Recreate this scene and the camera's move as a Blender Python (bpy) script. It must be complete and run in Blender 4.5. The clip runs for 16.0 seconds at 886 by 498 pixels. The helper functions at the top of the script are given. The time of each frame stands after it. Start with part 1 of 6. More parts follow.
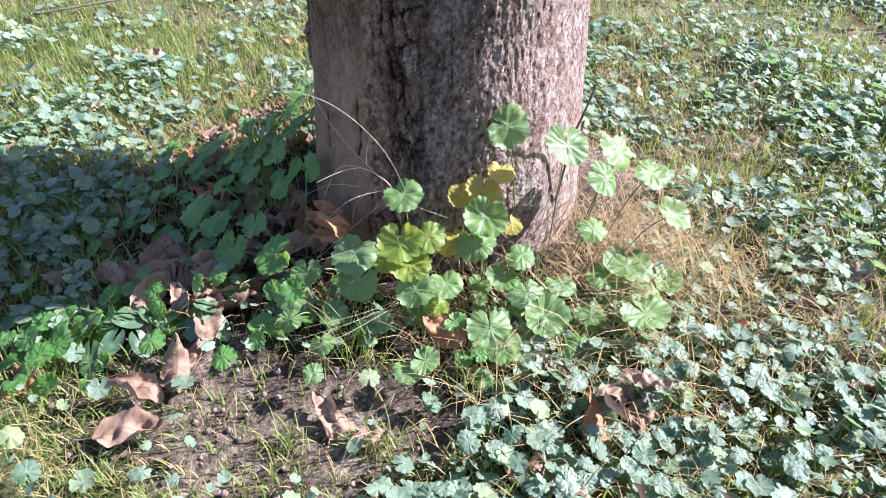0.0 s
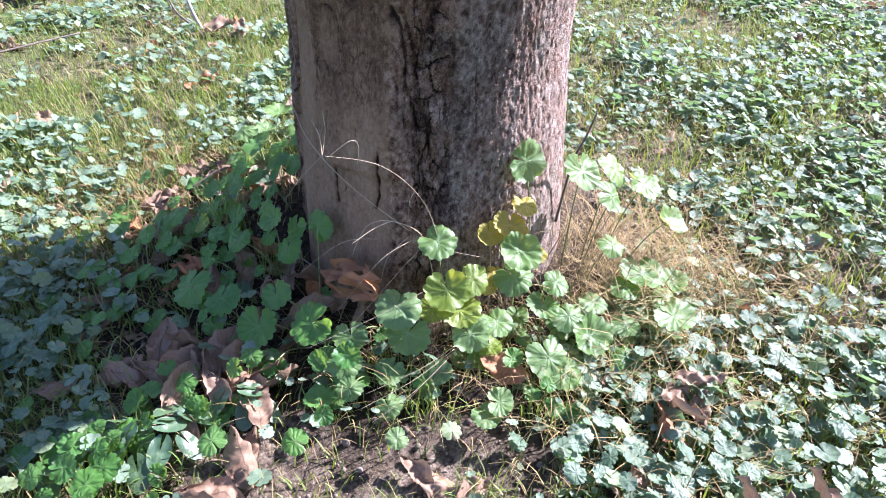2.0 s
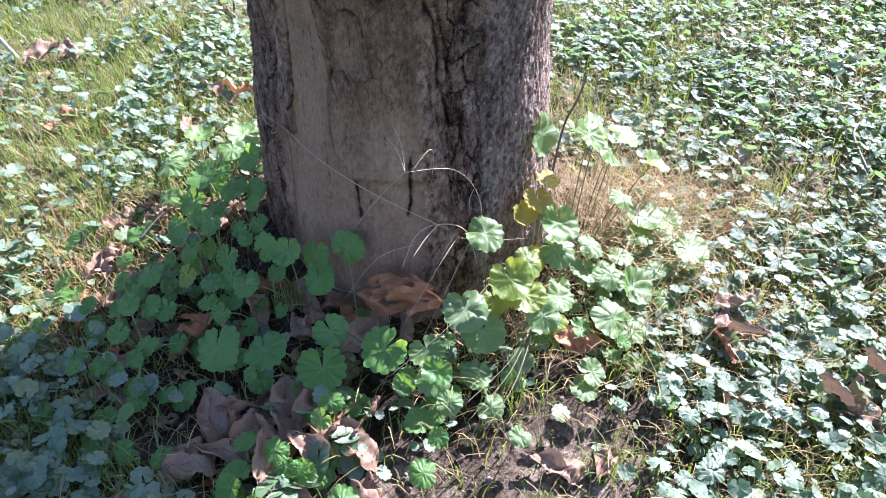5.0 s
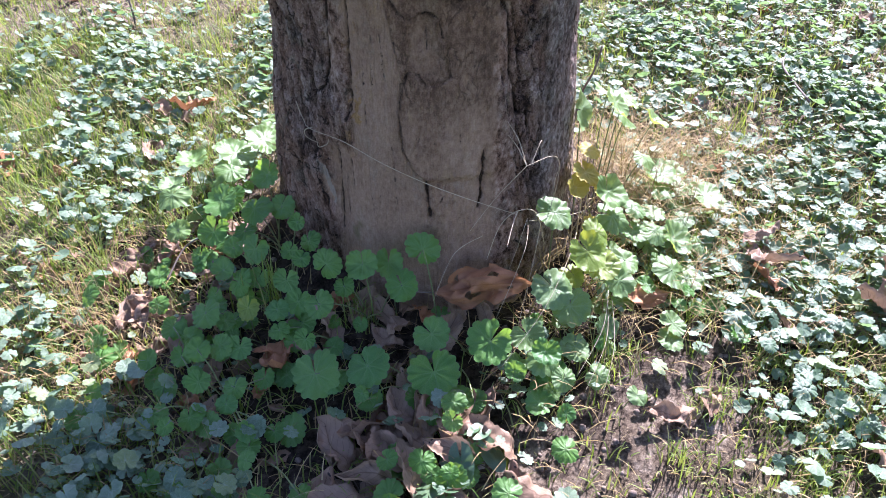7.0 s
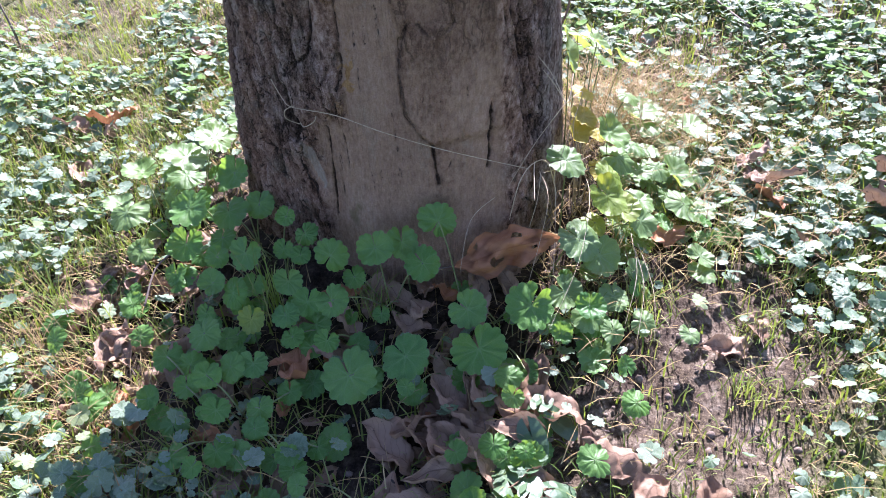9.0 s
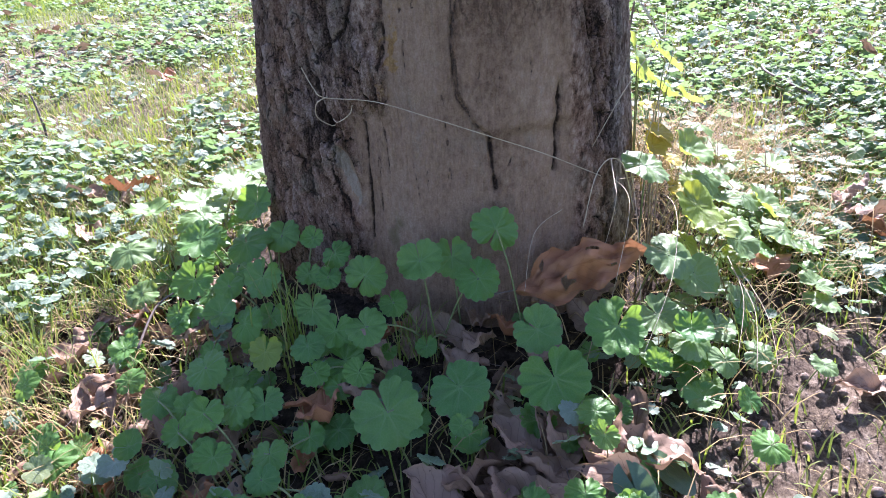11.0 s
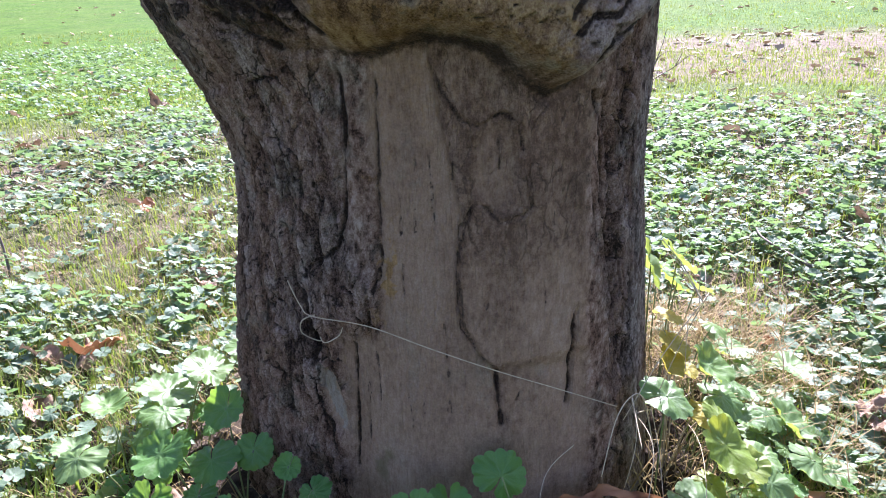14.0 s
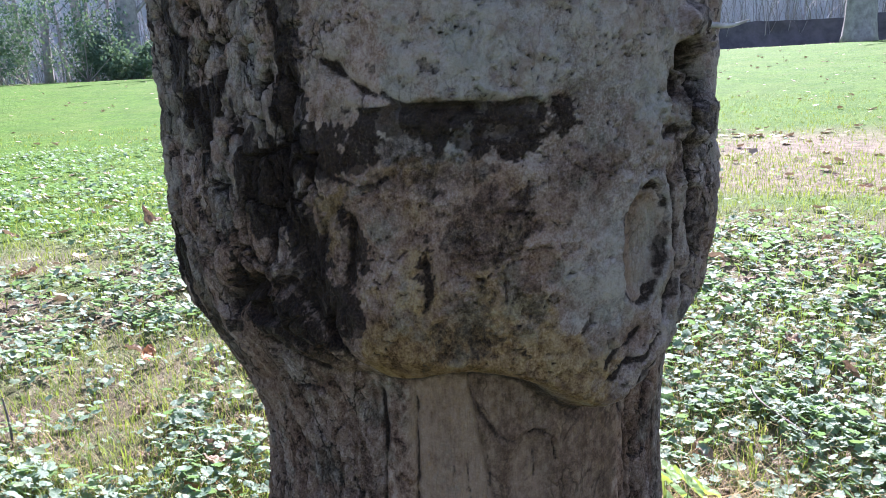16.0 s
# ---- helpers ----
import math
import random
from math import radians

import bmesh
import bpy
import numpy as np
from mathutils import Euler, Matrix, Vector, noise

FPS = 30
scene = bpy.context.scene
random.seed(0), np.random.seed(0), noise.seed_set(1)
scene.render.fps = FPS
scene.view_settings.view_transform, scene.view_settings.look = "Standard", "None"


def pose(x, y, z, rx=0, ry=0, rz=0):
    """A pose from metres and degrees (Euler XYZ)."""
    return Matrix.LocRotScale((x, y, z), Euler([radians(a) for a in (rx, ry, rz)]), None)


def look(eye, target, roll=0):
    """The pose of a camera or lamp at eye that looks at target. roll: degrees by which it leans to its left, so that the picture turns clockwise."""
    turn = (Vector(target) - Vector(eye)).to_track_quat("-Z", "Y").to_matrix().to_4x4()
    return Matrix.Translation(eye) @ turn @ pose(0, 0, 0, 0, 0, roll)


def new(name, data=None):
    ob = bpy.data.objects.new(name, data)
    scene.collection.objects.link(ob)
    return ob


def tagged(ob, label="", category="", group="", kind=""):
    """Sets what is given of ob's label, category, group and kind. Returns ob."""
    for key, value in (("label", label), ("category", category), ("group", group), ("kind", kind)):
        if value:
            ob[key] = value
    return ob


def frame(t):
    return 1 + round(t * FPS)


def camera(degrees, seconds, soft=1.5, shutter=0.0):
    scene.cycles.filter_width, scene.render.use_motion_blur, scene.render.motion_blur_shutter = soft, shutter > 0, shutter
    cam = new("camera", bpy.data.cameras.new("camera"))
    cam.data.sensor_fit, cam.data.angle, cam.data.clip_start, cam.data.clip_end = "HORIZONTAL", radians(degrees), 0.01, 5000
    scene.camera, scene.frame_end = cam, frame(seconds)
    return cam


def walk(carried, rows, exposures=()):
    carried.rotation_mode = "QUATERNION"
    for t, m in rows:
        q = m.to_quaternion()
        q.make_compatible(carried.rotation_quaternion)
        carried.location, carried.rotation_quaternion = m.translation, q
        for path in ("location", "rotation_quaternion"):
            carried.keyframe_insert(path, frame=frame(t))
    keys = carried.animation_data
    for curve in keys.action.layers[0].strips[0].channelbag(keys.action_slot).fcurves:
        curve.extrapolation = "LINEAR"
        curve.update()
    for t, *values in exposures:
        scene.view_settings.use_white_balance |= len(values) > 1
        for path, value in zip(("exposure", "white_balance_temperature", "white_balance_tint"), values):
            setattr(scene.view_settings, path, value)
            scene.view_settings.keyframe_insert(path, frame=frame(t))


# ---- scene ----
cam = camera(63.0, 16.0, soft=0.9)
PATH = [
    (0, (-0.0346, -0.8873, 0.5597), (0.0181, 0.7393, -0.6028), 1.92),
    (0.5, (-0.1178, -0.8785, 0.5757), (0.1099, 0.7296, -0.5913), 2.93),
    (1, (-0.1762, -0.8759, 0.6109), (0.1726, 0.7097, -0.5571), 4.66),
    (1.5, (-0.2122, -0.8559, 0.6087), (0.1478, 0.7211, -0.5675), 2.25),
    (2, (-0.249, -0.8337, 0.5934), (0.2555, 0.7265, -0.5517), 2.05),
    (2.5, (-0.277, -0.8097, 0.5943), (0.3679, 0.6818, -0.5717), 1.96),
    (3, (-0.3111, -0.7838, 0.5991), (0.3915, 0.6178, -0.6426), -0.09),
    (3.5, (-0.3282, -0.7689, 0.6071), (0.3367, 0.6545, -0.6306), -2.46),
    (4, (-0.3582, -0.7508, 0.6039), (0.3896, 0.6395, -0.624), -1.93),
    (4.5, (-0.4081, -0.7228, 0.6015), (0.4613, 0.6251, -0.5932), -1.43),
    (5, (-0.4681, -0.6838, 0.6012), (0.504, 0.5806, -0.6055), -0.13),
    (5.2, (-0.4982, -0.6678, 0.6029), (0.509, 0.5708, -0.6018), 0.54),
    (7.3, (-0.6434, -0.5101, 0.6248), (0.6322, 0.3806, -0.632), -0.62),
    (7.5, (-0.6514, -0.5061, 0.6237), (0.6627, 0.3332, -0.6287), -0.27),
    (8, (-0.6476, -0.4652, 0.6332), (0.6904, 0.2358, -0.6776), -2.99),
    (8.5, (-0.6563, -0.446, 0.6133), (0.6547, 0.2941, -0.7033), -5.95),
    (9, (-0.6607, -0.4005, 0.5698), (0.6807, 0.3321, -0.7202), -4.76),
    (9.2, (-0.6683, -0.3992, 0.5417), (0.6975, 0.3499, -0.7127), -5.55),
    (11.3, (-0.6383, -0.3454, 0.3877), (0.9153, 0.5411, -0.507), -5.00),
    (11.5, (-0.6313, -0.3434, 0.3868), (0.926, 0.5458, -0.4987), -4.50),
    (12, (-0.6213, -0.3315, 0.392), (0.9646, 0.5354, -0.4643), -3.02),
    (12.5, (-0.6054, -0.3136, 0.4004), (0.9996, 0.5497, -0.4235), -2.72),
    (13, (-0.5896, -0.3097, 0.4137), (1.0496, 0.542, -0.3528), -2.74),
    (13.5, (-0.5778, -0.3069, 0.4319), (1.0914, 0.5434, -0.2686), -2.64),
    (14, (-0.5652, -0.2932, 0.4562), (1.1157, 0.5603, -0.2117), -2.74),
    (14.5, (-0.5657, -0.2807, 0.4994), (1.1472, 0.5317, -0.1377), -2.17),
    (15, (-0.5764, -0.2692, 0.5484), (1.1668, 0.5146, -0.0406), -1.99),
    (15.5, (-0.5869, -0.2697, 0.5882), (1.1807, 0.4996, 0.0553), -2.30),
    (16, (-0.5693, -0.263, 0.6165), (1.1911, 0.5644, 0.1513), -2.96),
]
walk(cam, [(t, look(eye, target, roll)) for t, eye, target, roll in PATH], [(0, 2.08, 5650, 30), (2.5, 2.28, 5590, 32), (4.2, 2.34, 5590, 32), (8.5, 2.35, 5690, 35), (12, 2.48, 5720, 34), (14, 2.30, 5720, 31), (16, 2.28, 5720, 28)])

# ---- light ----
SUN_AZIMUTH, SUN_HEIGHT = 11.0, 38.0
world = bpy.data.worlds.new("sky")
scene.world = world
world.use_nodes = True
sky = world.node_tree.nodes.new("ShaderNodeTexSky")
sky.sky_type, sky.sun_disc = "NISHITA", False
sky.sun_elevation, sky.sun_rotation = radians(SUN_HEIGHT), radians(90 - SUN_AZIMUTH)
world.node_tree.nodes["Background"].inputs["Strength"].default_value = 0.081
world.node_tree.links.new(sky.outputs[0], world.node_tree.nodes["Background"].inputs["Color"])
sun_data = bpy.data.lights.new("sun", "SUN")
sun_data.energy, sun_data.angle, sun_data.color = 5.0, radians(0.55), (1.0, 0.97, 0.91)
sun = new("sun", sun_data)
aim = Vector((math.cos(radians(SUN_AZIMUTH)) * math.cos(radians(SUN_HEIGHT)), math.sin(radians(SUN_AZIMUTH)) * math.cos(radians(SUN_HEIGHT)), math.sin(radians(SUN_HEIGHT))))
sun.matrix_world = look(aim * 30, (0, 0, 0))

# ---- shared arithmetic ----
RNG = np.random.default_rng(7)


def lattice(ix, iy, iz, seed):
    """A repeatable random number from 0 to 1 at each lattice point."""
    h = (ix.astype(np.int64) * 374761393 + iy.astype(np.int64) * 668265263 + iz.astype(np.int64) * 2147483647 + seed * 1274126177) & 0xFFFFFFFF
    h = ((h ^ (h >> 13)) * 1274126177) & 0xFFFFFFFF
    h = ((h ^ (h >> 16)) * 2246822519) & 0xFFFFFFFF
    return ((h ^ (h >> 15)) & 0xFFFFFF) / float(0xFFFFFF)


def smooth_noise(x, y, z, seed=0):
    """Smooth noise from -1 to 1."""
    fx, fy, fz = np.floor(x), np.floor(y), np.floor(z)
    ix, iy, iz = fx.astype(np.int64), fy.astype(np.int64), fz.astype(np.int64)
    tx, ty, tz = x - fx, y - fy, z - fz
    tx, ty, tz = (t * t * (3 - 2 * t) for t in (tx, ty, tz))
    total = 0.0
    for dx in (0, 1):
        for dy in (0, 1):
            for dz in (0, 1):
                w = (tx if dx else 1 - tx) * (ty if dy else 1 - ty) * (tz if dz else 1 - tz)
                total = total + w * lattice(ix + dx, iy + dy, iz + dz, seed)
    return total * 2 - 1


def layers(x, y, z, octaves=4, seed=0, gain=0.5):
    total, size, scale = 0.0, 1.0, 1.0
    for k in range(octaves):
        total = total + size * smooth_noise(x * scale, y * scale, z * scale, seed + k)
        size, scale = size * gain, scale * 2.03
    return total


def ridges(x, y, z, octaves=3, seed=0):
    total, size, scale = 0.0, 1.0, 1.0
    for k in range(octaves):
        total = total + size * (1 - 2 * np.abs(smooth_noise(x * scale, y * scale, z * scale, seed + k)))
        size, scale = size * 0.5, scale * 2.1
    return total


def plates(u, v, seed):
    """Irregular plates: a random number for each, and the distance from its nearest joint."""
    fu, fv = np.floor(u), np.floor(v)
    best, second, name = np.full(u.shape, 9.0), np.full(u.shape, 9.0), np.zeros(u.shape)
    zero = np.full(u.shape, 0.0)
    for du in (-1, 0, 1):
        for dv in (-1, 0, 1):
            a, b = fu + du, fv + dv
            d = np.hypot(a + 0.1 + 0.8 * lattice(a, b, zero, seed) - u, b + 0.1 + 0.8 * lattice(a, b, zero, seed + 7) - v)
            nearer = d < best
            second = np.where(nearer, best, np.minimum(second, d))
            name = np.where(nearer, lattice(a, b, zero, seed + 13), name)
            best = np.where(nearer, d, best)
    return name, second - best


def step(a, b, x):
    t = np.clip((x - a) / (b - a), 0, 1)
    return t * t * (3 - 2 * t)


def terrain(x, y):
    """Height of the ground."""
    x, y = np.asarray(x, float), np.asarray(y, float)
    r = np.hypot(x, y)
    h = 0.045 * np.exp(-((r / 0.30) ** 2.2)) + 0.96 * step(2.5, 24.0, r) + 0.25 * step(22, 40, r)
    h = h + 0.007 * layers(x * 3.1, y * 3.1, x * 0, 3, 5) + 0.02 * smooth_noise(x * 0.6, y * 0.6, x * 0, 9) * step(1, 4, r)
    return h + 0.006 * np.exp(-(((x + 0.30) / 0.1) ** 2 + ((y + 0.28) / 0.08) ** 2))


# ---- materials ----
def material(name):
    m = bpy.data.materials.new(name)
    m.use_nodes = True
    nt = m.node_tree
    return m, nt, nt.nodes["Principled BSDF"], nt.nodes["Material Output"]


def node(nt, kind, **values):
    n = nt.nodes.new(kind)
    for key, value in values.items():
        n.inputs[key.replace("_", " ")].default_value = value
    return n


def noise_node(nt, scale, detail=4.0, rough=0.55, stretch=None, source="Object"):
    tc = nt.nodes.new("ShaderNodeTexCoord")
    n = node(nt, "ShaderNodeTexNoise", Scale=scale, Detail=detail, Roughness=rough)
    if stretch:
        mp = nt.nodes.new("ShaderNodeMapping")
        mp.inputs["Scale"].default_value = stretch
        nt.links.new(tc.outputs[source], mp.inputs["Vector"])
        nt.links.new(mp.outputs[0], n.inputs["Vector"])
    else:
        nt.links.new(tc.outputs[source], n.inputs["Vector"])
    return n.outputs["Fac"]


def ramp(nt, fac, *stops):
    """Colours by a factor: stops of (place, (r, g, b))."""
    r = nt.nodes.new("ShaderNodeValToRGB")
    while len(r.color_ramp.elements) < len(stops):
        r.color_ramp.elements.new(0.5)
    for e, (p, c) in zip(r.color_ramp.elements, stops):
        e.position, e.color = p, (*c, 1)
    nt.links.new(fac, r.inputs["Fac"])
    return r.outputs["Color"]


def mix(nt, fac, a, b, blend="MIX"):
    n = nt.nodes.new("ShaderNodeMix")
    n.data_type, n.blend_type = "RGBA", blend
    for socket, value in ((n.inputs["Factor"], fac), (n.inputs["A"], a), (n.inputs["B"], b)):
        if isinstance(value, (int, float)):
            socket.default_value = value
        elif isinstance(value, tuple):
            socket.default_value = (*value, 1)
        else:
            nt.links.new(value, socket)
    return n.outputs["Result"]


def calc(nt, op, a, b=0.0):
    n = nt.nodes.new("ShaderNodeMath")
    n.operation = op
    for socket, value in zip(n.inputs, (a, b)):
        if isinstance(value, (int, float)):
            socket.default_value = value
        else:
            nt.links.new(value, socket)
    return n.outputs[0]


def bump(nt, bsdf, height, strength, distance):
    b = node(nt, "ShaderNodeBump", Strength=strength, Distance=distance)
    nt.links.new(height, b.inputs["Height"])
    nt.links.new(b.outputs[0], bsdf.inputs["Normal"])
    return b


def masks(nt, name):
    a = nt.nodes.new("ShaderNodeAttribute")
    a.attribute_name = name
    s = nt.nodes.new("ShaderNodeSeparateColor")
    nt.links.new(a.outputs["Color"], s.inputs[0])
    return s.outputs


def leaf_material(name, colours, vein, through_colour, gloss=0.42, through_share=0.35, lobes=9.0, random_source="island", spots=(0.3, 0.2, 0.08), shine=0.5):
    """A leaf: colour that varies from leaf to leaf, pale veins that run out from the stalk, light that comes through."""
    m, nt, bsdf, out = material(name)
    if random_source == "island":
        rnd = nt.nodes.new("ShaderNodeNewGeometry").outputs["Random Per Island"]
    else:
        rnd = nt.nodes.new("ShaderNodeObjectInfo").outputs["Random"]
    base = ramp(nt, rnd, *[(k / (len(colours) - 1), c) for k, c in enumerate(colours)])
    base = mix(nt, calc(nt, "MULTIPLY", noise_node(nt, 140, 3), 0.55), base, tuple(0.55 * c for c in colours[0]))
    uv = nt.nodes.new("ShaderNodeUVMap")
    sep = nt.nodes.new("ShaderNodeSeparateXYZ")
    nt.links.new(uv.outputs[0], sep.inputs[0])
    saw = calc(nt, "ABSOLUTE", calc(nt, "SUBTRACT", calc(nt, "FRACT", calc(nt, "MULTIPLY", sep.outputs[0], lobes)), 0.5))
    line = ramp(nt, calc(nt, "MULTIPLY", saw, sep.outputs[1]), (0.010, (1, 1, 1)), (0.042, (0, 0, 0)))
    twin = calc(nt, "ABSOLUTE", calc(nt, "SUBTRACT", saw, calc(nt, "MULTIPLY", calc(nt, "MAXIMUM", calc(nt, "SUBTRACT", sep.outputs[1], 0.42), 0.0), 0.45)))
    fork = calc(nt, "MULTIPLY", ramp(nt, calc(nt, "MULTIPLY", twin, sep.outputs[1]), (0.006, (1, 1, 1)), (0.026, (0, 0, 0))), calc(nt, "GREATER_THAN", sep.outputs[1], 0.42))
    heart = ramp(nt, sep.outputs[1], (0.04, (1, 1, 1)), (0.16, (0, 0, 0)))
    thin = calc(nt, "MAXIMUM", calc(nt, "MAXIMUM", calc(nt, "MULTIPLY", line, calc(nt, "SUBTRACT", 1.05, sep.outputs[1])), calc(nt, "MULTIPLY", fork, 0.40)), heart)
    base = mix(nt, calc(nt, "MULTIPLY", thin, 0.40), base, vein)
    rim = ramp(nt, sep.outputs[1], (0.93, (0, 0, 0)), (1.0, (1, 1, 1)))
    base = mix(nt, calc(nt, "MULTIPLY", rim, calc(nt, "MULTIPLY", noise_node(nt, 90, 2), 0.45)), base, vein)
    spot = ramp(nt, noise_node(nt, 60, 2), (0.70, (0, 0, 0)), (0.76, (1, 1, 1)))
    base = mix(nt, calc(nt, "MULTIPLY", spot, 0.6), base, spots)
    net = node(nt, "ShaderNodeTexVoronoi", Scale=520.0)
    net.feature = "DISTANCE_TO_EDGE"
    nt.links.new(nt.nodes.new("ShaderNodeTexCoord").outputs["Object"], net.inputs["Vector"])
    web = ramp(nt, net.outputs["Distance"], (0.02, (1, 1, 1)), (0.12, (0, 0, 0)))
    base = mix(nt, calc(nt, "MULTIPLY", web, 0.16), base, vein)
    nt.links.new(base, bsdf.inputs["Base Color"])
    bsdf.inputs["Roughness"].default_value = gloss
    bsdf.inputs["Specular IOR Level"].default_value = shine
    bump(nt, bsdf, calc(nt, "ADD", noise_node(nt, 420, 3), calc(nt, "MULTIPLY", thin, -0.4)), 0.5, 0.0010)
    tr = nt.nodes.new("ShaderNodeBsdfTranslucent")
    nt.links.new(mix(nt, 0.5, base, through_colour), tr.inputs["Color"])
    ms = node(nt, "ShaderNodeMixShader", Fac=through_share)
    nt.links.new(bsdf.outputs[0], ms.inputs[1])
    nt.links.new(tr.outputs[0], ms.inputs[2])
    nt.links.new(ms.outputs[0], out.inputs["Surface"])
    return m


IVY = [(0.050, 0.112, 0.046), (0.112, 0.195, 0.094), (0.220, 0.295, 0.190), (0.076, 0.150, 0.068), (0.165, 0.245, 0.135), (0.22, 0.275, 0.08)]
ivy_mat = leaf_material("ivy_leaf", IVY, (0.30, 0.37, 0.29), (0.26, 0.44, 0.10), 0.66, 0.36, 7.0, shine=0.68)
ivy_leaf_mat = leaf_material("ivy_leaf_single", IVY[:5], (0.30, 0.37, 0.29), (0.26, 0.44, 0.10), 0.58, 0.34, 7.0, "object", shine=0.7)
plant_mat = leaf_material("kidney_leaf", [(0.048, 0.158, 0.024), (0.085, 0.225, 0.032), (0.115, 0.250, 0.055), (0.056, 0.180, 0.040)], (0.19, 0.30, 0.12), (0.38, 0.60, 0.04), 0.44, 0.42, 7.0, "object", shine=0.38)
# lighter copy of the kidney leaf for sunny plants; sun brightness in its colour
sunlit_mat = leaf_material("sunlit_leaf", [(0.105, 0.220, 0.045), (0.165, 0.275, 0.085), (0.135, 0.255, 0.050), (0.175, 0.285, 0.11)], (0.24, 0.34, 0.18), (0.50, 0.58, 0.05), 0.50, 0.46, 7.0, "object", shine=0.5)
rosette_mat = leaf_material("rosette_leaf", [(0.045, 0.105, 0.045), (0.065, 0.14, 0.06), (0.10, 0.17, 0.07)], (0.15, 0.22, 0.1), (0.25, 0.40, 0.05), 0.42, 0.3, 1.0, "object", shine=0.8)
lime_mat = leaf_material("lime_leaf", [(0.18, 0.29, 0.035), (0.26, 0.33, 0.045)], (0.35, 0.42, 0.12), (0.62, 0.62, 0.02), 0.48, 0.55, 7.0, "object", shine=0.6)
yellow_mat = leaf_material("yellow_leaf", [(0.42, 0.37, 0.05), (0.50, 0.44, 0.09)], (0.60, 0.52, 0.2), (0.80, 0.58, 0.03), 0.55, 0.55, 9.0, "object")
grass_mat = leaf_material("grass_blade", [(0.09, 0.16, 0.03), (0.15, 0.23, 0.045), (0.21, 0.26, 0.07), (0.30, 0.26, 0.13)], (0.2, 0.3, 0.06), (0.40, 0.50, 0.03), 0.6, 0.35, 1.0, shine=0.25)
straw_mat = leaf_material("straw", [(0.19, 0.125, 0.045), (0.33, 0.235, 0.095), (0.45, 0.35, 0.17), (0.27, 0.175, 0.07)], (0.5, 0.42, 0.24), (0.5, 0.36, 0.12), 0.7, 0.18, 1.0, shine=0.12)


scrap_mat = leaf_material("dry_scrap", [(0.25, 0.18, 0.11), (0.38, 0.30, 0.20), (0.48, 0.40, 0.29), (0.30, 0.20, 0.12)], (0.3, 0.24, 0.15), (0.3, 0.2, 0.1), 0.7, 0.1, 1.0, shine=0.2)


def dead_leaf_material(name, colours, pale=0.65, islands=False):
    m, nt, bsdf, out = material(name)
    rnd = nt.nodes.new("ShaderNodeNewGeometry").outputs["Random Per Island"] if islands else nt.nodes.new("ShaderNodeObjectInfo").outputs["Random"]
    base = ramp(nt, rnd, *[(k / (len(colours) - 1), c) for k, c in enumerate(colours)])
    base = mix(nt, noise_node(nt, 45, 5, 0.7), base, tuple(c * 0.42 for c in colours[0]))
    base = mix(nt, calc(nt, "MULTIPLY", noise_node(nt, 16, 3), pale), base, (0.40, 0.275, 0.175))
    uv = nt.nodes.new("ShaderNodeUVMap")
    sep = nt.nodes.new("ShaderNodeSeparateXYZ")
    nt.links.new(uv.outputs[0], sep.inputs[0])
    mid = calc(nt, "LESS_THAN", calc(nt, "ABSOLUTE", sep.outputs[0]), 0.035)
    side = calc(nt, "LESS_THAN", calc(nt, "FRACT", calc(nt, "MULTIPLY", calc(nt, "SUBTRACT", sep.outputs[1], calc(nt, "MULTIPLY", calc(nt, "ABSOLUTE", sep.outputs[0]), 0.35)), 8.0)), 0.1)
    line = calc(nt, "MAXIMUM", mid, calc(nt, "MULTIPLY", side, 0.6))
    base = mix(nt, calc(nt, "MULTIPLY", line, 0.55), base, tuple(c * 0.55 for c in colours[0]))
    hole = ramp(nt, noise_node(nt, 75, 2), (0.735, (0, 0, 0)), (0.75, (1, 1, 1)))
    base = mix(nt, hole, base, (0.03, 0.02, 0.015))
    nt.links.new(base, bsdf.inputs["Base Color"])
    bsdf.inputs["Roughness"].default_value = 0.62
    bsdf.inputs["Specular IOR Level"].default_value = 0.3
    bump(nt, bsdf, calc(nt, "ADD", noise_node(nt, 120, 5, 0.7), calc(nt, "MULTIPLY", line, 0.5)), 0.6, 0.002)
    tr = nt.nodes.new("ShaderNodeBsdfTranslucent")
    nt.links.new(base, tr.inputs["Color"])
    ms = node(nt, "ShaderNodeMixShader", Fac=0.15)
    nt.links.new(bsdf.outputs[0], ms.inputs[1])
    nt.links.new(tr.outputs[0], ms.inputs[2])
    nt.links.new(ms.outputs[0], out.inputs["Surface"])
    return m


brown_mat = dead_leaf_material("brown_leaf", [(0.16, 0.085, 0.045), (0.25, 0.155, 0.092), (0.32, 0.22, 0.14), (0.18, 0.08, 0.04)])
strewn_mat = dead_leaf_material("strewn_leaf", [(0.16, 0.085, 0.045), (0.25, 0.155, 0.092), (0.34, 0.24, 0.15), (0.22, 0.09, 0.04)], islands=True)
rust_mat = dead_leaf_material("rust_leaf", [(0.42, 0.165, 0.058), (0.46, 0.20, 0.08)], 0.25)


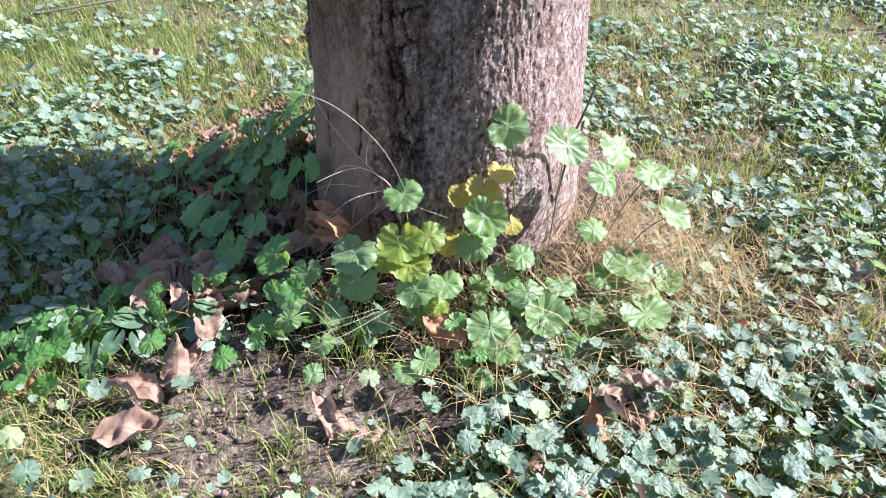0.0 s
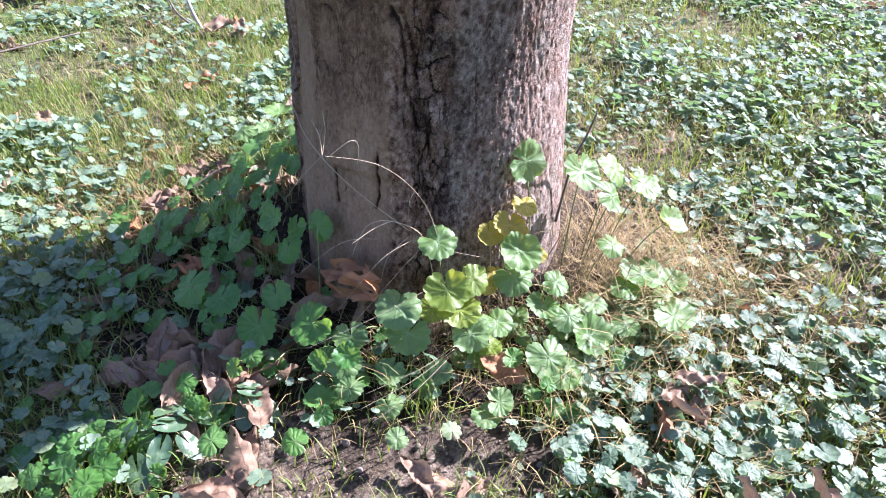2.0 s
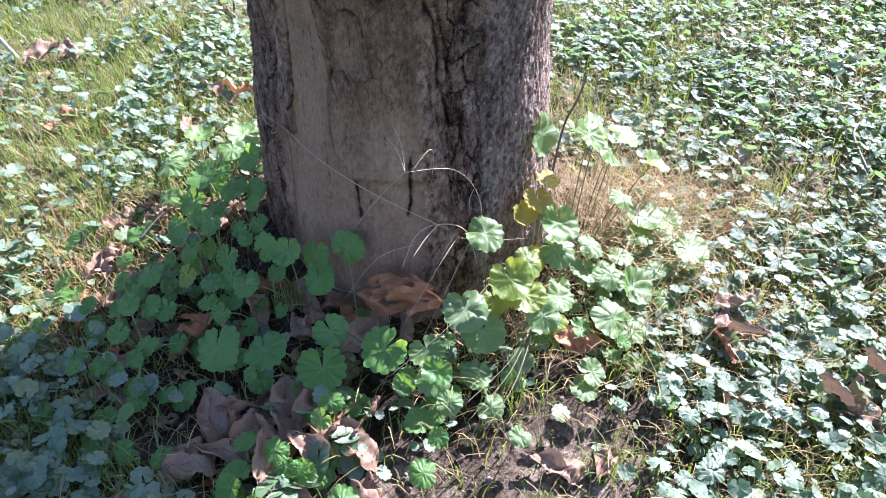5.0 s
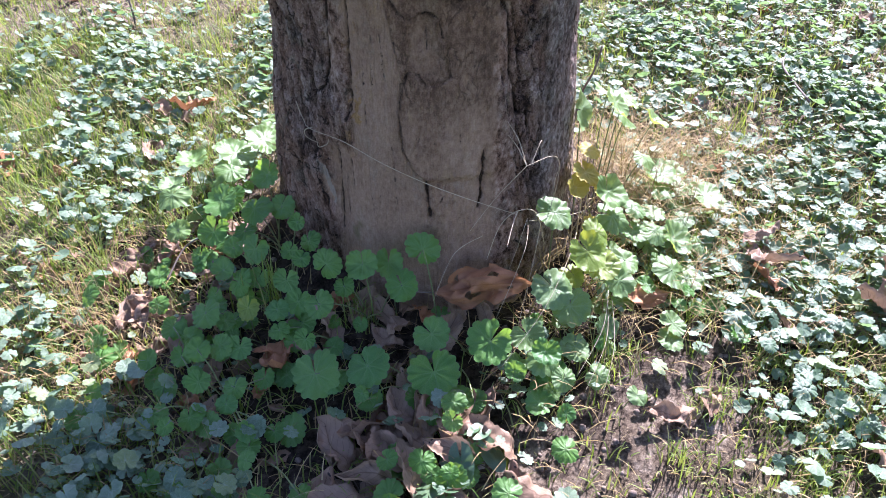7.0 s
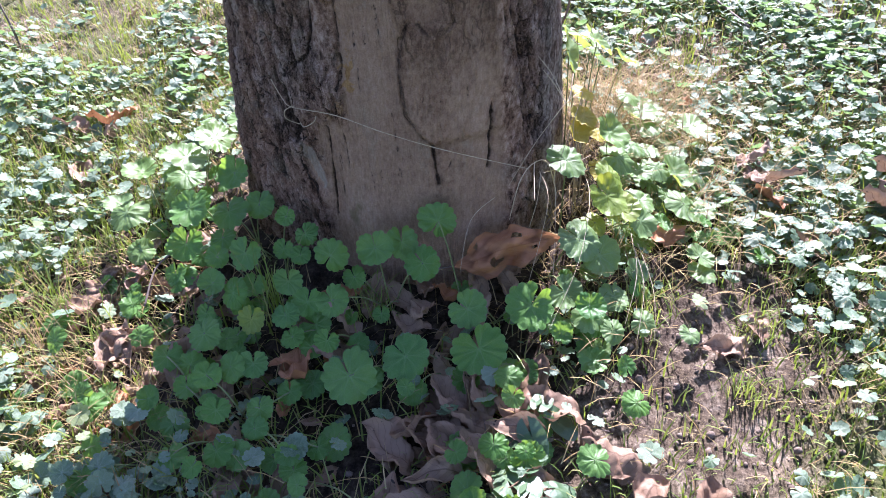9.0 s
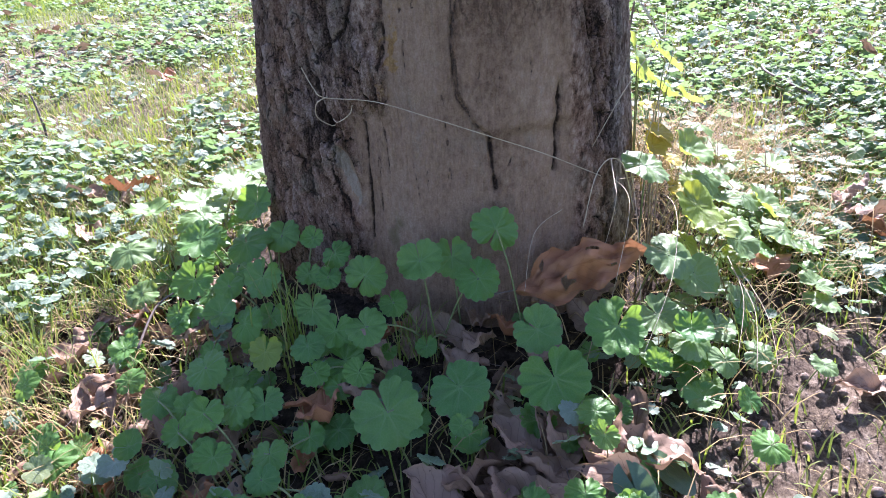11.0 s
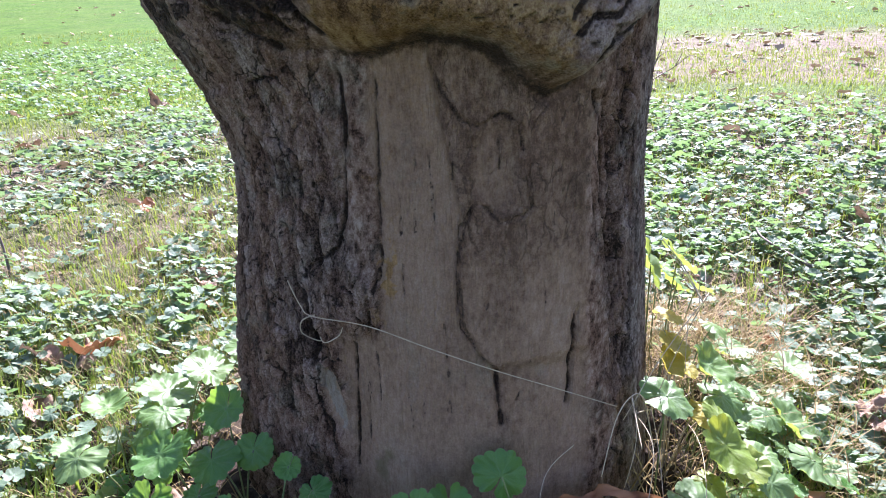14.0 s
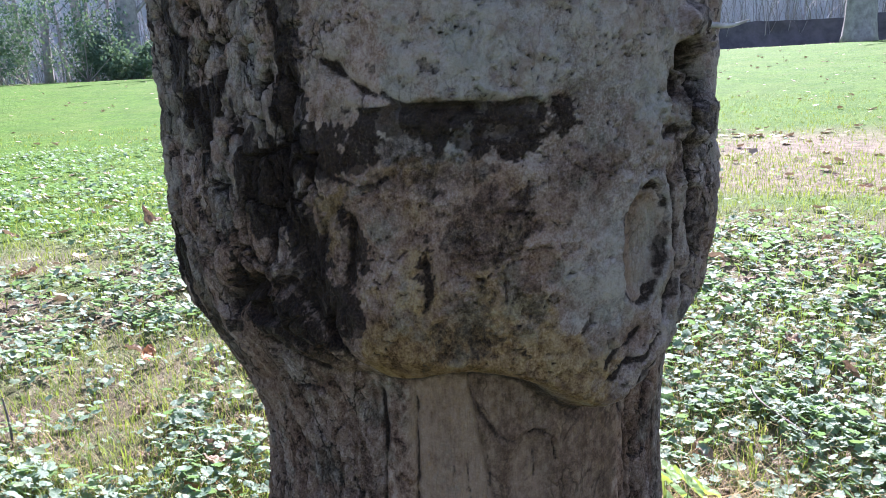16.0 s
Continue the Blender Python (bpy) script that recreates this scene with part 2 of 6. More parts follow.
def ground_material():
    m, nt, bsdf, out = material("soil_and_turf")
    fine = noise_node(nt, 95, 8, 0.7)
    soil = ramp(nt, fine, (0.38, (0.045, 0.032, 0.024)), (0.52, (0.18, 0.138, 0.098)), (0.66, (0.38, 0.315, 0.235)))
    litter = ramp(nt, noise_node(nt, 260, 6, 0.7), (0.40, (0.018, 0.013, 0.009)), (0.54, (0.085, 0.064, 0.040)), (0.70, (0.32, 0.26, 0.16)))
    base = mix(nt, ramp(nt, noise_node(nt, 7, 5), (0.40, (0, 0, 0)), (0.6, (1, 1, 1))), soil, litter)
    s = masks(nt, "cover")
    patch = noise_node(nt, 1.3, 6, 0.65)
    turf = ramp(nt, noise_node(nt, 22, 8, 0.72), (0.32, (0.020, 0.052, 0.005)), (0.5, (0.058, 0.125, 0.010)), (0.66, (0.115, 0.19, 0.020)))
    dry = ramp(nt, noise_node(nt, 9, 8, 0.75), (0.3, (0.09, 0.07, 0.045)), (0.55, (0.18, 0.145, 0.10)), (0.75, (0.32, 0.27, 0.19)))
    fall = ramp(nt, noise_node(nt, 5, 6, 0.8), (0.62, (0, 0, 0)), (0.68, (1, 1, 1)))
    turf = mix(nt, ramp(nt, noise_node(nt, 3.5, 5, 0.7), (0.42, (0.55, 0.55, 0.55)), (0.6, (0, 0, 0))), turf, (0.035, 0.075, 0.012))
    turf = mix(nt, ramp(nt, patch, (0.45, (0, 0, 0)), (0.62, (0.55, 0.55, 0.55))), turf, ramp(nt, noise_node(nt, 30, 6, 0.7), (0.35, (0.045, 0.085, 0.012)), (0.65, (0.115, 0.16, 0.032))))
    # third mask: shade under the foot plants, painted as near-black soil
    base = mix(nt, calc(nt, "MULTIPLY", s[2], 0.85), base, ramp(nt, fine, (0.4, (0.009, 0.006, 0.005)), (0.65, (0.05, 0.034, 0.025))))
    base = mix(nt, s[0], base, turf)
    base = mix(nt, calc(nt, "MULTIPLY", calc(nt, "MULTIPLY", fall, s[0]), 0.3), base, (0.34, 0.30, 0.22))
    base = mix(nt, s[1], base, dry)
    nt.links.new(base, bsdf.inputs["Base Color"])
    bsdf.inputs["Roughness"].default_value = 0.95
    bsdf.inputs["Specular IOR Level"].default_value = 0.1
    bump(nt, bsdf, calc(nt, "ADD", noise_node(nt, 60, 9, 0.75), noise_node(nt, 12, 4)), 0.9, 0.012)
    return m


ground_mat = ground_material()

# ---- the tree trunk ----
def around(deg, places, values):
    """A smooth ring through values at the given angles."""
    p, v = np.array(places, float), np.array(values, float)
    ring = np.interp(np.arange(0, 360, 1.0), np.r_[p - 360, p, p + 360], np.tile(v, 3))
    k = np.hanning(17)
    ring = np.convolve(np.r_[ring[-20:], ring, ring[:20]], k / k.sum(), "same")[20:-20]
    return np.interp(np.asarray(deg) % 360, np.arange(0, 361, 1.0), np.r_[ring, ring[:1]])


ARC = 0.195 * math.pi / 180  # metres of bark per degree


def line_gap(deg, z, points):
    """Metres from each place on the bark to a line through points of (degrees, height), and the share of the way along it."""
    best, along = np.full(deg.shape, 9.0), np.zeros(deg.shape)
    n = len(points) - 1
    for k in range(n):
        (a0, z0), (a1, z1) = points[k], points[k + 1]
        dx, dz = (a1 - a0) * ARC, z1 - z0
        px, pz = (deg - a0) * ARC, z - z0
        t = np.clip((px * dx + pz * dz) / (dx * dx + dz * dz + 1e-12), 0, 1)
        d = np.hypot(px - t * dx, pz - t * dz)
        near = d < best
        best, along = np.where(near, d, best), np.where(near, (k + t) / n, along)
    return best, along


def spot(deg, z, a, h, wide, high, turn=0.0):
    """1 inside an oval patch of bark, falling to 0 at its rim."""
    x, y = (deg - a) * ARC, z - h
    c, s = math.cos(radians(turn)), math.sin(radians(turn))
    return 1 - step(0.7, 1.15, np.hypot((x * c + y * s) / wide, (y * c - x * s) / high))


CALLUS = [(207.4, 0.419), (210.1, 0.397), (213, 0.382), (216.6, 0.376), (220.4, 0.385), (223.7, 0.379), (224.8, 0.359), (226.5, 0.322), (224.6, 0.317), (220, 0.313), (217.8, 0.323), (215.1, 0.328), (212.7, 0.311), (211.2, 0.276), (211.9, 0.239), (215.7, 0.216), (218.7, 0.206)]
NOTCH = [(218.5, 0.208), (219.1, 0.184), (219.8, 0.155)]
LEFT_CRACK = [(196.6, 0.415), (196, 0.372), (195.3, 0.336), (195, 0.306), (195, 0.284), (192.7, 0.265), (193.4, 0.245)]
SLIT = [(236.4, 0.245), (236.1, 0.212), (236, 0.18), (234.8, 0.162)]
LIP = [(120, 0.375), (150, 0.395), (162, 0.402), (171, 0.405), (179, 0.418), (185, 0.427), (196, 0.422), (206, 0.432), (212, 0.43), (218, 0.424), (223, 0.407), (229, 0.394), (235, 0.402), (240, 0.418), (248, 0.44), (262, 0.455), (280, 0.46)]


def trunk_shape(deg, z):
    """The trunk's radius and the kinds of surface on it, at each angle and height."""
    th = np.radians(deg)
    ux, uy = np.cos(th), np.sin(th)
    X, Y = ux * 0.19, uy * 0.19
    r = around(deg, [0, 45, 90, 135, 157, 172, 188, 203, 220, 235, 248, 262, 280, 300, 320, 345], [0.162, 0.162, 0.166, 0.183, 0.178, 0.171, 0.176, 0.186, 0.194, 0.197, 0.197, 0.192, 0.188, 0.180, 0.173, 0.165])
    # root flare, waist and the swollen collar above
    flare = around(deg, [0, 90, 135, 165, 200, 260, 320], [0.012, 0.010, 0.014, -0.008, 0.008, 0.006, 0.012])
    r = r + flare * (1 - step(0.02, 0.24, z))
    waist = around(deg, [0, 90, 140, 175, 205, 240, 280, 320], [0.006, 0.012, 0.018, 0.003, 0.002, 0.003, 0.006, 0.008])
    r = r - waist * np.exp(-(((z - 0.325) / 0.075) ** 2))
    lip = around(deg, [a for a, _ in LIP], [h for _, h in LIP])
    soft = around(deg, [60, 135, 165, 190, 215, 240, 280, 320], [0.07, 0.075, 0.065, 0.024, 0.012, 0.016, 0.024, 0.04])
    swell = around(deg, [0, 60, 135, 165, 190, 213, 235, 262, 285, 320], [0.034, 0.036, 0.041, 0.044, 0.046, 0.043, 0.041, 0.033, 0.028, 0.032])
    over = step(-1, 1, (z - lip - soft * 0.4) / (soft * 1.1))
    r = r + swell * over
    r = r - 0.005 * step(0.52, 0.78, z) * over + 0.03 * step(0.9, 1.6, z)
    # kinds of surface
    wob = smooth_noise(X * 60, Y * 60, z * 34, 31)
    below = 1 - step(-0.004, 0.004, z - lip + 0.002 * wob)
    wood = step(193, 195.5, deg + 1.2 * wob) * (1 - step(238, 242, deg + 1.5 * wob)) * below
    low_wood = step(180, 184, deg + 2 * wob) * (1 - step(238, 242, deg + 1.5 * wob)) * (1 - step(0.21, 0.25, z + 0.01 * wob)) * below
    wood = np.maximum(wood, low_wood)
    wood = np.maximum(wood, spot(deg, z, 178, 0.165, 0.013, 0.032, 14))
    thin = step(187, 189, deg + 1.5 * wob) * (1 - step(194, 196, deg)) * step(0.22, 0.26, z) * below
    rough_left = (1 - step(184.5, 187.5, deg + 2.2 * smooth_noise(X * 30, Y * 30, z * 22, 40) - 12 * (1 - step(0.245, 0.285, z)))) * step(95, 110, deg)
    rough_right = step(243, 249, deg + 2 * wob) * (1 - step(254, 264, deg + 5 * wob))
    front = step(252, 266, deg + 4 * smooth_noise(X * 20, Y * 20, z * 9, 50)) + (1 - step(95, 110, deg))
    front = np.clip(front, 0, 1) * (1 - over * 0.6)
    # relief of rough bark: plates parted by long fissures, with crumbs on them
    warp = 0.6 * smooth_noise(X * 70, Y * 70, z * 45, 61)
    n1 = layers(X * 105 + warp, Y * 105 + warp, z * 38 + warp, 3, 70)
    n2 = layers(X * 210 + warp, Y * 210 + warp, z * 120 + warp, 2, 72)
    gap1, gap2 = np.exp(-np.abs(n1 / 0.05)) * step(-0.3, 0.2, smooth_noise(X * 40, Y * 40, z * 25, 74)), np.exp(-np.abs(n2 / 0.06)) * step(0.0, 0.4, smooth_noise(X * 60, Y * 60, z * 40, 75))
    grit = layers(X * 230, Y * 230, z * 160, 3, 80)
    grain = layers(X * 330, Y * 330, z * 22, 3, 90)
    rough = np.clip(rough_left * (1 - wood) + rough_right, 0, 1)
    flat = np.clip(rough_left * step(176, 180, deg) * step(0.27, 0.29, z), 0, 1)
    r = r + rough * below * (0.0045 * rough_left - 0.0030 + 0.0010 * (step(-0.03, 0.03, n1) + step(0.30, 0.36, n1) + step(-0.42, -0.36, n1)) + 0.0007 * step(0.0, 0.06, n2) + 0.0007 * grit + 0.0010 * smooth_noise(X * 30, Y * 30, z * 14, 78))
    fissure = rough * np.clip(gap1 * (1 - 0.5 * flat) + 0.55 * gap2 * (0.4 + 0.6 * step(-0.2, 0.3, n1)), 0, 1)
    r = r - 0.0036 * fissure * below
    # thick plates parted by dark cracks
    su, sv = (deg - 90) * ARC + 0.004 * layers(X * 55, Y * 55, z * 30, 4, 62, 0.6), z + 0.006 * layers(X * 45, Y * 45, z * 26, 4, 66, 0.6)
    chunk, joint = plates(su / 0.015, sv / 0.034, 11)
    chip, seam_small = plates(su / 0.0062, sv / 0.015, 23)
    open_joint = step(-0.35, 0.1, smooth_noise(X * 32, Y * 32, z * 20, 77))
    crackle = rough * np.clip((1 - step(0.02, 0.09, joint)) * (0.25 + 0.75 * open_joint) + 0.5 * (1 - step(0.02, 0.09, seam_small)) * (1 - open_joint) * step(0.35, 0.6, chip), 0, 1)
    r = r + rough * (0.0026 * (chunk - 0.5) + 0.0012 * (chip - 0.5) * step(0.3, 0.5, chunk)) * step(0.0, 0.10, joint) - 0.0045 * crackle
    fissure = np.maximum(fissure * 0.3, crackle)
    n4 = layers(X * 190, Y * 190, z * 70, 2, 76)
    r = r + front * (0.0003 * step(-0.1, 0.2, n4) + 0.0008 * layers(X * 300, Y * 300, z * 55, 2, 86) + 0.0005 * grit + 0.0006 * layers(X * 520, Y * 520, z * 360, 2, 85))
    streaky = layers(X * 120, Y * 120, z * 16, 3, 87)
    fissure = np.maximum(fissure, front * 0.22 * np.exp(-((streaky / 0.035) ** 2)) * step(0.0, 0.4, smooth_noise(X * 30, Y * 30, z * 18, 88)))
    r = r - wood * 0.0035 + wood * (0.00035 * grain + 0.0006 * smooth_noise(X * 120, Y * 120, z * 6, 95))
    r = r + thin * (0.0012 + 0.0004 * grit)
    # swollen collar: lumps, flaking plates, folds
    lumps = layers(X * 17, Y * 17, z * 17, 3, 110)
    n3 = layers(X * 62 + warp, Y * 62 + warp, z * 52 + warp, 3, 120)
    n5 = layers(X * 70 + warp, Y * 70 + warp, z * 26 + warp, 3, 130)
    left_collar = over * (1 - step(178, 192, deg)) * step(100, 120, deg)
    scale = step(-0.03, 0.03, n3) + step(0.32, 0.36, n3) + step(-0.40, -0.36, n3)
    r = r + over * (0.0026 * lumps + 0.0007 * (scale - 1.5) + 0.0007 * grit + 0.0005 * layers(X * 110, Y * 110, z * 110, 2, 125))
    r = r + left_collar * (0.0004 * (step(-0.03, 0.03, n5) + step(0.30, 0.34, n5) - 0.8) - 0.0015 * np.exp(-np.abs(n5 / 0.04)) + 0.0030 * smooth_noise(X * 25, Y * 25, z * 9, 135))
    slab, slab_joint = plates(su / 0.0135, (sv + 0.4 * su) / 0.085, 37)
    deep = left_collar * (1 - step(0.02, 0.14, slab_joint)) * (0.4 + 0.6 * open_joint)
    r = r + left_collar * 0.0030 * (slab - 0.5) * step(0.0, 0.10, slab_joint) - 0.006 * deep
    fissure = np.maximum(fissure, np.maximum(deep, left_collar * 0.3 * np.exp(-np.abs((n5 + 0.02) / 0.03))))
    skin, skin_joint = plates(su / 0.011, sv / 0.012, 41)
    peel = over * step(0.62, 0.68, skin) * (1 - left_collar)
    r = r + 0.0010 * peel * step(0.0, 0.06, skin_joint)
    fissure = np.maximum(fissure, peel * 0.75 * (1 - step(0.015, 0.07, skin_joint)) * open_joint)
    fissure = np.maximum(fissure, over * (0.6 + 0.3 * (1 - step(190, 200, deg))) * np.exp(-np.abs((n3 + 0.02) / 0.022)) * step(0.0, 0.3, layers(X * 14, Y * 14, z * 14, 2, 127)))
    # curled flakes of thin bark on the swelling
    n6 = layers(X * 50 + 2 * warp, Y * 50 + 2 * warp, z * 46 + 2 * warp, 4, 136, 0.6)
    flaky = over * step(-0.05, 0.25, layers(X * 20, Y * 20, z * 20, 3, 138) + 0.25 * step(0.56, 0.60, z)) * step(186, 194, deg)
    r = r + 0.0011 * flaky * step(0.0, 0.05, n6)
    fissure = np.maximum(fissure, flaky * 0.85 * np.exp(-np.abs(n6 / 0.03)))
    crest = 0.604 + 0.004 * layers(X * 60, Y * 60, z * 0, 3, 139)
    r = r + 0.0035 * over * step(-0.001, 0.001, z - crest) * (1 - step(0.604, 0.65, z)) * step(190, 194, deg) * (1 - step(218, 226, deg))
    fold = np.zeros_like(r)
    dark = np.zeros_like(r)

    def groove(points, width, depth, ends=0.12, shade=1.0):
        nonlocal r, fold, dark
        wander = 0.0016 * layers(X * 150, Y * 150, z * 110, 3, 140)
        d, t = line_gap(deg, z, points)
        d = np.abs(d + wander)
        fade = step(0, ends, t) * step(0, ends, 1 - t)
        g = np.exp(-((d / width) ** 1.3)) * fade
        r = r - depth * g
        # the groove's inner shade goes into the colour, as deep as shade says
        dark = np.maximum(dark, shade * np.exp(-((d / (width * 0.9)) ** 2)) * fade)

    # growth lines, splits and slits in the bare wood
    d, _ = line_gap(deg, z, CALLUS)
    edge = np.interp(z, [h for _, h in reversed(CALLUS[:1] + CALLUS[12:])], [a for a, _ in reversed(CALLUS[:1] + CALLUS[12:])])
    raised = step(-0.4, 0.4, deg - edge) * wood * step(0.2, 0.215, z)
    hollow = spot(deg, z, 219.5, 0.350, 0.016, 0.034) * (1 - spot(deg, z, 214.5, 0.395, 0.016, 0.020))
    raised = np.clip(raised - 0.6 * hollow, 0, 1)
    r = r + 0.0052 * raised
    r = r + 0.0015 * np.exp(-(((d - 0.002) / 0.0025) ** 2)) * wood
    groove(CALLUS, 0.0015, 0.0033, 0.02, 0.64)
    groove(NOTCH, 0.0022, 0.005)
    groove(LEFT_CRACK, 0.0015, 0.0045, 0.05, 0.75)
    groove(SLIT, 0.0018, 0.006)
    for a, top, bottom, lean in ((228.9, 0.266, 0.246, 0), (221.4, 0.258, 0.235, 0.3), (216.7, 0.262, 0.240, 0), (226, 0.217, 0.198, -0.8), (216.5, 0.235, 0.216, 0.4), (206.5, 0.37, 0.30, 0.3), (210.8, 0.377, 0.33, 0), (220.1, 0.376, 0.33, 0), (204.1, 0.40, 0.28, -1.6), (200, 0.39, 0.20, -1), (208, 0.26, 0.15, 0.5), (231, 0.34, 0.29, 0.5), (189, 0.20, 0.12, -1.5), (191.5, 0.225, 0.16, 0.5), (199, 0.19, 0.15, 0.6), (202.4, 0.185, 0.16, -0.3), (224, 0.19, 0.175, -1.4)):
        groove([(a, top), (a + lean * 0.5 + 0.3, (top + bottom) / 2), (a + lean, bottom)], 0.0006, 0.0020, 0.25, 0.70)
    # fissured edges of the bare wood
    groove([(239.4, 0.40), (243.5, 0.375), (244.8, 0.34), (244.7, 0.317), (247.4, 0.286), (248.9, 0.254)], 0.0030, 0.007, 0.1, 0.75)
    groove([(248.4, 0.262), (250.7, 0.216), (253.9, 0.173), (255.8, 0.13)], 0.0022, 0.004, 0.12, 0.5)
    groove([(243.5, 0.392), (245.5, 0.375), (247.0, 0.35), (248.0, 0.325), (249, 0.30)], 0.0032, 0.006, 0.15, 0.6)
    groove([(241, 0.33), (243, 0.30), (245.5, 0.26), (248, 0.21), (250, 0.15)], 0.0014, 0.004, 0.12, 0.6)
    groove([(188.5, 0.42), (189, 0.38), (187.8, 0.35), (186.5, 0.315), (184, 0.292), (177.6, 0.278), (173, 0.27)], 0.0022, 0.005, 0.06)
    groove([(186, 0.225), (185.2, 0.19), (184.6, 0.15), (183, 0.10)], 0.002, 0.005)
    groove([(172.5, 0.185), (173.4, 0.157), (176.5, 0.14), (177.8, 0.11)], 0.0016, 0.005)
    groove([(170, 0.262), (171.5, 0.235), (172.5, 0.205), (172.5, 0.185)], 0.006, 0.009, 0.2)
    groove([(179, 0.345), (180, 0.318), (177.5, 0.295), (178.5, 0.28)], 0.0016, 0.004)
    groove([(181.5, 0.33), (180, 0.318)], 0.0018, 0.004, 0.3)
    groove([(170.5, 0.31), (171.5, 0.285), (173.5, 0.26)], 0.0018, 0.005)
    # dark band of seeping bark on the sunny side
    groove([(239, 0.37), (245, 0.33), (251, 0.28), (253, 0.22), (256, 0.16)], 0.002, 0.002, 0.1, 0.5)
    groove([(266, 0.36), (267, 0.30), (268, 0.24)], 0.0015, 0.002, 0.2, 0.6)
    # seam under the collar, its folds, cavities and scars, their inner shade coloured dark
    blot0 = layers(X * 45, Y * 45, z * 45, 3, 152)
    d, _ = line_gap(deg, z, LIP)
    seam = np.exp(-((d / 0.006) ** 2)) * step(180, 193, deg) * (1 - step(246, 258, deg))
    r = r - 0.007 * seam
    # broad soft band: shading below the lip, painted in, broken up by noise
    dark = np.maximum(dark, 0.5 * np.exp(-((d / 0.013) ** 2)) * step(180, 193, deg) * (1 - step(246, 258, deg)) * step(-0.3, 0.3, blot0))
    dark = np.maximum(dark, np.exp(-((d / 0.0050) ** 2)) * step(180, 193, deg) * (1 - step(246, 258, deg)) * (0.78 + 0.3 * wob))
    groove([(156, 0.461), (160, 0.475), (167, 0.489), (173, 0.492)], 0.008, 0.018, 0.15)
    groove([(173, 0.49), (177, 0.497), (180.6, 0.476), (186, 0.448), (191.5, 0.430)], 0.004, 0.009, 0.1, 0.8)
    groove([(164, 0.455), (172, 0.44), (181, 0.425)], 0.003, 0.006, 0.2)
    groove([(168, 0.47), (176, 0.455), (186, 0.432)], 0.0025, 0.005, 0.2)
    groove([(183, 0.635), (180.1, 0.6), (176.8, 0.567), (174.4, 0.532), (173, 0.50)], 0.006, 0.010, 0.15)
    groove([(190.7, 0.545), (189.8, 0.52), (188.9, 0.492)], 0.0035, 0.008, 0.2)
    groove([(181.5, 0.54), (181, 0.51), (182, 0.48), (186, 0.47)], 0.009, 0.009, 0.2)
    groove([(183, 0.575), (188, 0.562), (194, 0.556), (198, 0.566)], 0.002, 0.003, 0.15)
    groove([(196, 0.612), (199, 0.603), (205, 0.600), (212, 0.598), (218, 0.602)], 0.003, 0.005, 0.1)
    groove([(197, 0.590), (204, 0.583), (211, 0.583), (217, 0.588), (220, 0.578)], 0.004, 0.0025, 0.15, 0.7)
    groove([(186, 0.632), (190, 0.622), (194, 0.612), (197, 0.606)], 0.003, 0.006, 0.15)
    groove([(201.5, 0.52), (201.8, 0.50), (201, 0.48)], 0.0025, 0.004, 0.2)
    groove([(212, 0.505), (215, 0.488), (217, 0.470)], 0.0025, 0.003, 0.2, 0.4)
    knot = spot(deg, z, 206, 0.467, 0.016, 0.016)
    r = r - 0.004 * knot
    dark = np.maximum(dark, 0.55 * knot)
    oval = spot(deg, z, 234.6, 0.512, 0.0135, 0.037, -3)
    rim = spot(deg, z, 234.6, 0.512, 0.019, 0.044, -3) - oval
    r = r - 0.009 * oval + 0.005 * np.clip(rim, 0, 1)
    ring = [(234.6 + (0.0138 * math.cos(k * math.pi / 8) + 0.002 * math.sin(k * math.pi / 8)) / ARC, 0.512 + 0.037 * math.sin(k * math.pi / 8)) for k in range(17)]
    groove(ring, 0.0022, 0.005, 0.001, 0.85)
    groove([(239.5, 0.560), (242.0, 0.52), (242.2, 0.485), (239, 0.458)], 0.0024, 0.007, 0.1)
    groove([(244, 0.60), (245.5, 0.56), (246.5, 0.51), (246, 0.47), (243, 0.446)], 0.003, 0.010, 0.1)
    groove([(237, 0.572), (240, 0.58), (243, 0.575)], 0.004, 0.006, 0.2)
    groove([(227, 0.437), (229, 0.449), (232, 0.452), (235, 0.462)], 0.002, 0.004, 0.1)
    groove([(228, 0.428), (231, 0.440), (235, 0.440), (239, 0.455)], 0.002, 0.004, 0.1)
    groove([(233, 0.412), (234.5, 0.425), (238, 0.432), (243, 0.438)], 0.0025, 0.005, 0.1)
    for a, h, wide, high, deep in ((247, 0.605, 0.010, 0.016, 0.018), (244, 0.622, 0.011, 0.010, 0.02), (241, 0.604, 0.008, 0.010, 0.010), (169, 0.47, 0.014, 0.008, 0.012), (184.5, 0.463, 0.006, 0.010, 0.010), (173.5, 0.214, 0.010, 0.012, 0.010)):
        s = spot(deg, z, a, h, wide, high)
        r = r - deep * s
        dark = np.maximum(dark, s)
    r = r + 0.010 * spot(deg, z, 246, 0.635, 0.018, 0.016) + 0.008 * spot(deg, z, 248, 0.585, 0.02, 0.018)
    # fissures get their shade as dark colour too
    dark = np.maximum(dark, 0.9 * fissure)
    # stains with ragged edges
    blot = layers(X * 22, Y * 22, z * 22, 4, 150)
    streak = layers(X * 55, Y * 55, z * 22, 3, 170)
    ragged = layers(X * 80, Y * 80, z * 14, 2, 172)
    drips = layers(X * 95, Y * 95, z * 3, 3, 173)
    da, dz = deg + 2.6 * layers(X * 60, Y * 60, z * 50, 5, 151, 0.72), z + 0.0085 * layers(X * 60, Y * 60, z * 45, 5, 156, 0.72)

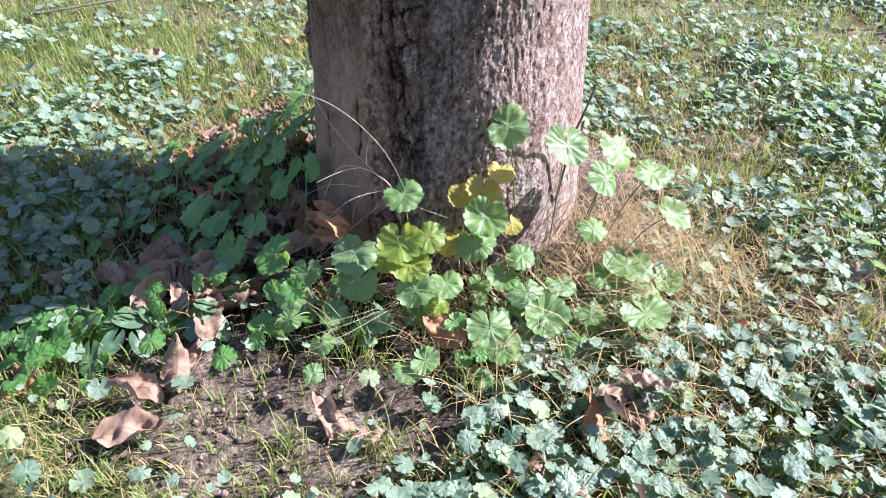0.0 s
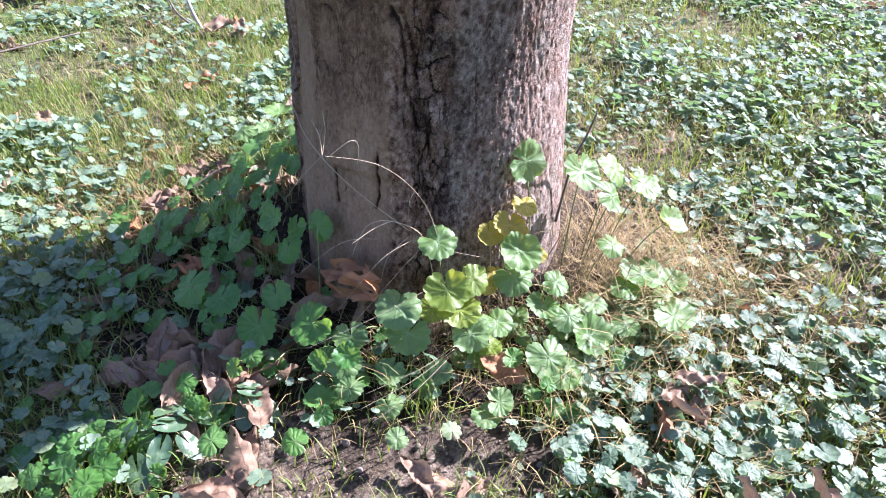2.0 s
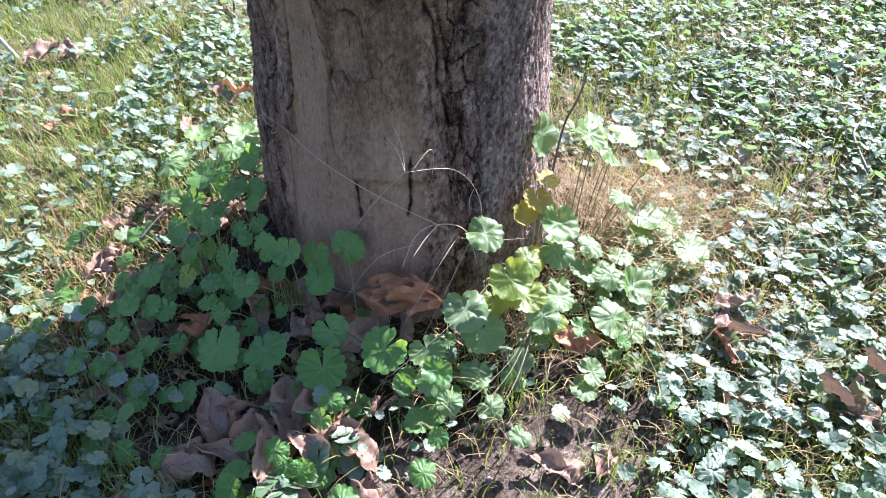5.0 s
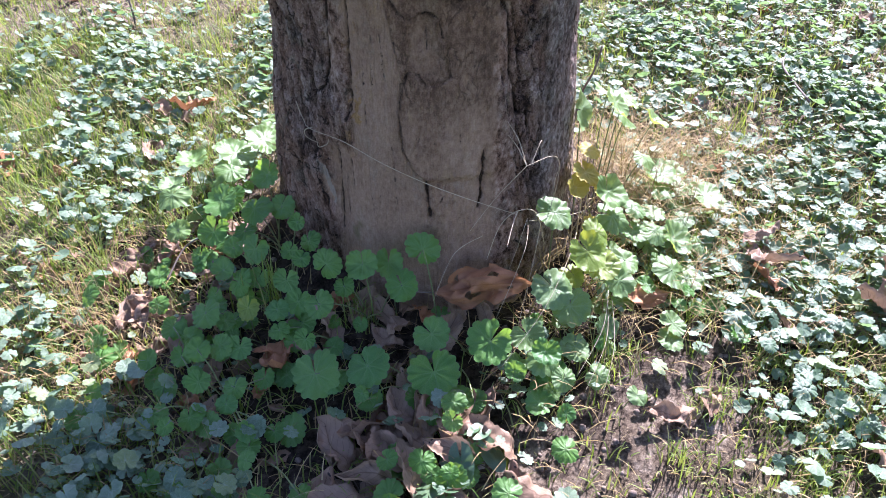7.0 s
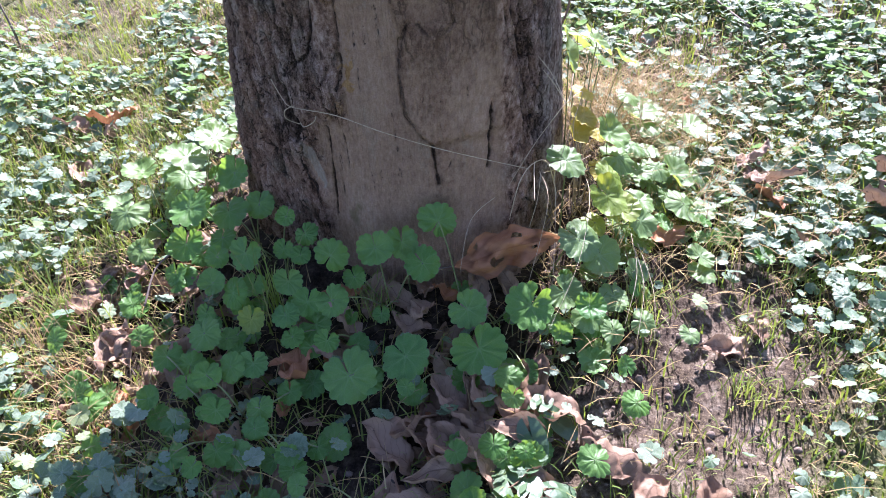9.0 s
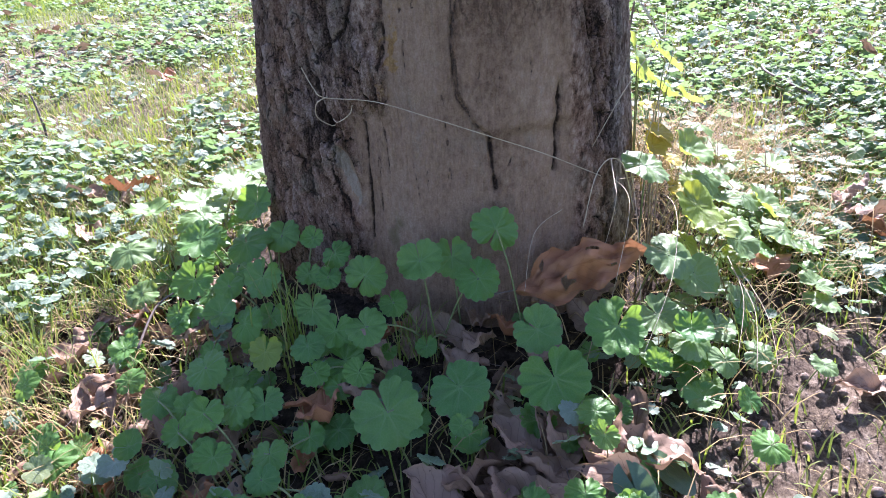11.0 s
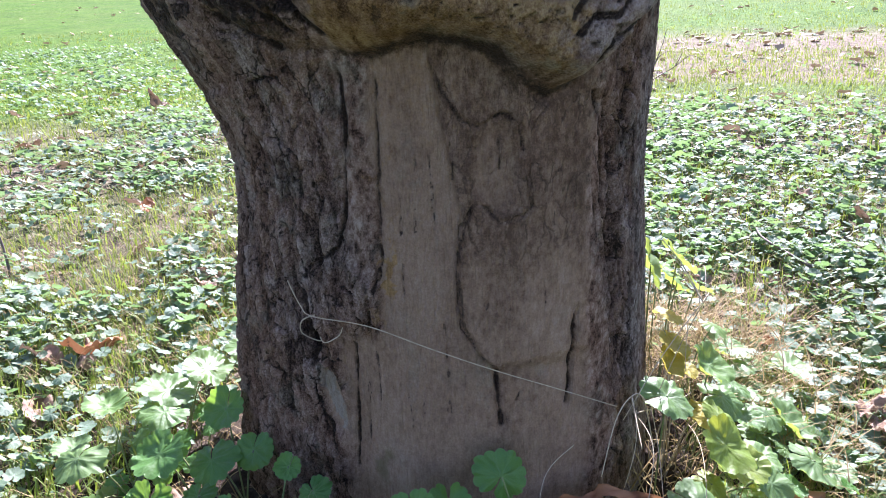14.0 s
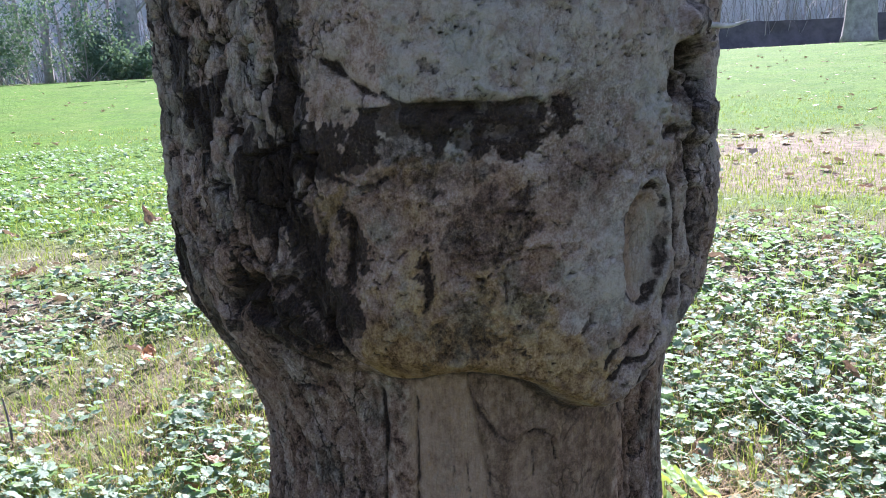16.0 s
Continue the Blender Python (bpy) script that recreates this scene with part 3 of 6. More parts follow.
    def patches(*spots):
        mask = np.zeros_like(r)
        for a, h, wide, high, turn, share in spots:
            x, y = (da - a) * ARC, dz - h
            c, s = math.cos(radians(turn)), math.sin(radians(turn))
            mask = np.maximum(mask, share * (1 - step(0.74, 1.12, np.hypot((x * c + y * s) / wide, (y * c - x * s) / high))))
        return mask

    centre = over * step(187, 190, da) * (1 - step(213, 224, da + 7 * blot - 9 * (1 - step(0.45, 0.475, z)))) * (1 - step(0.562, 0.568, dz))
    ochre = centre * (0.9 * (1 - step(0.455, 0.50, dz + 0.012 * blot)) + 0.75 * step(-0.5, 0.2, blot))
    ochre = np.maximum(ochre, over * patches((186.7, 0.546, 0.009, 0.010, 0, 0.8), (185, 0.522, 0.008, 0.018, 0, 0.7), (176, 0.447, 0.020, 0.005, -60, 0.6), (180, 0.445, 0.022, 0.004, -60, 0.6), (208, 0.573, 0.008, 0.006, 0, 0.5)))
    ochre = np.clip(ochre, 0, 1)
    ochre = np.maximum(ochre, wood * 0.36 * step(0.30, 0.41, z + 0.02 * blot))
    ochre = np.maximum(ochre, patches((196.2, 0.280, 0.006, 0.018, 0, 0.9), (196.6, 0.33, 0.0025, 0.05, 0, 0.5), (192, 0.24, 0.006, 0.012, 0, 0.6)))
    pale = over * (1 - centre) * step(194, 199, da) * (1 - step(240, 244, da)) * (0.50 + 0.35 * step(-0.2, 0.3, blot) + 0.3 * step(0.595, 0.61, dz)) * step(0.435, 0.485, dz)
    pale = np.maximum(pale, 0.2 * centre * step(0.1, 0.3, blot))
    pale = np.maximum(pale, left_collar * step(-0.05, 0.12, layers(X * 34, Y * 34, z * 24, 3, 158)) * 0.75)
    pale = np.maximum(pale, patches((177.5, 0.165, 0.010, 0.030, 14, 1), (159.7, 0.577, 0.008, 0.007, 0, 1), (165, 0.583, 0.006, 0.004, 0, 0.8), (191.4, 0.556, 0.006, 0.009, 0, 0.8), (190, 0.596, 0.018, 0.014, 0, 0.55)))
    pale = np.maximum(pale, 0.55 * wood * step(0.35, 0.75, layers(X * 90, Y * 90, z * 7, 3, 160)) * (1 - raised) * step(0.12, 0.2, z))
    pale = np.maximum(pale, wood * patches((201, 0.36, 0.006, 0.03, 0, 0.5), (204, 0.335, 0.003, 0.03, 0, 0.6), (198.5, 0.30, 0.004, 0.03, 0, 0.4)))
    pale = np.maximum(pale, 0.2 * rough * step(0.45, 0.8, layers(X * 34, Y * 34, z * 30, 3, 165)))
    decay = over * patches((186, 0.577, 0.036, 0.014, 0, 1), (178.5, 0.555, 0.010, 0.030, 0, 1), (181, 0.530, 0.009, 0.024, 0, 1), (190, 0.524, 0.0045, 0.026, 8, 1), (182.5, 0.494, 0.018, 0.020, 0, 1), (187, 0.478, 0.010, 0.012, 0, 1), (168, 0.484, 0.022, 0.011, -10, 0.95), (175, 0.478, 0.016, 0.012, -40, 0.9), (180.5, 0.606, 0.006, 0.030, 0, 0.95), (171, 0.562, 0.003, 0.020, 0, 0.9), (178, 0.462, 0.034, 0.0050, -53, 1), (174, 0.455, 0.030, 0.0050, -53, 0.95), (181.5, 0.458, 0.030, 0.0045, -53, 0.95), (170, 0.462, 0.022, 0.006, -50, 0.85), (163, 0.50, 0.006, 0.03, -15, 0.8), (185, 0.530, 0.024, 0.055, 0, 0.40), (195, 0.555, 0.016, 0.016, 0, 0.40), (166, 0.55, 0.012, 0.04, 0, 0.36), (178, 0.490, 0.028, 0.028, -40, 0.52), (184, 0.458, 0.018, 0.018, -40, 0.50), (172, 0.53, 0.014, 0.03, 0, 0.42))
    decay = np.maximum(decay, over * patches((205.5, 0.563, 0.026, 0.014, 0, 0.55), (206.3, 0.466, 0.013, 0.014, 0, 0.62), (214.5, 0.535, 0.012, 0.018, 0, 0.62), (210, 0.530, 0.026, 0.022, 0, 0.52), (211, 0.487, 0.020, 0.016, 0, 0.45), (199, 0.575, 0.018, 0.010, 0, 0.6), (201.5, 0.51, 0.002, 0.018, 0, 0.7), (214, 0.455, 0.006, 0.006, 0, 0.6), (216.5, 0.49, 0.004, 0.012, 0, 0.5)))
    band = step(191, 193, da) * (1 - step(219, 222, da)) * step(0.572, 0.576, dz + 0.014 * drips) * (1 - step(0.601, 0.604, z + 0.002 * wob))
    decay = np.maximum(decay, over * band * (0.90 + 0.10 * step(-0.3, 0.1, streak)))
    decay = np.maximum(decay, over * 0.8 * patches((222, 0.592, 0.010, 0.010, 0, 1)) * step(-0.2, 0.2, streak))
    decay = np.maximum(decay, left_collar * step(0.22, 0.36, layers(X * 36, Y * 36, z * 18, 3, 174)) * 0.85)
    decay = np.maximum(decay, left_collar * (1 - step(0.455, 0.475, z)) * step(0.05, 0.2, layers((X * 0.5 + z) * 90, Y * 90, z * 12, 2, 176)) * 0.9)
    decay = np.maximum(decay, 0.34 * step(247, 254, deg + 9 * blot) * (1 - step(264, 276, deg + 10 * blot)) * below * step(-0.3, 0.2, blot + step(0.1, 0.3, z) * 0.4))
    decay = np.maximum(decay, 0.6 * step(240, 243, da) * (1 - step(250, 256, deg)) * over * step(-0.1, 0.1, streak))
    decay = np.maximum(decay * (1 - oval), 0.72 * patches((232.6, 0.520, 0.006, 0.028, -3, 1)) * (0.6 + 0.4 * step(-0.2, 0.2, ragged)))
    pale = np.maximum(pale * (1 - 0.8 * oval), spot(deg, z, 235.8, 0.508, 0.0095, 0.034, -3) * (0.75 + 0.25 * step(-0.2, 0.3, ragged)))
    # pits and pale crusts on the swelling
    pits = over * step(0.50, 0.62, layers(X * 120, Y * 120, z * 90, 3, 186)) * step(-0.2, 0.4, layers(X * 26, Y * 26, z * 26, 3, 187))
    crust = over * step(0.50, 0.60, layers(X * 100, Y * 100, z * 90, 3, 188)) * step(0.0, 0.5, layers(X * 22, Y * 22, z * 22, 3, 189))
    r = r - 0.0010 * pits + 0.0008 * crust
    decay = np.maximum(decay, 0.6 * pits)
    pale = np.maximum(pale, 0.4 * crust)
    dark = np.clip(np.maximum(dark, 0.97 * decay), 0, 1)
    moss = 0.6 * spot(deg, z, 192, 0.120, 0.011, 0.018) * step(-0.2, 0.4, layers(X * 60, Y * 60, z * 60, 3, 180))
    moss = np.maximum(moss, 0.4 * over * step(0.35, 0.6, layers(X * 30, Y * 30, z * 30, 3, 185)) * (1 - step(185, 195, deg)))
    # light and dark flakes with sharp edges, and reddish patches
    fibre = layers(X * 150, Y * 150, z * 18, 3, 190)
    speck = layers(X * 330, Y * 330, z * 230, 2, 192)
    bark_tone = 0.42 + 0.22 * (chunk - 0.5) + 0.14 * (chip - 0.5) + 0.10 * step(-0.03, 0.03, n1) + 0.10 * step(0.28, 0.33, n1) - 0.10 * (1 - step(-0.34, -0.29, n1)) + 0.12 * (step(0.0, 0.05, n2) - 0.5) + 0.10 * fibre + 0.12 * speck
    front_tone = 0.53 + 0.10 * (step(-0.05, 0.05, n4) - 0.5) + 0.38 * speck + 0.16 * grit + 0.14 * fibre + 0.16 * step(274, 300, deg) - 0.12 * spot(deg, z, 261, 0.30, 0.020, 0.05) - 0.10 * spot(deg, z, 272, 0.33, 0.010, 0.03)
    collar_tone = 0.70 - 0.10 * centre + 0.16 * step(0.598, 0.612, dz) + left_collar * 0.18 * (slab - 0.6) + 0.10 * peel - 0.01 * centre + 0.14 * flaky * (step(0.0, 0.04, n6) - 0.5) + 0.05 * (scale - 1.5) + 0.16 * blot + 0.18 * speck + 0.10 * grit + left_collar * 0.22 * (step(-0.03, 0.03, n5) - 0.6)
    wood_tone = 0.40 + 0.05 * fibre - 0.17 * raised * step(0.25, 0.33, z) + (0.10 + 0.08 * raised) * speck * 0.6 + 0.12 * layers(X * 40, Y * 40, z * 8, 2, 194) + 0.06 * speck
    tone = bark_tone * rough + front_tone * (1 - rough)
    tone = tone * (1 - over) + collar_tone * over
    tone = tone * (1 - wood) + wood_tone * wood
    wood = np.maximum(wood, 0.85 * oval)
    tone = np.where(oval > 0.5, 0.62 + 0.22 * ragged, tone)
    red = np.clip(0.85 - 0.75 * front + 0.5 * layers(X * 26, Y * 26, z * 14, 3, 196) - 0.3 * over * step(212, 228, deg), 0, 1)
    r = r - 0.0035 * fissure * over
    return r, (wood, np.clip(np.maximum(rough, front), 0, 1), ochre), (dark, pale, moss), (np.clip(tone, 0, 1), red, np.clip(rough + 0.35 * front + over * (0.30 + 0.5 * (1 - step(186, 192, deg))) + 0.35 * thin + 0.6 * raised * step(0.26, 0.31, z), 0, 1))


def flakes(nt, scale, stretch, bend):
    """Crumbling flakes: a random tone for each, and the nearness of its edge."""
    tc = nt.nodes.new("ShaderNodeTexCoord")
    n = node(nt, "ShaderNodeTexNoise", Scale=scale * 0.7, Detail=4.0, Roughness=0.65)
    nt.links.new(tc.outputs["Object"], n.inputs["Vector"])
    shift = nt.nodes.new("ShaderNodeVectorMath")
    shift.operation = "MULTIPLY_ADD"
    shift.inputs[1].default_value = (bend, bend, bend)
    nt.links.new(n.outputs["Color"], shift.inputs[0])
    nt.links.new(tc.outputs["Object"], shift.inputs[2])
    mp = nt.nodes.new("ShaderNodeMapping")
    mp.inputs["Scale"].default_value = stretch
    nt.links.new(shift.outputs[0], mp.inputs["Vector"])
    cell = node(nt, "ShaderNodeTexVoronoi", Scale=scale)
    edge = node(nt, "ShaderNodeTexVoronoi", Scale=scale)
    edge.feature = "DISTANCE_TO_EDGE"
    for v in (cell, edge):
        nt.links.new(mp.outputs[0], v.inputs["Vector"])
    sep = nt.nodes.new("ShaderNodeSeparateColor")
    nt.links.new(cell.outputs["Color"], sep.inputs[0])
    return sep.outputs[0], edge.outputs["Distance"]


def bark_material():
    m, nt, bsdf, out = material("bark_and_wood")
    a, b, c = masks(nt, "kinds"), masks(nt, "stains_and_shade"), masks(nt, "tones")
    fine = noise_node(nt, 620, 4, 0.75)
    long = noise_node(nt, 120, 5, 0.7, (4, 4, 1))
    cell, edge = flakes(nt, 82, (1, 1, 0.40), 0.016)
    cell2, edge2 = flakes(nt, 330, (1, 1, 0.45), 0.006)
    torn = calc(nt, "SUBTRACT", noise_node(nt, 210, 7, 0.72), 0.5)

    def crisp(mask, low=0.34, gain=3.2, wear=1.3):
        """The mask with a torn, sharp edge."""
        s = calc(nt, "MULTIPLY", calc(nt, "SUBTRACT", calc(nt, "ADD", mask, calc(nt, "MULTIPLY", torn, wear)), low), gain)
        return calc(nt, "MINIMUM", calc(nt, "MAXIMUM", s, 0.0), 1.0)

    stain_shade, bleached, rusty = crisp(b[0], 0.28, 2.4, 1.2), crisp(b[1], 0.40, 1.8), crisp(a[2], 0.30, 1.8)
    tone = calc(nt, "ADD", c[0], calc(nt, "MULTIPLY", calc(nt, "SUBTRACT", fine, 0.5), calc(nt, "SUBTRACT", 1.5, calc(nt, "MULTIPLY", a[0], 0.75))))
    tone = calc(nt, "ADD", tone, calc(nt, "MULTIPLY", calc(nt, "SUBTRACT", long, 0.5), calc(nt, "SUBTRACT", 0.5, calc(nt, "MULTIPLY", a[0], 0.12))))
    flake = calc(nt, "ADD", calc(nt, "SUBTRACT", cell, 0.5), calc(nt, "MULTIPLY", calc(nt, "SUBTRACT", cell2, 0.5), 0.7))
    tone = calc(nt, "ADD", tone, calc(nt, "MULTIPLY", calc(nt, "MULTIPLY", flake, c[2]), 0.22))
    grey = ramp(nt, tone, (0.0, (0.030, 0.021, 0.017)), (0.35, (0.172, 0.126, 0.100)), (0.65, (0.315, 0.248, 0.205)), (1.0, (0.52, 0.43, 0.365)))
    brown = ramp(nt, tone, (0.0, (0.035, 0.019, 0.013)), (0.35, (0.205, 0.118, 0.076)), (0.65, (0.345, 0.220, 0.152)), (1.0, (0.50, 0.36, 0.27)))
    base = mix(nt, c[1], grey, brown)
    wood = ramp(nt, tone, (0.0, (0.12, 0.070, 0.044)), (0.4, (0.285, 0.185, 0.120)), (0.9, (0.44, 0.32, 0.23)))
    base = mix(nt, a[0], base, wood)
    base = mix(nt, calc(nt, "MULTIPLY", rusty, 0.8), base, ramp(nt, tone, (0.1, (0.080, 0.042, 0.014)), (0.45, (0.30, 0.170, 0.060)), (0.8, (0.46, 0.30, 0.125))))
    base = mix(nt, calc(nt, "MULTIPLY", bleached, 0.55), base, ramp(nt, tone, (0.0, (0.085, 0.072, 0.054)), (0.35, (0.235, 0.215, 0.168)), (0.8, (0.40, 0.375, 0.31))))
    # weathered patches: greenish grey film and red-brown old bark
    film = ramp(nt, noise_node(nt, 26, 6, 0.68), (0.54, (0, 0, 0)), (0.62, (1, 1, 1)))
    base = mix(nt, calc(nt, "MULTIPLY", film, calc(nt, "SUBTRACT", 0.42, calc(nt, "MULTIPLY", a[0], 0.30))), base, ramp(nt, tone, (0.1, (0.07, 0.068, 0.048)), (0.8, (0.28, 0.27, 0.205))))
    old = ramp(nt, noise_node(nt, 38, 6, 0.70), (0.50, (0, 0, 0)), (0.62, (1, 1, 1)))
    base = mix(nt, calc(nt, "MULTIPLY", old, calc(nt, "SUBTRACT", 0.55, calc(nt, "MULTIPLY", a[0], 0.33))), base, ramp(nt, tone, (0.1, (0.055, 0.028, 0.018)), (0.8, (0.24, 0.135, 0.085))))
    base = mix(nt, calc(nt, "MULTIPLY", b[2], 0.75), base, (0.10, 0.095, 0.03))
    base = mix(nt, calc(nt, "MAXIMUM", calc(nt, "SUBTRACT", calc(nt, "MULTIPLY", stain_shade, 0.95), calc(nt, "MULTIPLY", calc(nt, "MAXIMUM", calc(nt, "SUBTRACT", cell, 0.78), 0.0), 1.2)), 0.0), base, mix(nt, noise_node(nt, 55, 5, 0.7), ramp(nt, fine, (0.35, (0.006, 0.0045, 0.004)), (0.55, (0.018, 0.012, 0.010)), (0.70, (0.07, 0.05, 0.04))), ramp(nt, fine, (0.35, (0.016, 0.009, 0.006)), (0.55, (0.055, 0.031, 0.018)), (0.70, (0.15, 0.095, 0.055)))))
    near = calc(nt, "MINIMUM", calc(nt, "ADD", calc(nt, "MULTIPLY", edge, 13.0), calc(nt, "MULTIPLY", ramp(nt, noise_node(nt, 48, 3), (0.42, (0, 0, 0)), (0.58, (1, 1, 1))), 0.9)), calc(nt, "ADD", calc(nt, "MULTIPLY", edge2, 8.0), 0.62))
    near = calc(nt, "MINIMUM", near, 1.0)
    # flake edges darkened in colour to deepen the weak shading of the bump
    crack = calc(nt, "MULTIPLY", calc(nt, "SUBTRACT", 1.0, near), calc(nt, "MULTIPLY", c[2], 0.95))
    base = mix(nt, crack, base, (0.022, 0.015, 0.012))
    nt.links.new(base, bsdf.inputs["Base Color"])
    # seeping stains are damp and shine a little; painted crevice shade shares their mask
    nt.links.new(calc(nt, "SUBTRACT", 0.9, calc(nt, "MULTIPLY", stain_shade, 0.35)), bsdf.inputs["Roughness"])
    nt.links.new(calc(nt, "ADD", 0.05, calc(nt, "MULTIPLY", stain_shade, 0.06)), bsdf.inputs["Specular IOR Level"])
    lines = calc(nt, "MULTIPLY", noise_node(nt, 60, 6, 0.65, (9, 9, 1)), a[0])
    crumbs = calc(nt, "MULTIPLY", noise_node(nt, 380, 5, 0.7), calc(nt, "SUBTRACT", 1.2, a[0]))
    plates = calc(nt, "MULTIPLY", calc(nt, "ADD", near, calc(nt, "MULTIPLY", cell, 0.6)), calc(nt, "MULTIPLY", c[2], 0.6))
    bump(nt, bsdf, calc(nt, "ADD", calc(nt, "ADD", lines, calc(nt, "MULTIPLY", crumbs, 1.15)), plates), 1.0, 0.0048)
    return m


bark_mat = bark_material()


def add_masks(me, name, rgb):
    at = me.color_attributes.new(name, "FLOAT_COLOR", "POINT")
    flat = np.ones((len(me.vertices), 4), np.float32)
    for k, c in enumerate(rgb):
        flat[:, k] = np.asarray(c).ravel()
    at.data.foreach_set("color", flat.ravel())


def build_trunk():
    deg = np.r_[np.arange(118, 300, 0.40), np.arange(300, 350, 0.6), np.arange(350, 478, 3.0)]
    z = np.r_[np.arange(-0.12, 0.02, 0.02), np.arange(0.02, 0.70, 0.0014), np.arange(0.70, 1.75, 0.035)]
    D, Z = np.meshgrid(deg, z)
    wrapped = np.where(D >= 360, D - 360, D)
    r, kinds, stains_and_shade, tones = trunk_shape(wrapped, Z)
    co = np.stack([r * np.cos(np.radians(D)), r * np.sin(np.radians(D)), Z], -1)
    rows, cols = D.shape
    i = np.arange(rows * cols).reshape(rows, cols)
    nxt = np.roll(i, -1, 1)
    quads = np.stack([i[:-1], nxt[:-1], nxt[1:], i[1:]], -1).reshape(-1, 4)
    verts = np.vstack([co.reshape(-1, 3), [[0, 0, z[-1] + 0.06]]])
    top = i[-1]
    cap = np.array([(top[k], top[(k + 1) % cols], rows * cols) for k in range(cols)])
    # normals of the whole, so that the parts join without a seam
    p = verts[quads]
    face = np.cross(p[:, 2] - p[:, 0], p[:, 3] - p[:, 1])
    normal = np.zeros_like(verts)
    for k in range(4):
        np.add.at(normal, quads[:, k], face)
    normal[-1] = (0, 0, 1)
    normal /= np.linalg.norm(normal, axis=1)[:, None] + 1e-12
    lip = around(wrapped, [a for a, _ in LIP], [h for _, h in LIP])
    above = (Z > lip).ravel()[quads[:, 0]]
    wood = (np.asarray(kinds[0]).ravel() > 0.5)[quads[:, 0]]
    made = {}
    for name, pick in (("bark", ~above & ~wood), ("bare_wood", wood & ~above), ("collar", above)):
        fs = quads[pick]
        used, index = np.unique(fs, return_inverse=True)
        faces = index.reshape(-1, 4).tolist()
        if name == "collar":
            remap = {int(v): k for k, v in enumerate(used)}
            used = np.r_[used, rows * cols]
            faces += [(remap[int(a)], remap[int(b)], len(used) - 1) for a, b, _ in cap]
        me = bpy.data.meshes.new(name)
        me.from_pydata(verts[used], [], faces)
        for key, group in (("kinds", kinds), ("stains_and_shade", stains_and_shade), ("tones", tones)):
            add_masks(me, key, [np.r_[np.asarray(g).ravel(), 0][used] for g in group])
        me.shade_smooth()
        me.normals_split_custom_set_from_vertices(normal[used])
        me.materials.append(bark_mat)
        made[name] = me
    return made


tree = tagged(new("tree"), "old tree trunk with a swollen collar and bare weathered wood", "tree")
for name, me in build_trunk().items():
    new(name, me).parent = tree

# ---- ground ----
def cover(x, y):
    """Shares of turf and of dry bare litter on the ground."""
    r, az = np.hypot(x, y), np.degrees(np.arctan2(y, x))
    patchy = layers(x * 0.8, y * 0.8, x * 0, 3, 210)
    turf = step(1.6, 3.2, r + 0.5 * patchy)
    dry = step(2.9, 3.5, r + 0.25 * patchy) * (1 - step(5.0, 6.4, r + 0.5 * patchy)) * (1 - step(9, 22, np.abs(az + 3)))
    dry = np.maximum(dry, 0.3 * step(0.1, 0.5, layers(x * 1.7, y * 1.7, x * 0, 3, 220)) * (1 - step(2.5, 4, r)))
    return turf, dry


def bare(x, y):
    """1 where the soil lies open."""
    s = np.exp(-(((x + 0.16) / 0.19) ** 2 + ((y + 0.43) / 0.085) ** 2) ** 2)
    s = np.maximum(s, np.exp(-(((x + 0.33) / 0.12) ** 2 + ((y + 0.33) / 0.06) ** 2) ** 2) * 0.9)
    return s


def build_ground():
    rad = np.r_[0.05, np.arange(0.12, 1.5, 0.016), 1.5 * 1.045 ** np.arange(0, 135)]
    ang = np.radians(np.arange(0, 360, 1.2))
    R, A = np.meshgrid(rad, ang, indexing="ij")
    x, y = R * np.cos(A), R * np.sin(A)
    z = terrain(x, y)
    z = z + 0.004 * layers(x * 40, y * 40, x * 0, 3, 230) * (R < 1.6)
    rows, cols = R.shape
    i = np.arange(rows * cols).reshape(rows, cols)
    nxt = np.roll(i, -1, 1)
    quads = np.stack([i[:-1], i[1:], nxt[1:], nxt[:-1]], -1).reshape(-1, 4)
    me = bpy.data.meshes.new("ground")
    me.from_pydata(np.stack([x, y, z], -1).reshape(-1, 3), [], quads.tolist())
    turf, dry = cover(x, y)
    turf = np.maximum(turf, (0.22 + 0.35 * layers(x * 5, y * 5, x * 0, 3, 236)) * (1 - bare(x, y)) * step(0.42, 0.62, R))
    az = np.degrees(np.arctan2(y, x)) % 360
    # ring where the soil colour is darkened for shade beneath the plants
    foot_shade = (1 - step(0.40, 0.55, R + 0.06 * layers(x * 9, y * 9, x * 0, 3, 235))) * step(95, 125, az) * (1 - step(300, 330, az)) * (1 - bare(x, y))
    add_masks(me, "cover", (turf, dry, foot_shade))
    me.shade_smooth()
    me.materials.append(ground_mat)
    return me


ground = tagged(new("ground", build_ground()), "ground of soil, leaf litter and green lawn", "ground", kind="structure")


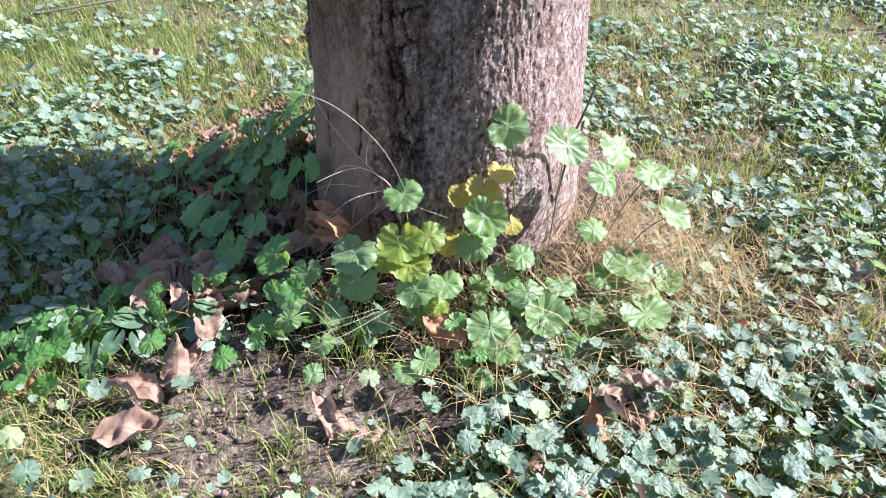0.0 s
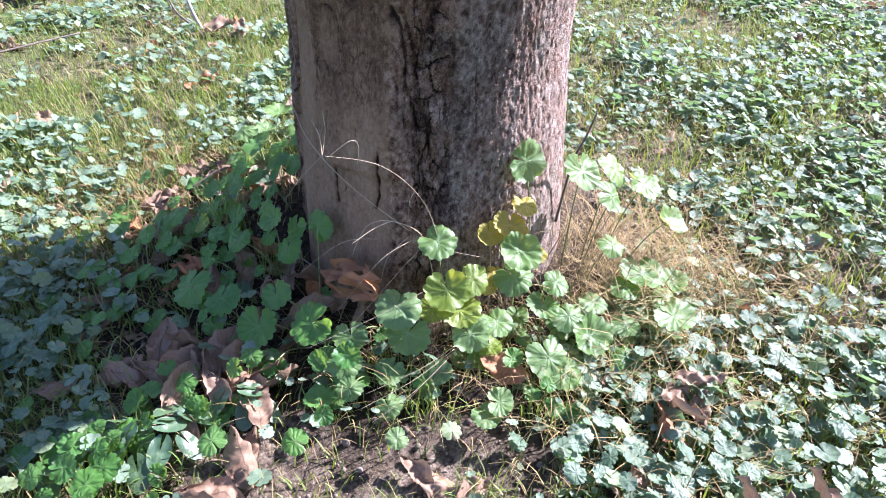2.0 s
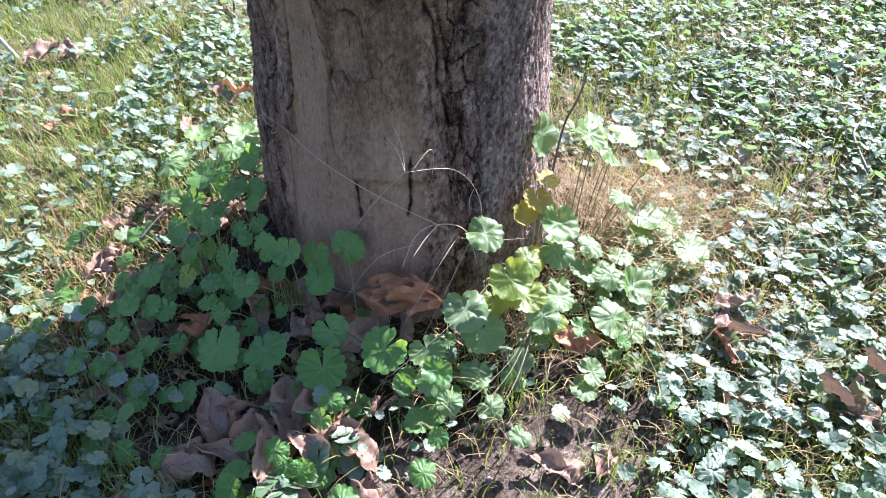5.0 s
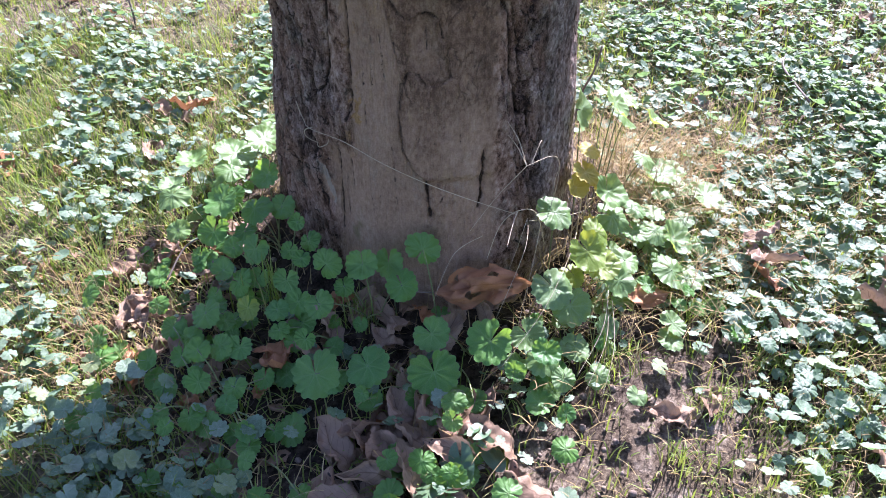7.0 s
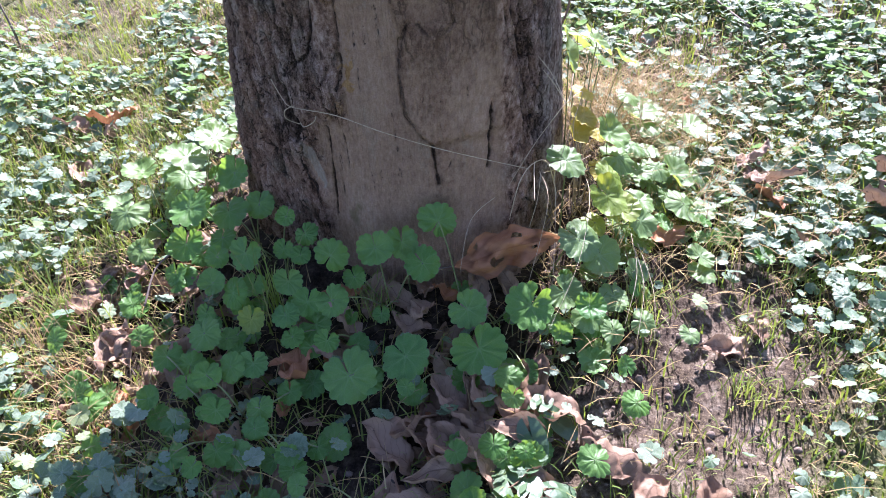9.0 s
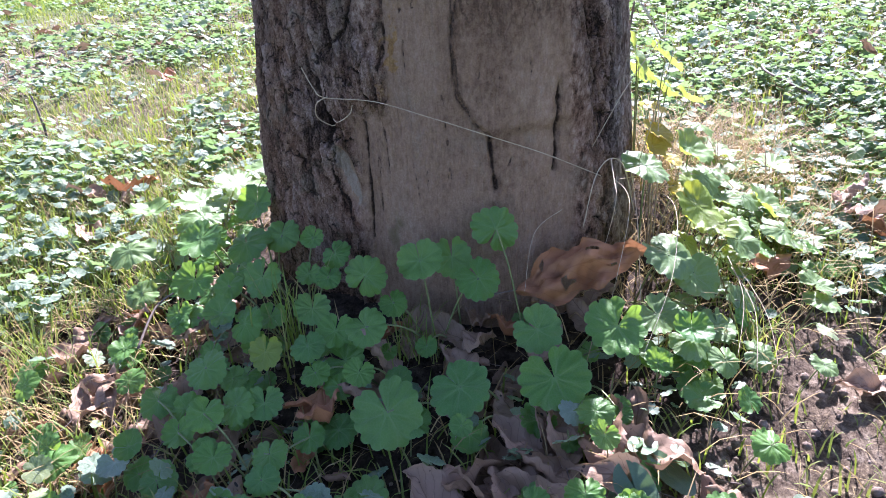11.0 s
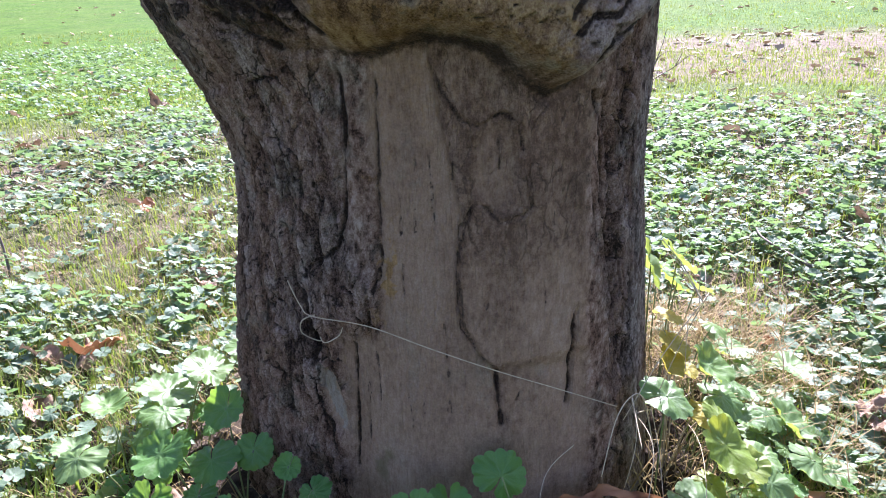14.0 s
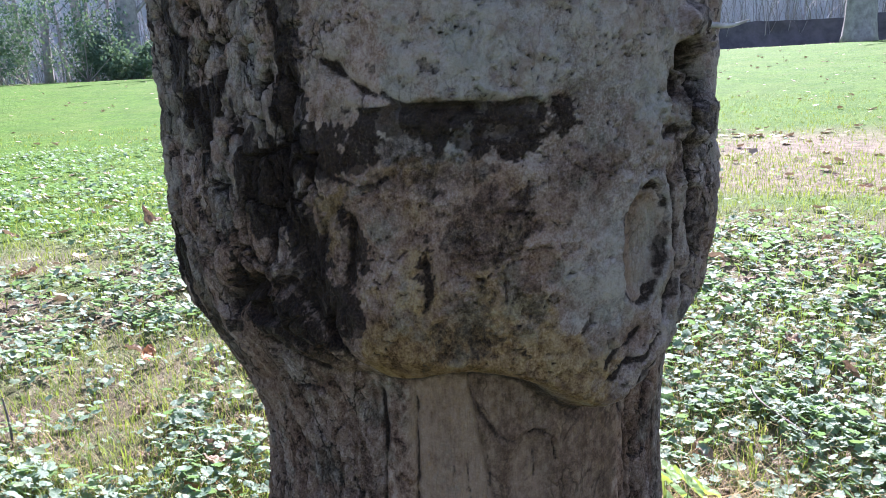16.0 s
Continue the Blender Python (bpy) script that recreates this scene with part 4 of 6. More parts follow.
# ---- leaves ----
def leaf_pattern(segments, rings, lobes, scallop, fold, cup, gap=24.0, long=1.0):
    """A round, scalloped leaf of radius 1 with a notch at its stalk: points, faces and polar UVs. The notch points along -y."""
    phi = np.radians(np.linspace(-180 + gap, 180 - gap, segments + 1))
    edge = (0.90 + 0.10 * np.cos(phi * 0.5) * long) * (1 - scallop * (1 - np.abs(np.cos(phi * lobes * 180 / (360 - 2 * gap)))) ** 1.6)
    edge = edge * (1 + 0.10 * (1 - np.cos(phi)) * 0.5)
    pts, uv = [(0.0, 0.0, 0.0)], [(0.5, 0.0)]
    for k in range(1, rings + 1):
        rho = k / rings
        for p, e in zip(phi, edge):
            h = cup * rho ** 2 + fold * rho * math.cos(p * lobes * 360 / (360 - 2 * gap)) * 0.5
            pts.append((math.sin(p) * e * rho, math.cos(p) * e * rho * long, h))
            uv.append((p / (2 * math.pi) * 360 / (360 - 2 * gap) + 0.5, rho))
    n = segments + 1
    faces = [(0, 1 + j + 1, 1 + j) for j in range(segments)]
    for k in range(1, rings):
        a, b = 1 + (k - 1) * n, 1 + k * n
        faces += [(a + j, a + j + 1, b + j + 1, b + j) for j in range(segments)]
    return np.array(pts), faces, np.array(uv)


def set_uv(me, uv):
    """UVs by vertex."""
    layer = me.uv_layers.new(name="UVMap")
    index = np.empty(len(me.loops), np.int32)
    me.loops.foreach_get("vertex_index", index)
    layer.data.foreach_set("uv", np.asarray(uv, np.float32)[index].ravel())


def scatter(name, patterns, places, sizes, normals, spins, mat):
    """One mesh of many leaves: each takes a pattern, a place, a size, a normal and a spin."""
    verts, faces, uvs, start = [], [], [], 0
    kind = RNG.integers(0, len(patterns), len(places))
    for k, (pts, fs, uv) in enumerate(patterns):
        pick = np.where(kind == k)[0]
        if not len(pick):
            continue
        n = normals[pick] / np.linalg.norm(normals[pick], axis=1)[:, None]
        a = np.cross(n, np.stack([np.cos(spins[pick]), np.sin(spins[pick]), 0 * spins[pick]], -1))
        a = a / np.linalg.norm(a, axis=1)[:, None]
        b = np.cross(n, a)
        p = pts[None] * sizes[pick][:, None, None]
        w = places[pick][:, None] + p[..., :1] * a[:, None] + p[..., 1:2] * b[:, None] + p[..., 2:] * n[:, None]
        count = len(pts)
        verts.append(w.reshape(-1, 3))
        uvs.append(np.tile(uv, (len(pick), 1)))
        tri = [f for f in fs if len(f) == 3]
        quad = [f for f in fs if len(f) == 4]
        for group in (tri, quad):
            if group:
                idx = np.array(group)[None] + (start + np.arange(len(pick)) * count)[:, None, None]
                faces += idx.reshape(-1, len(group[0])).tolist()
        start += count * len(pick)
    me = bpy.data.meshes.new(name)
    me.from_pydata(np.vstack(verts), [], faces)
    set_uv(me, np.vstack(uvs))
    me.shade_smooth()
    me.materials.append(mat)
    return new(name, me)


def carpet_density(x, y):
    r, az = np.hypot(x, y), np.degrees(np.arctan2(y, x))
    d = 0.52 + 0.45 * layers(x * 2.4, y * 2.4, x * 0, 2, 240) + 0.55 * layers(x * 11, y * 11, x * 0, 2, 241)
    d = d - 0.06 * np.exp(-(((az - 100) / 50) ** 2)) * (r > 0.3)
    d = d + 0.12 * np.exp(-(((az + 25) / 50) ** 2)) * (r > 0.6)
    d = d * (1 - 0.92 * bare(x, y)) * step(0.24, 0.34, r)
    d = d * (1 - 0.75 * np.exp(-(((x - 0.25) / 0.11) ** 2 + ((y + 0.22) / 0.10) ** 2)))
    d = d * (1 - 0.75 * np.exp(-(((x + 0.42) / 0.12) ** 2 + ((y - 0.16) / 0.17) ** 2)))
    d = d * (1 - step(2.0, 2.9, r) * (1 - step(30, 55, az)))
    camp = step(-0.1, 0.05, x) + step(-0.36, -0.28, y)
    d = d * (0.25 + 0.75 * np.clip(camp, 0, 1))
    ring = (1 - step(0.40, 0.50, r)) * (np.cos(np.radians(az + 155)) > 0.3)
    d = d * (1 - 0.8 * ring)
    return np.clip(d, 0.02, 1) * (1 - 0.7 * step(1.8, 3.6, r))


def seen_side(x, y):
    """Plants stand thinner on the side that lies behind the walk."""
    return 0.4 + 0.6 * step(-2.8, -1.9, x) * step(-1.5, -0.72, y)


def spread(count, near, far, density, power=1.0):
    """Places on the ground between two radii, denser where density says."""
    out = []
    while sum(map(len, out)) < count:
        r = near + (far - near) * RNG.random(count * 3) ** power
        a = RNG.random(count * 3) * 2 * math.pi
        x, y = r * np.cos(a), r * np.sin(a)
        keep = RNG.random(count * 3) < density(x, y) * seen_side(x, y)
        out.append(np.stack([x[keep], y[keep]], -1))
    return np.vstack(out)[:count]


def upright(n, tilt, sunward=0.24):
    v = RNG.normal(0, tilt, (n, 3))
    v[:, 2] = 1
    v[:, 0] += sunward
    return v


def carpet(name, count, near, far, lo, hi, power, fine=True):
    p = spread(count, near, far, carpet_density, power)
    z = terrain(p[:, 0], p[:, 1]) + 0.006 + 0.026 * RNG.random(count) ** 1.2
    s = lo + (hi - lo) * RNG.random(count) ** 1.6
    z = z + 0.9 * s
    pats = [leaf_pattern(36 if fine else 15, 2 if fine else 1, n if fine else 5, 0.17 if fine else 0.22, 0.03, c, g, w) for n, c, g, w in ((9, 0.12, 7, 1.0), (9, -0.14, 12, 0.92), (7, 0.24, 9, 1.05), (9, 0.02, 4, 0.85), (7, -0.24, 10, 0.95))]
    for k, (pts, _, _) in enumerate(pats):
        pts[:, 2] += 0.09 * smooth_noise(pts[:, 0] * 1.9 + 5 * k, pts[:, 1] * 1.9, pts[:, 0] * 0, 360 + k) + 0.07 * smooth_noise(pts[:, 0] * 5, pts[:, 1] * 5 + 3 * k, pts[:, 0] * 0, 370 + k)
    ob = scatter(name, pats, np.c_[p, z], s, upright(count, 0.40), RNG.random(count) * 6.283, ivy_mat)
    return tagged(ob, "low carpet of small scalloped ground ivy leaves", "ground cover", kind="stuff")


carpet("ground_ivy", 11000, 0.24, 0.85, 0.0034, 0.0118, 0.8)
carpet("ground_ivy", 18000, 0.75, 1.6, 0.0042, 0.0128, 0.8, False)
carpet("ground_ivy", 25000, 1.4, 3.8, 0.006, 0.0155, 0.75, False)
carpet("ground_ivy", 14000, 3.4, 7.0, 0.010, 0.018, 0.9, False)


def blades(name, places, length, width, lean, mat, label, category):
    """One mesh of narrow bent blades."""
    n = len(places)
    a = RNG.random(n) * 6.283
    d = np.stack([np.cos(a), np.sin(a)], -1)
    side = np.stack([-d[:, 1], d[:, 0]], -1)
    L, W, lean = length[:, None], width[:, None], lean[:, None]
    verts = []
    for f, w, out, up in ((0, 1.0, 0.0, 0.0), (0.5, 0.85, 0.35, 0.62), (0.85, 0.5, 0.75, 0.9), (1.0, 0.06, 1.0, 0.95)):
        base = places[:, :2] + d * L * lean * out
        h = places[:, 2:] + L * up * np.sqrt(np.clip(1 - lean ** 2 * 0.8, 0.02, 1))
        for s in (-0.5, 0.5):
            verts.append(np.concatenate([base + side * W * w * s, h], 1))
    v = np.stack(verts, 1)
    idx = np.arange(n)[:, None, None] * 8
    quad = np.array([[0, 1, 3, 2], [2, 3, 5, 4], [4, 5, 7, 6]])[None] + idx
    me = bpy.data.meshes.new(name)
    me.from_pydata(v.reshape(-1, 3), [], quad.reshape(-1, 4).tolist())
    set_uv(me, np.tile(np.array([[0.2, 0], [0.3, 0], [0.2, 0.5], [0.3, 0.5], [0.2, 0.8], [0.3, 0.8], [0.2, 1], [0.3, 1]]), (n, 1)))
    me.shade_smooth()
    me.materials.append(mat)
    return tagged(new(name, me), label, category, kind="stuff")


def grass_density(x, y):
    r = np.hypot(x, y)
    d = 0.40 + 0.9 * step(-0.2, 0.5, layers(x * 2.0, y * 2.0, x * 0, 3, 260)) + 0.5 * step(1.8, 3.2, r)
    d = d + 0.6 * np.exp(-(((x + 0.45) / 0.2) ** 2 + ((y + 0.48) / 0.15) ** 2)) + 0.5 * np.exp(-(((x + 0.75) / 0.3) ** 2 + ((y - 0.35) / 0.35) ** 2))
    shade = (1 - step(0.42, 0.52, r)) * (np.cos(np.arctan2(y, x) + radians(155)) > 0.3)
    d = d * (1 - 0.55 * bare(x, y)) * (1 - 0.75 * shade)
    return np.clip(d, 0, 1) * step(0.24, 0.36, r)


def grass(count, near, far, lo, hi, power, wide=0.0016):
    p = spread(count, near, far, grass_density, power)
    n = len(p)
    short = 1 - 0.6 * np.exp(-(((p[:, 0] + 0.28) / 0.35) ** 2 + ((p[:, 1] + 0.47) / 0.16) ** 2))
    blades("grass", np.c_[p, terrain(p[:, 0], p[:, 1]) - 0.002], (lo + (hi - lo) * RNG.random(n)) * short, wide * (0.6 + 0.8 * RNG.random(n)), 0.2 + 0.78 * RNG.random(n), grass_mat, "short green grass blades with dry tips", "grass")


grass(80000, 0.25, 1.5, 0.018, 0.048, 0.75, 0.0017)
grass(70000, 1.3, 4.5, 0.02, 0.045, 0.75, 0.0028)
grass(50000, 3.0, 9.0, 0.015, 0.035, 0.9, 0.005)


def litter(count, near, far):
    """Dry leaf scraps strewn over the lawn."""
    p = spread(count, near, far, lambda x, y: 0.3 + 0.7 * step(-0.2, 0.5, layers(x * 0.5, y * 0.5, x * 0, 3, 270)), 0.8)
    n = len(p)
    ob = scatter("leaf_litter", [leaf_pattern(9, 1, 4, 0.25, 0.4, 0.35, 20, 1.4), leaf_pattern(8, 1, 3, 0.2, 0.3, -0.4, 20, 1.7)], np.c_[p, terrain(p[:, 0], p[:, 1]) + 0.012], 0.012 + 0.018 * RNG.random(n), upright(n, 0.25), RNG.random(n) * 6.283, scrap_mat)
    return tagged(ob, "dry pale leaf scraps strewn over the lawn", "leaf litter", kind="stuff")


litter(1500, 1.5, 6.0)
litter(1300, 5.0, 24.0)


def straw_places(n, cx, cy, sx, sy):
    p = np.stack([RNG.normal(cx, sx, n), RNG.normal(cy, sy, n)], -1)
    open_soil = bare(p[:, 0], p[:, 1])
    return p[(np.hypot(p[:, 0], p[:, 1]) > 0.2) & (RNG.random(n) > 0.85 * open_soil)]


def straw(n, cx, cy, sx, sy, lo, hi, lift):
    p = straw_places(n, cx, cy, sx, sy)
    n = len(p)
    blades("dry_grass", np.c_[p, terrain(p[:, 0], p[:, 1]) + lift * RNG.random(n)], lo + (hi - lo) * RNG.random(n), 0.0005 + 0.0009 * RNG.random(n), 0.88 + 0.115 * RNG.random(n), straw_mat, "matted straw-coloured dead grass", "dry grass")


straw(800, 0.19, -0.21, 0.06, 0.06, 0.03, 0.10, 0.06)
straw(1300, -0.30, -0.47, 0.16, 0.07, 0.008, 0.028, 0.006)
straw(1100, -0.42, 0.17, 0.09, 0.10, 0.015, 0.05, 0.014)
straw(1000, 0.36, -0.20, 0.09, 0.09, 0.02, 0.06, 0.025)
straw(650, 0.10, -0.34, 0.10, 0.05, 0.02, 0.07, 0.025)
straw(1500, 0.25, -0.50, 0.20, 0.10, 0.012, 0.045, 0.016)
straw(260, -0.05, -0.24, 0.07, 0.03, 0.02, 0.06, 0.03)
straw(9000, 0.25, 0.0, 0.6, 0.6, 0.012, 0.045, 0.026)
straw(3000, -0.15, 0.65, 0.35, 0.35, 0.012, 0.04, 0.014)
straw(5000, 0.7, 1.0, 0.9, 0.9, 0.015, 0.045, 0.018)
straw(1500, 0.2, 0.35, 0.35, 0.2, 0.015, 0.05, 0.022)


# ---- plants at the foot of the tree ----
def part(name, data, mat, parent, label="", at=None):
    """A mesh as one part of a thing, in the thing's own measure or at a pose in the world."""
    if mat and not data.materials:
        data.materials.append(mat)
    ob = new(name, data)
    ob.parent = parent
    if at is not None:
        ob.matrix_basis = Matrix.Translation(-parent.location) @ at
    return tagged(ob, label)


def tube(name, points, radius, sides=5, tip=0.5, smooth=6):
    """A thin round stem along a smooth line through points."""
    p = [Vector(q) for q in points]
    line = []
    for k in range(len(p) - 1):
        a, b, c, d = p[max(k - 1, 0)], p[k], p[k + 1], p[min(k + 2, len(p) - 1)]
        for j in range(smooth):
            t = j / smooth
            line.append(0.5 * ((2 * b) + (c - a) * t + (2 * a - 5 * b + 4 * c - d) * t * t + (3 * b - a - 3 * c + d) * t ** 3))
    line.append(p[-1])
    verts, faces = [], []
    for k, q in enumerate(line):
        d = (line[min(k + 1, len(line) - 1)] - line[max(k - 1, 0)]).normalized()
        u = d.cross(Vector((0.3, 0.2, 1.0))).normalized()
        v = d.cross(u)
        rr = radius * (1 - (1 - tip) * k / (len(line) - 1))
        verts += [q + (u * math.cos(6.2832 * s / sides) + v * math.sin(6.2832 * s / sides)) * rr for s in range(sides)]
    for k in range(len(line) - 1):
        faces += [(k * sides + s, k * sides + (s + 1) % sides, (k + 1) * sides + (s + 1) % sides, (k + 1) * sides + s) for s in range(sides)]
    faces += [tuple(range(sides))[::-1], tuple(range((len(line) - 1) * sides, len(line) * sides))]
    me = bpy.data.meshes.new(name)
    me.from_pydata(verts, [], faces)
    uv = [(0.25, k / (len(line) - 1)) for k in range(len(line)) for _ in range(sides)]
    set_uv(me, uv)
    me.shade_smooth()
    return me


def plain_material(name, dark, light, rough=0.6, scale=90.0):
    m, nt, bsdf, out = material(name)
    nt.links.new(ramp(nt, noise_node(nt, scale, 5, 0.7), (0.3, dark), (0.7, light)), bsdf.inputs["Base Color"])
    bsdf.inputs["Roughness"].default_value = rough
    bump(nt, bsdf, noise_node(nt, scale * 4, 4, 0.7), 0.5, 0.001)
    return m


stalk_mat = plain_material("green_stalk", (0.09, 0.12, 0.035), (0.20, 0.23, 0.075), 0.5)
dry_stalk_mat = plain_material("dry_stalk", (0.28, 0.21, 0.12), (0.50, 0.41, 0.27), 0.6, 200)
twig_mat = plain_material("twig_bark", (0.06, 0.045, 0.035), (0.17, 0.13, 0.10), 0.8)
pale_twig_mat = plain_material("pale_twig", (0.22, 0.19, 0.16), (0.46, 0.42, 0.38), 0.8)

LEAF_RADIUS = 0.021


def broad_leaf(seed):
    """One scalloped kidney leaf of real size, slightly folded along its veins and wavy."""
    pts, faces, uv = leaf_pattern(104, 6, 13 if seed % 2 else 15, 0.10, 0.0, (-0.16, 0.06, 0.16, -0.22)[seed % 4], 2 + 3 * (seed % 3), 0.95)
    phi = np.arctan2(pts[:, 0], pts[:, 1])
    rho = np.hypot(pts[:, 0], pts[:, 1])
    pts[:, :2] *= (1 + rho * (0.006 * np.cos(phi * 7) + 0.07 * smooth_noise(phi * 1.3 + seed, phi * 0, phi * 0, 310) + 0.025 * smooth_noise(phi * 4.1 + seed, phi * 0, phi * 0, 311)))[:, None]
    # rounded lobes beside the notch
    pts[:, :2] *= (1 - 0.22 * rho * step(2.55, 3.12, np.abs(phi)) ** 1.5)[:, None]
    # soft ridges between the veins, and the lobes beside the notch lifted
    pts[:, 2] += 0.005 * rho ** 1.5 * np.cos(phi * 7) + 0.10 * rho * step(2.2, 3.0, np.abs(phi)) * (0.6 if seed % 2 else -0.3)
    x, y = pts[:, 0], pts[:, 1]
    pts[:, 2] += 0.24 * smooth_noise(x * 1.6 + seed, y * 1.6, x * 0, 300 + seed) * np.hypot(x, y) + 0.06 * smooth_noise(x * 5 + seed, y * 6, x * 0, 320 + seed) + 0.02 * smooth_noise(x * 13 + seed, y * 13, x * 0, 330 + seed)
    pts[:, 0] *= 1 + 0.06 * math.sin(seed)
    me = bpy.data.meshes.new("leaf")
    me.from_pydata(pts * LEAF_RADIUS, [], faces)
    set_uv(me, uv)
    me.shade_smooth()
    return me


LEAF_SHAPES = {kind: [broad_leaf(k) for k in range(8)] for kind in ("green", "pale", "lime", "yellow", "ivy")}
for kind, mat in (("green", plant_mat), ("pale", sunlit_mat), ("lime", lime_mat), ("yellow", yellow_mat), ("ivy", ivy_leaf_mat)):
    for me in LEAF_SHAPES[kind]:
        me.materials.append(mat)
leaf_count = 0


def leaf_pose(x, y, z, radius, tilt, tip):
    """A leaf that leans outwards from the trunk by tilt degrees; its tip turned by tip degrees from the way outwards."""
    out = math.degrees(math.atan2(y, x)) % 360
    if 85 < out < 200 and tilt > 0:
        out += 0.62 * (212 - out)  # leaves beside the bark turn to the open side
        tilt = max(tilt, 24)
    m = Matrix.Translation((x, y, z)) @ Matrix.Rotation(radians(out), 4, "Z") @ Matrix.Rotation(radians(tilt), 4, "Y") @ Matrix.Rotation(radians(tip - 90), 4, "Z")
    return m @ Matrix.Scale(radius / LEAF_RADIUS, 4)


def plant(base, leaves, label, kind="green", low=False):
    """A plant of broad leaves on thin stalks; leaves: x, y, z, radius, tilt and turn of the tip."""
    global leaf_count
    bx, by = base
    bz = float(terrain(bx, by))
    root = tagged(new("leafy_plant"), label, "plant", "broad-leaved plants round the trunk")
    root.location = (bx, by, bz)
    for x, y, z, radius, tilt, tip in leaves:
        leaf_count += 1
        if bx > -0.06 and by < -0.19:
            tilt = tilt * 0.6
        m = leaf_pose(x, y, z, radius, tilt + 9 * math.sin(leaf_count * 2.3), tip + 25 * math.sin(leaf_count * 1.7))
        shape = LEAF_SHAPES[kind][leaf_count % 8]
        part("leaf", shape, None, root, at=m)
        end = Vector((x - bx, y - by, z - bz))
        foot = Vector((0.012 * math.sin(leaf_count * 3.1), 0.012 * math.cos(leaf_count * 2.2), 0.0))
        if end.length > 0.10:
            foot = Vector((end.x * 0.55, end.y * 0.55, float(terrain(bx + end.x * 0.55, by + end.y * 0.55)) - bz))
        if low:
            foot = Vector((end.x * 0.8, end.y * 0.8, float(terrain(bx + end.x * 0.8, by + end.y * 0.8)) - bz))
        mid = foot.lerp(end, 0.55) + Vector((0, 0, 0.004 if low else 0.008 + 0.06 * (end - foot).length))
        part("stalk", tube("stalk", [foot, mid, end], 0.0006 if low else 0.0009, 5, 0.75), stalk_mat if kind != "yellow" else dry_stalk_mat, root)
    return root


plant((0.11, -0.17), [(0.053, -0.186, 0.220, 0.024, 62, 40), (0.115, -0.200, 0.206, 0.025, 58, -10), (0.185, -0.157, 0.178, 0.025, 40, 0), (0.165, -0.195, 0.165, 0.022, 45, 20), (0.225, -0.165, 0.155, 0.024, 30, 0), (0.245, -0.205, 0.125, 0.022, 30, -30), (0.15, -0.235, 0.125, 0.017, 35, 10)], "tall plant of round pale green leaves against the sunny bark", "pale")
plant((-0.03, -0.205), [(-0.058, -0.223, 0.156, 0.0225, 55, 30)], "single round leaf with a reddened rim on a long stalk", "pale")
plant((-0.04, -0.23), [(-0.060, -0.268, 0.124, 0.024, 55, 0), (-0.050, -0.280, 0.104, 0.023, 50, 20), (-0.030, -0.262, 0.128, 0.019, 55, 50), (-0.075, -0.262, 0.098, 0.016, 40, -30), (-0.02, -0.30, 0.065, 0.015, 30, 0)], "bright lime-green young leaves in the sun", "lime")
plant((0.03, -0.225), [(0.030, -0.244, 0.142, 0.024, 58, 0), (0.020, -0.258, 0.120, 0.022, 50, 15), (-0.011, -0.293, 0.091, 0.019, 48, 0), (-0.043, -0.302, 0.088, 0.020, 52, 60), (0.05, -0.275, 0.085, 0.018, 40, -20), (0.07, -0.262, 0.105, 0.017, 40, 30), (0.034, -0.335, 0.066, 0.025, 42, -15), (0.047, -0.349, 0.052, 0.021, 35, 0), (0.094, -0.312, 0.064, 0.025, 48, 30), (0.075, -0.292, 0.080, 0.02, 35, -30), (0.115, -0.272, 0.075, 0.018, 35, 0)], "clump of scalloped pale green leaves on bent stalks", "pale")
plant((0.16, -0.23), [(0.191, -0.247, 0.083, 0.028, 15, -20), (0.200, -0.309, 0.066, 0.027, 18, 10), (0.165, -0.258, 0.078, 0.021, 25, 0), (0.215, -0.275, 0.062, 0.021, 22, 40), (0.145, -0.30, 0.058, 0.018, 25, 0), (0.24, -0.245, 0.06, 0.02, 20, 0), (0.13, -0.335, 0.045, 0.018, 20, 10)], "leaves coloured paler for strong sun over matted straw", "pale")
plant((-0.09, -0.225), [(-0.110, -0.256, 0.101, 0.0255, 42, 20), (-0.104, -0.276, 0.081, 0.024, 38, -20), (-0.162, -0.259, 0.075, 0.018, 35, 0), (-0.175, -0.288, 0.068, 0.0185, 38, 25), (-0.175, -0.313, 0.055, 0.014, 30, 0), (-0.13, -0.30, 0.055, 0.017, 30, -30), (-0.08, -0.31, 0.05, 0.015, 30, 0), (-0.14, -0.335, 0.042, 0.014, 25, 40), (-0.19, -0.265, 0.06, 0.013, 25, -30)], "double grey-green leaves at the foot of the trunk", "pale")
plant((-0.19, -0.19), [(-0.231, -0.187, 0.089, 0.0188, 42, 30), (-0.255, -0.208, 0.067, 0.0248, 42, -5), (-0.29, -0.15, 0.069, 0.0225, 40, 60), (-0.326, -0.11, 0.063, 0.0267, 38, 40), (-0.2, -0.238, 0.084, 0.0252, 40, -70), (-0.171, -0.287, 0.075, 0.0157, 35, -40), (-0.174, -0.132, 0.137, 0.0189, 55, 170), (-0.305, -0.162, 0.042, 0.0143, 30, 0), (-0.19, -0.262, 0.055, 0.0105, 30, 0), (-0.25, -0.255, 0.045, 0.0081, 25, 0), (-0.285, -0.228, 0.04, 0.0079, 25, 0)], "broad dark green kidney leaves in the trunk's shade")
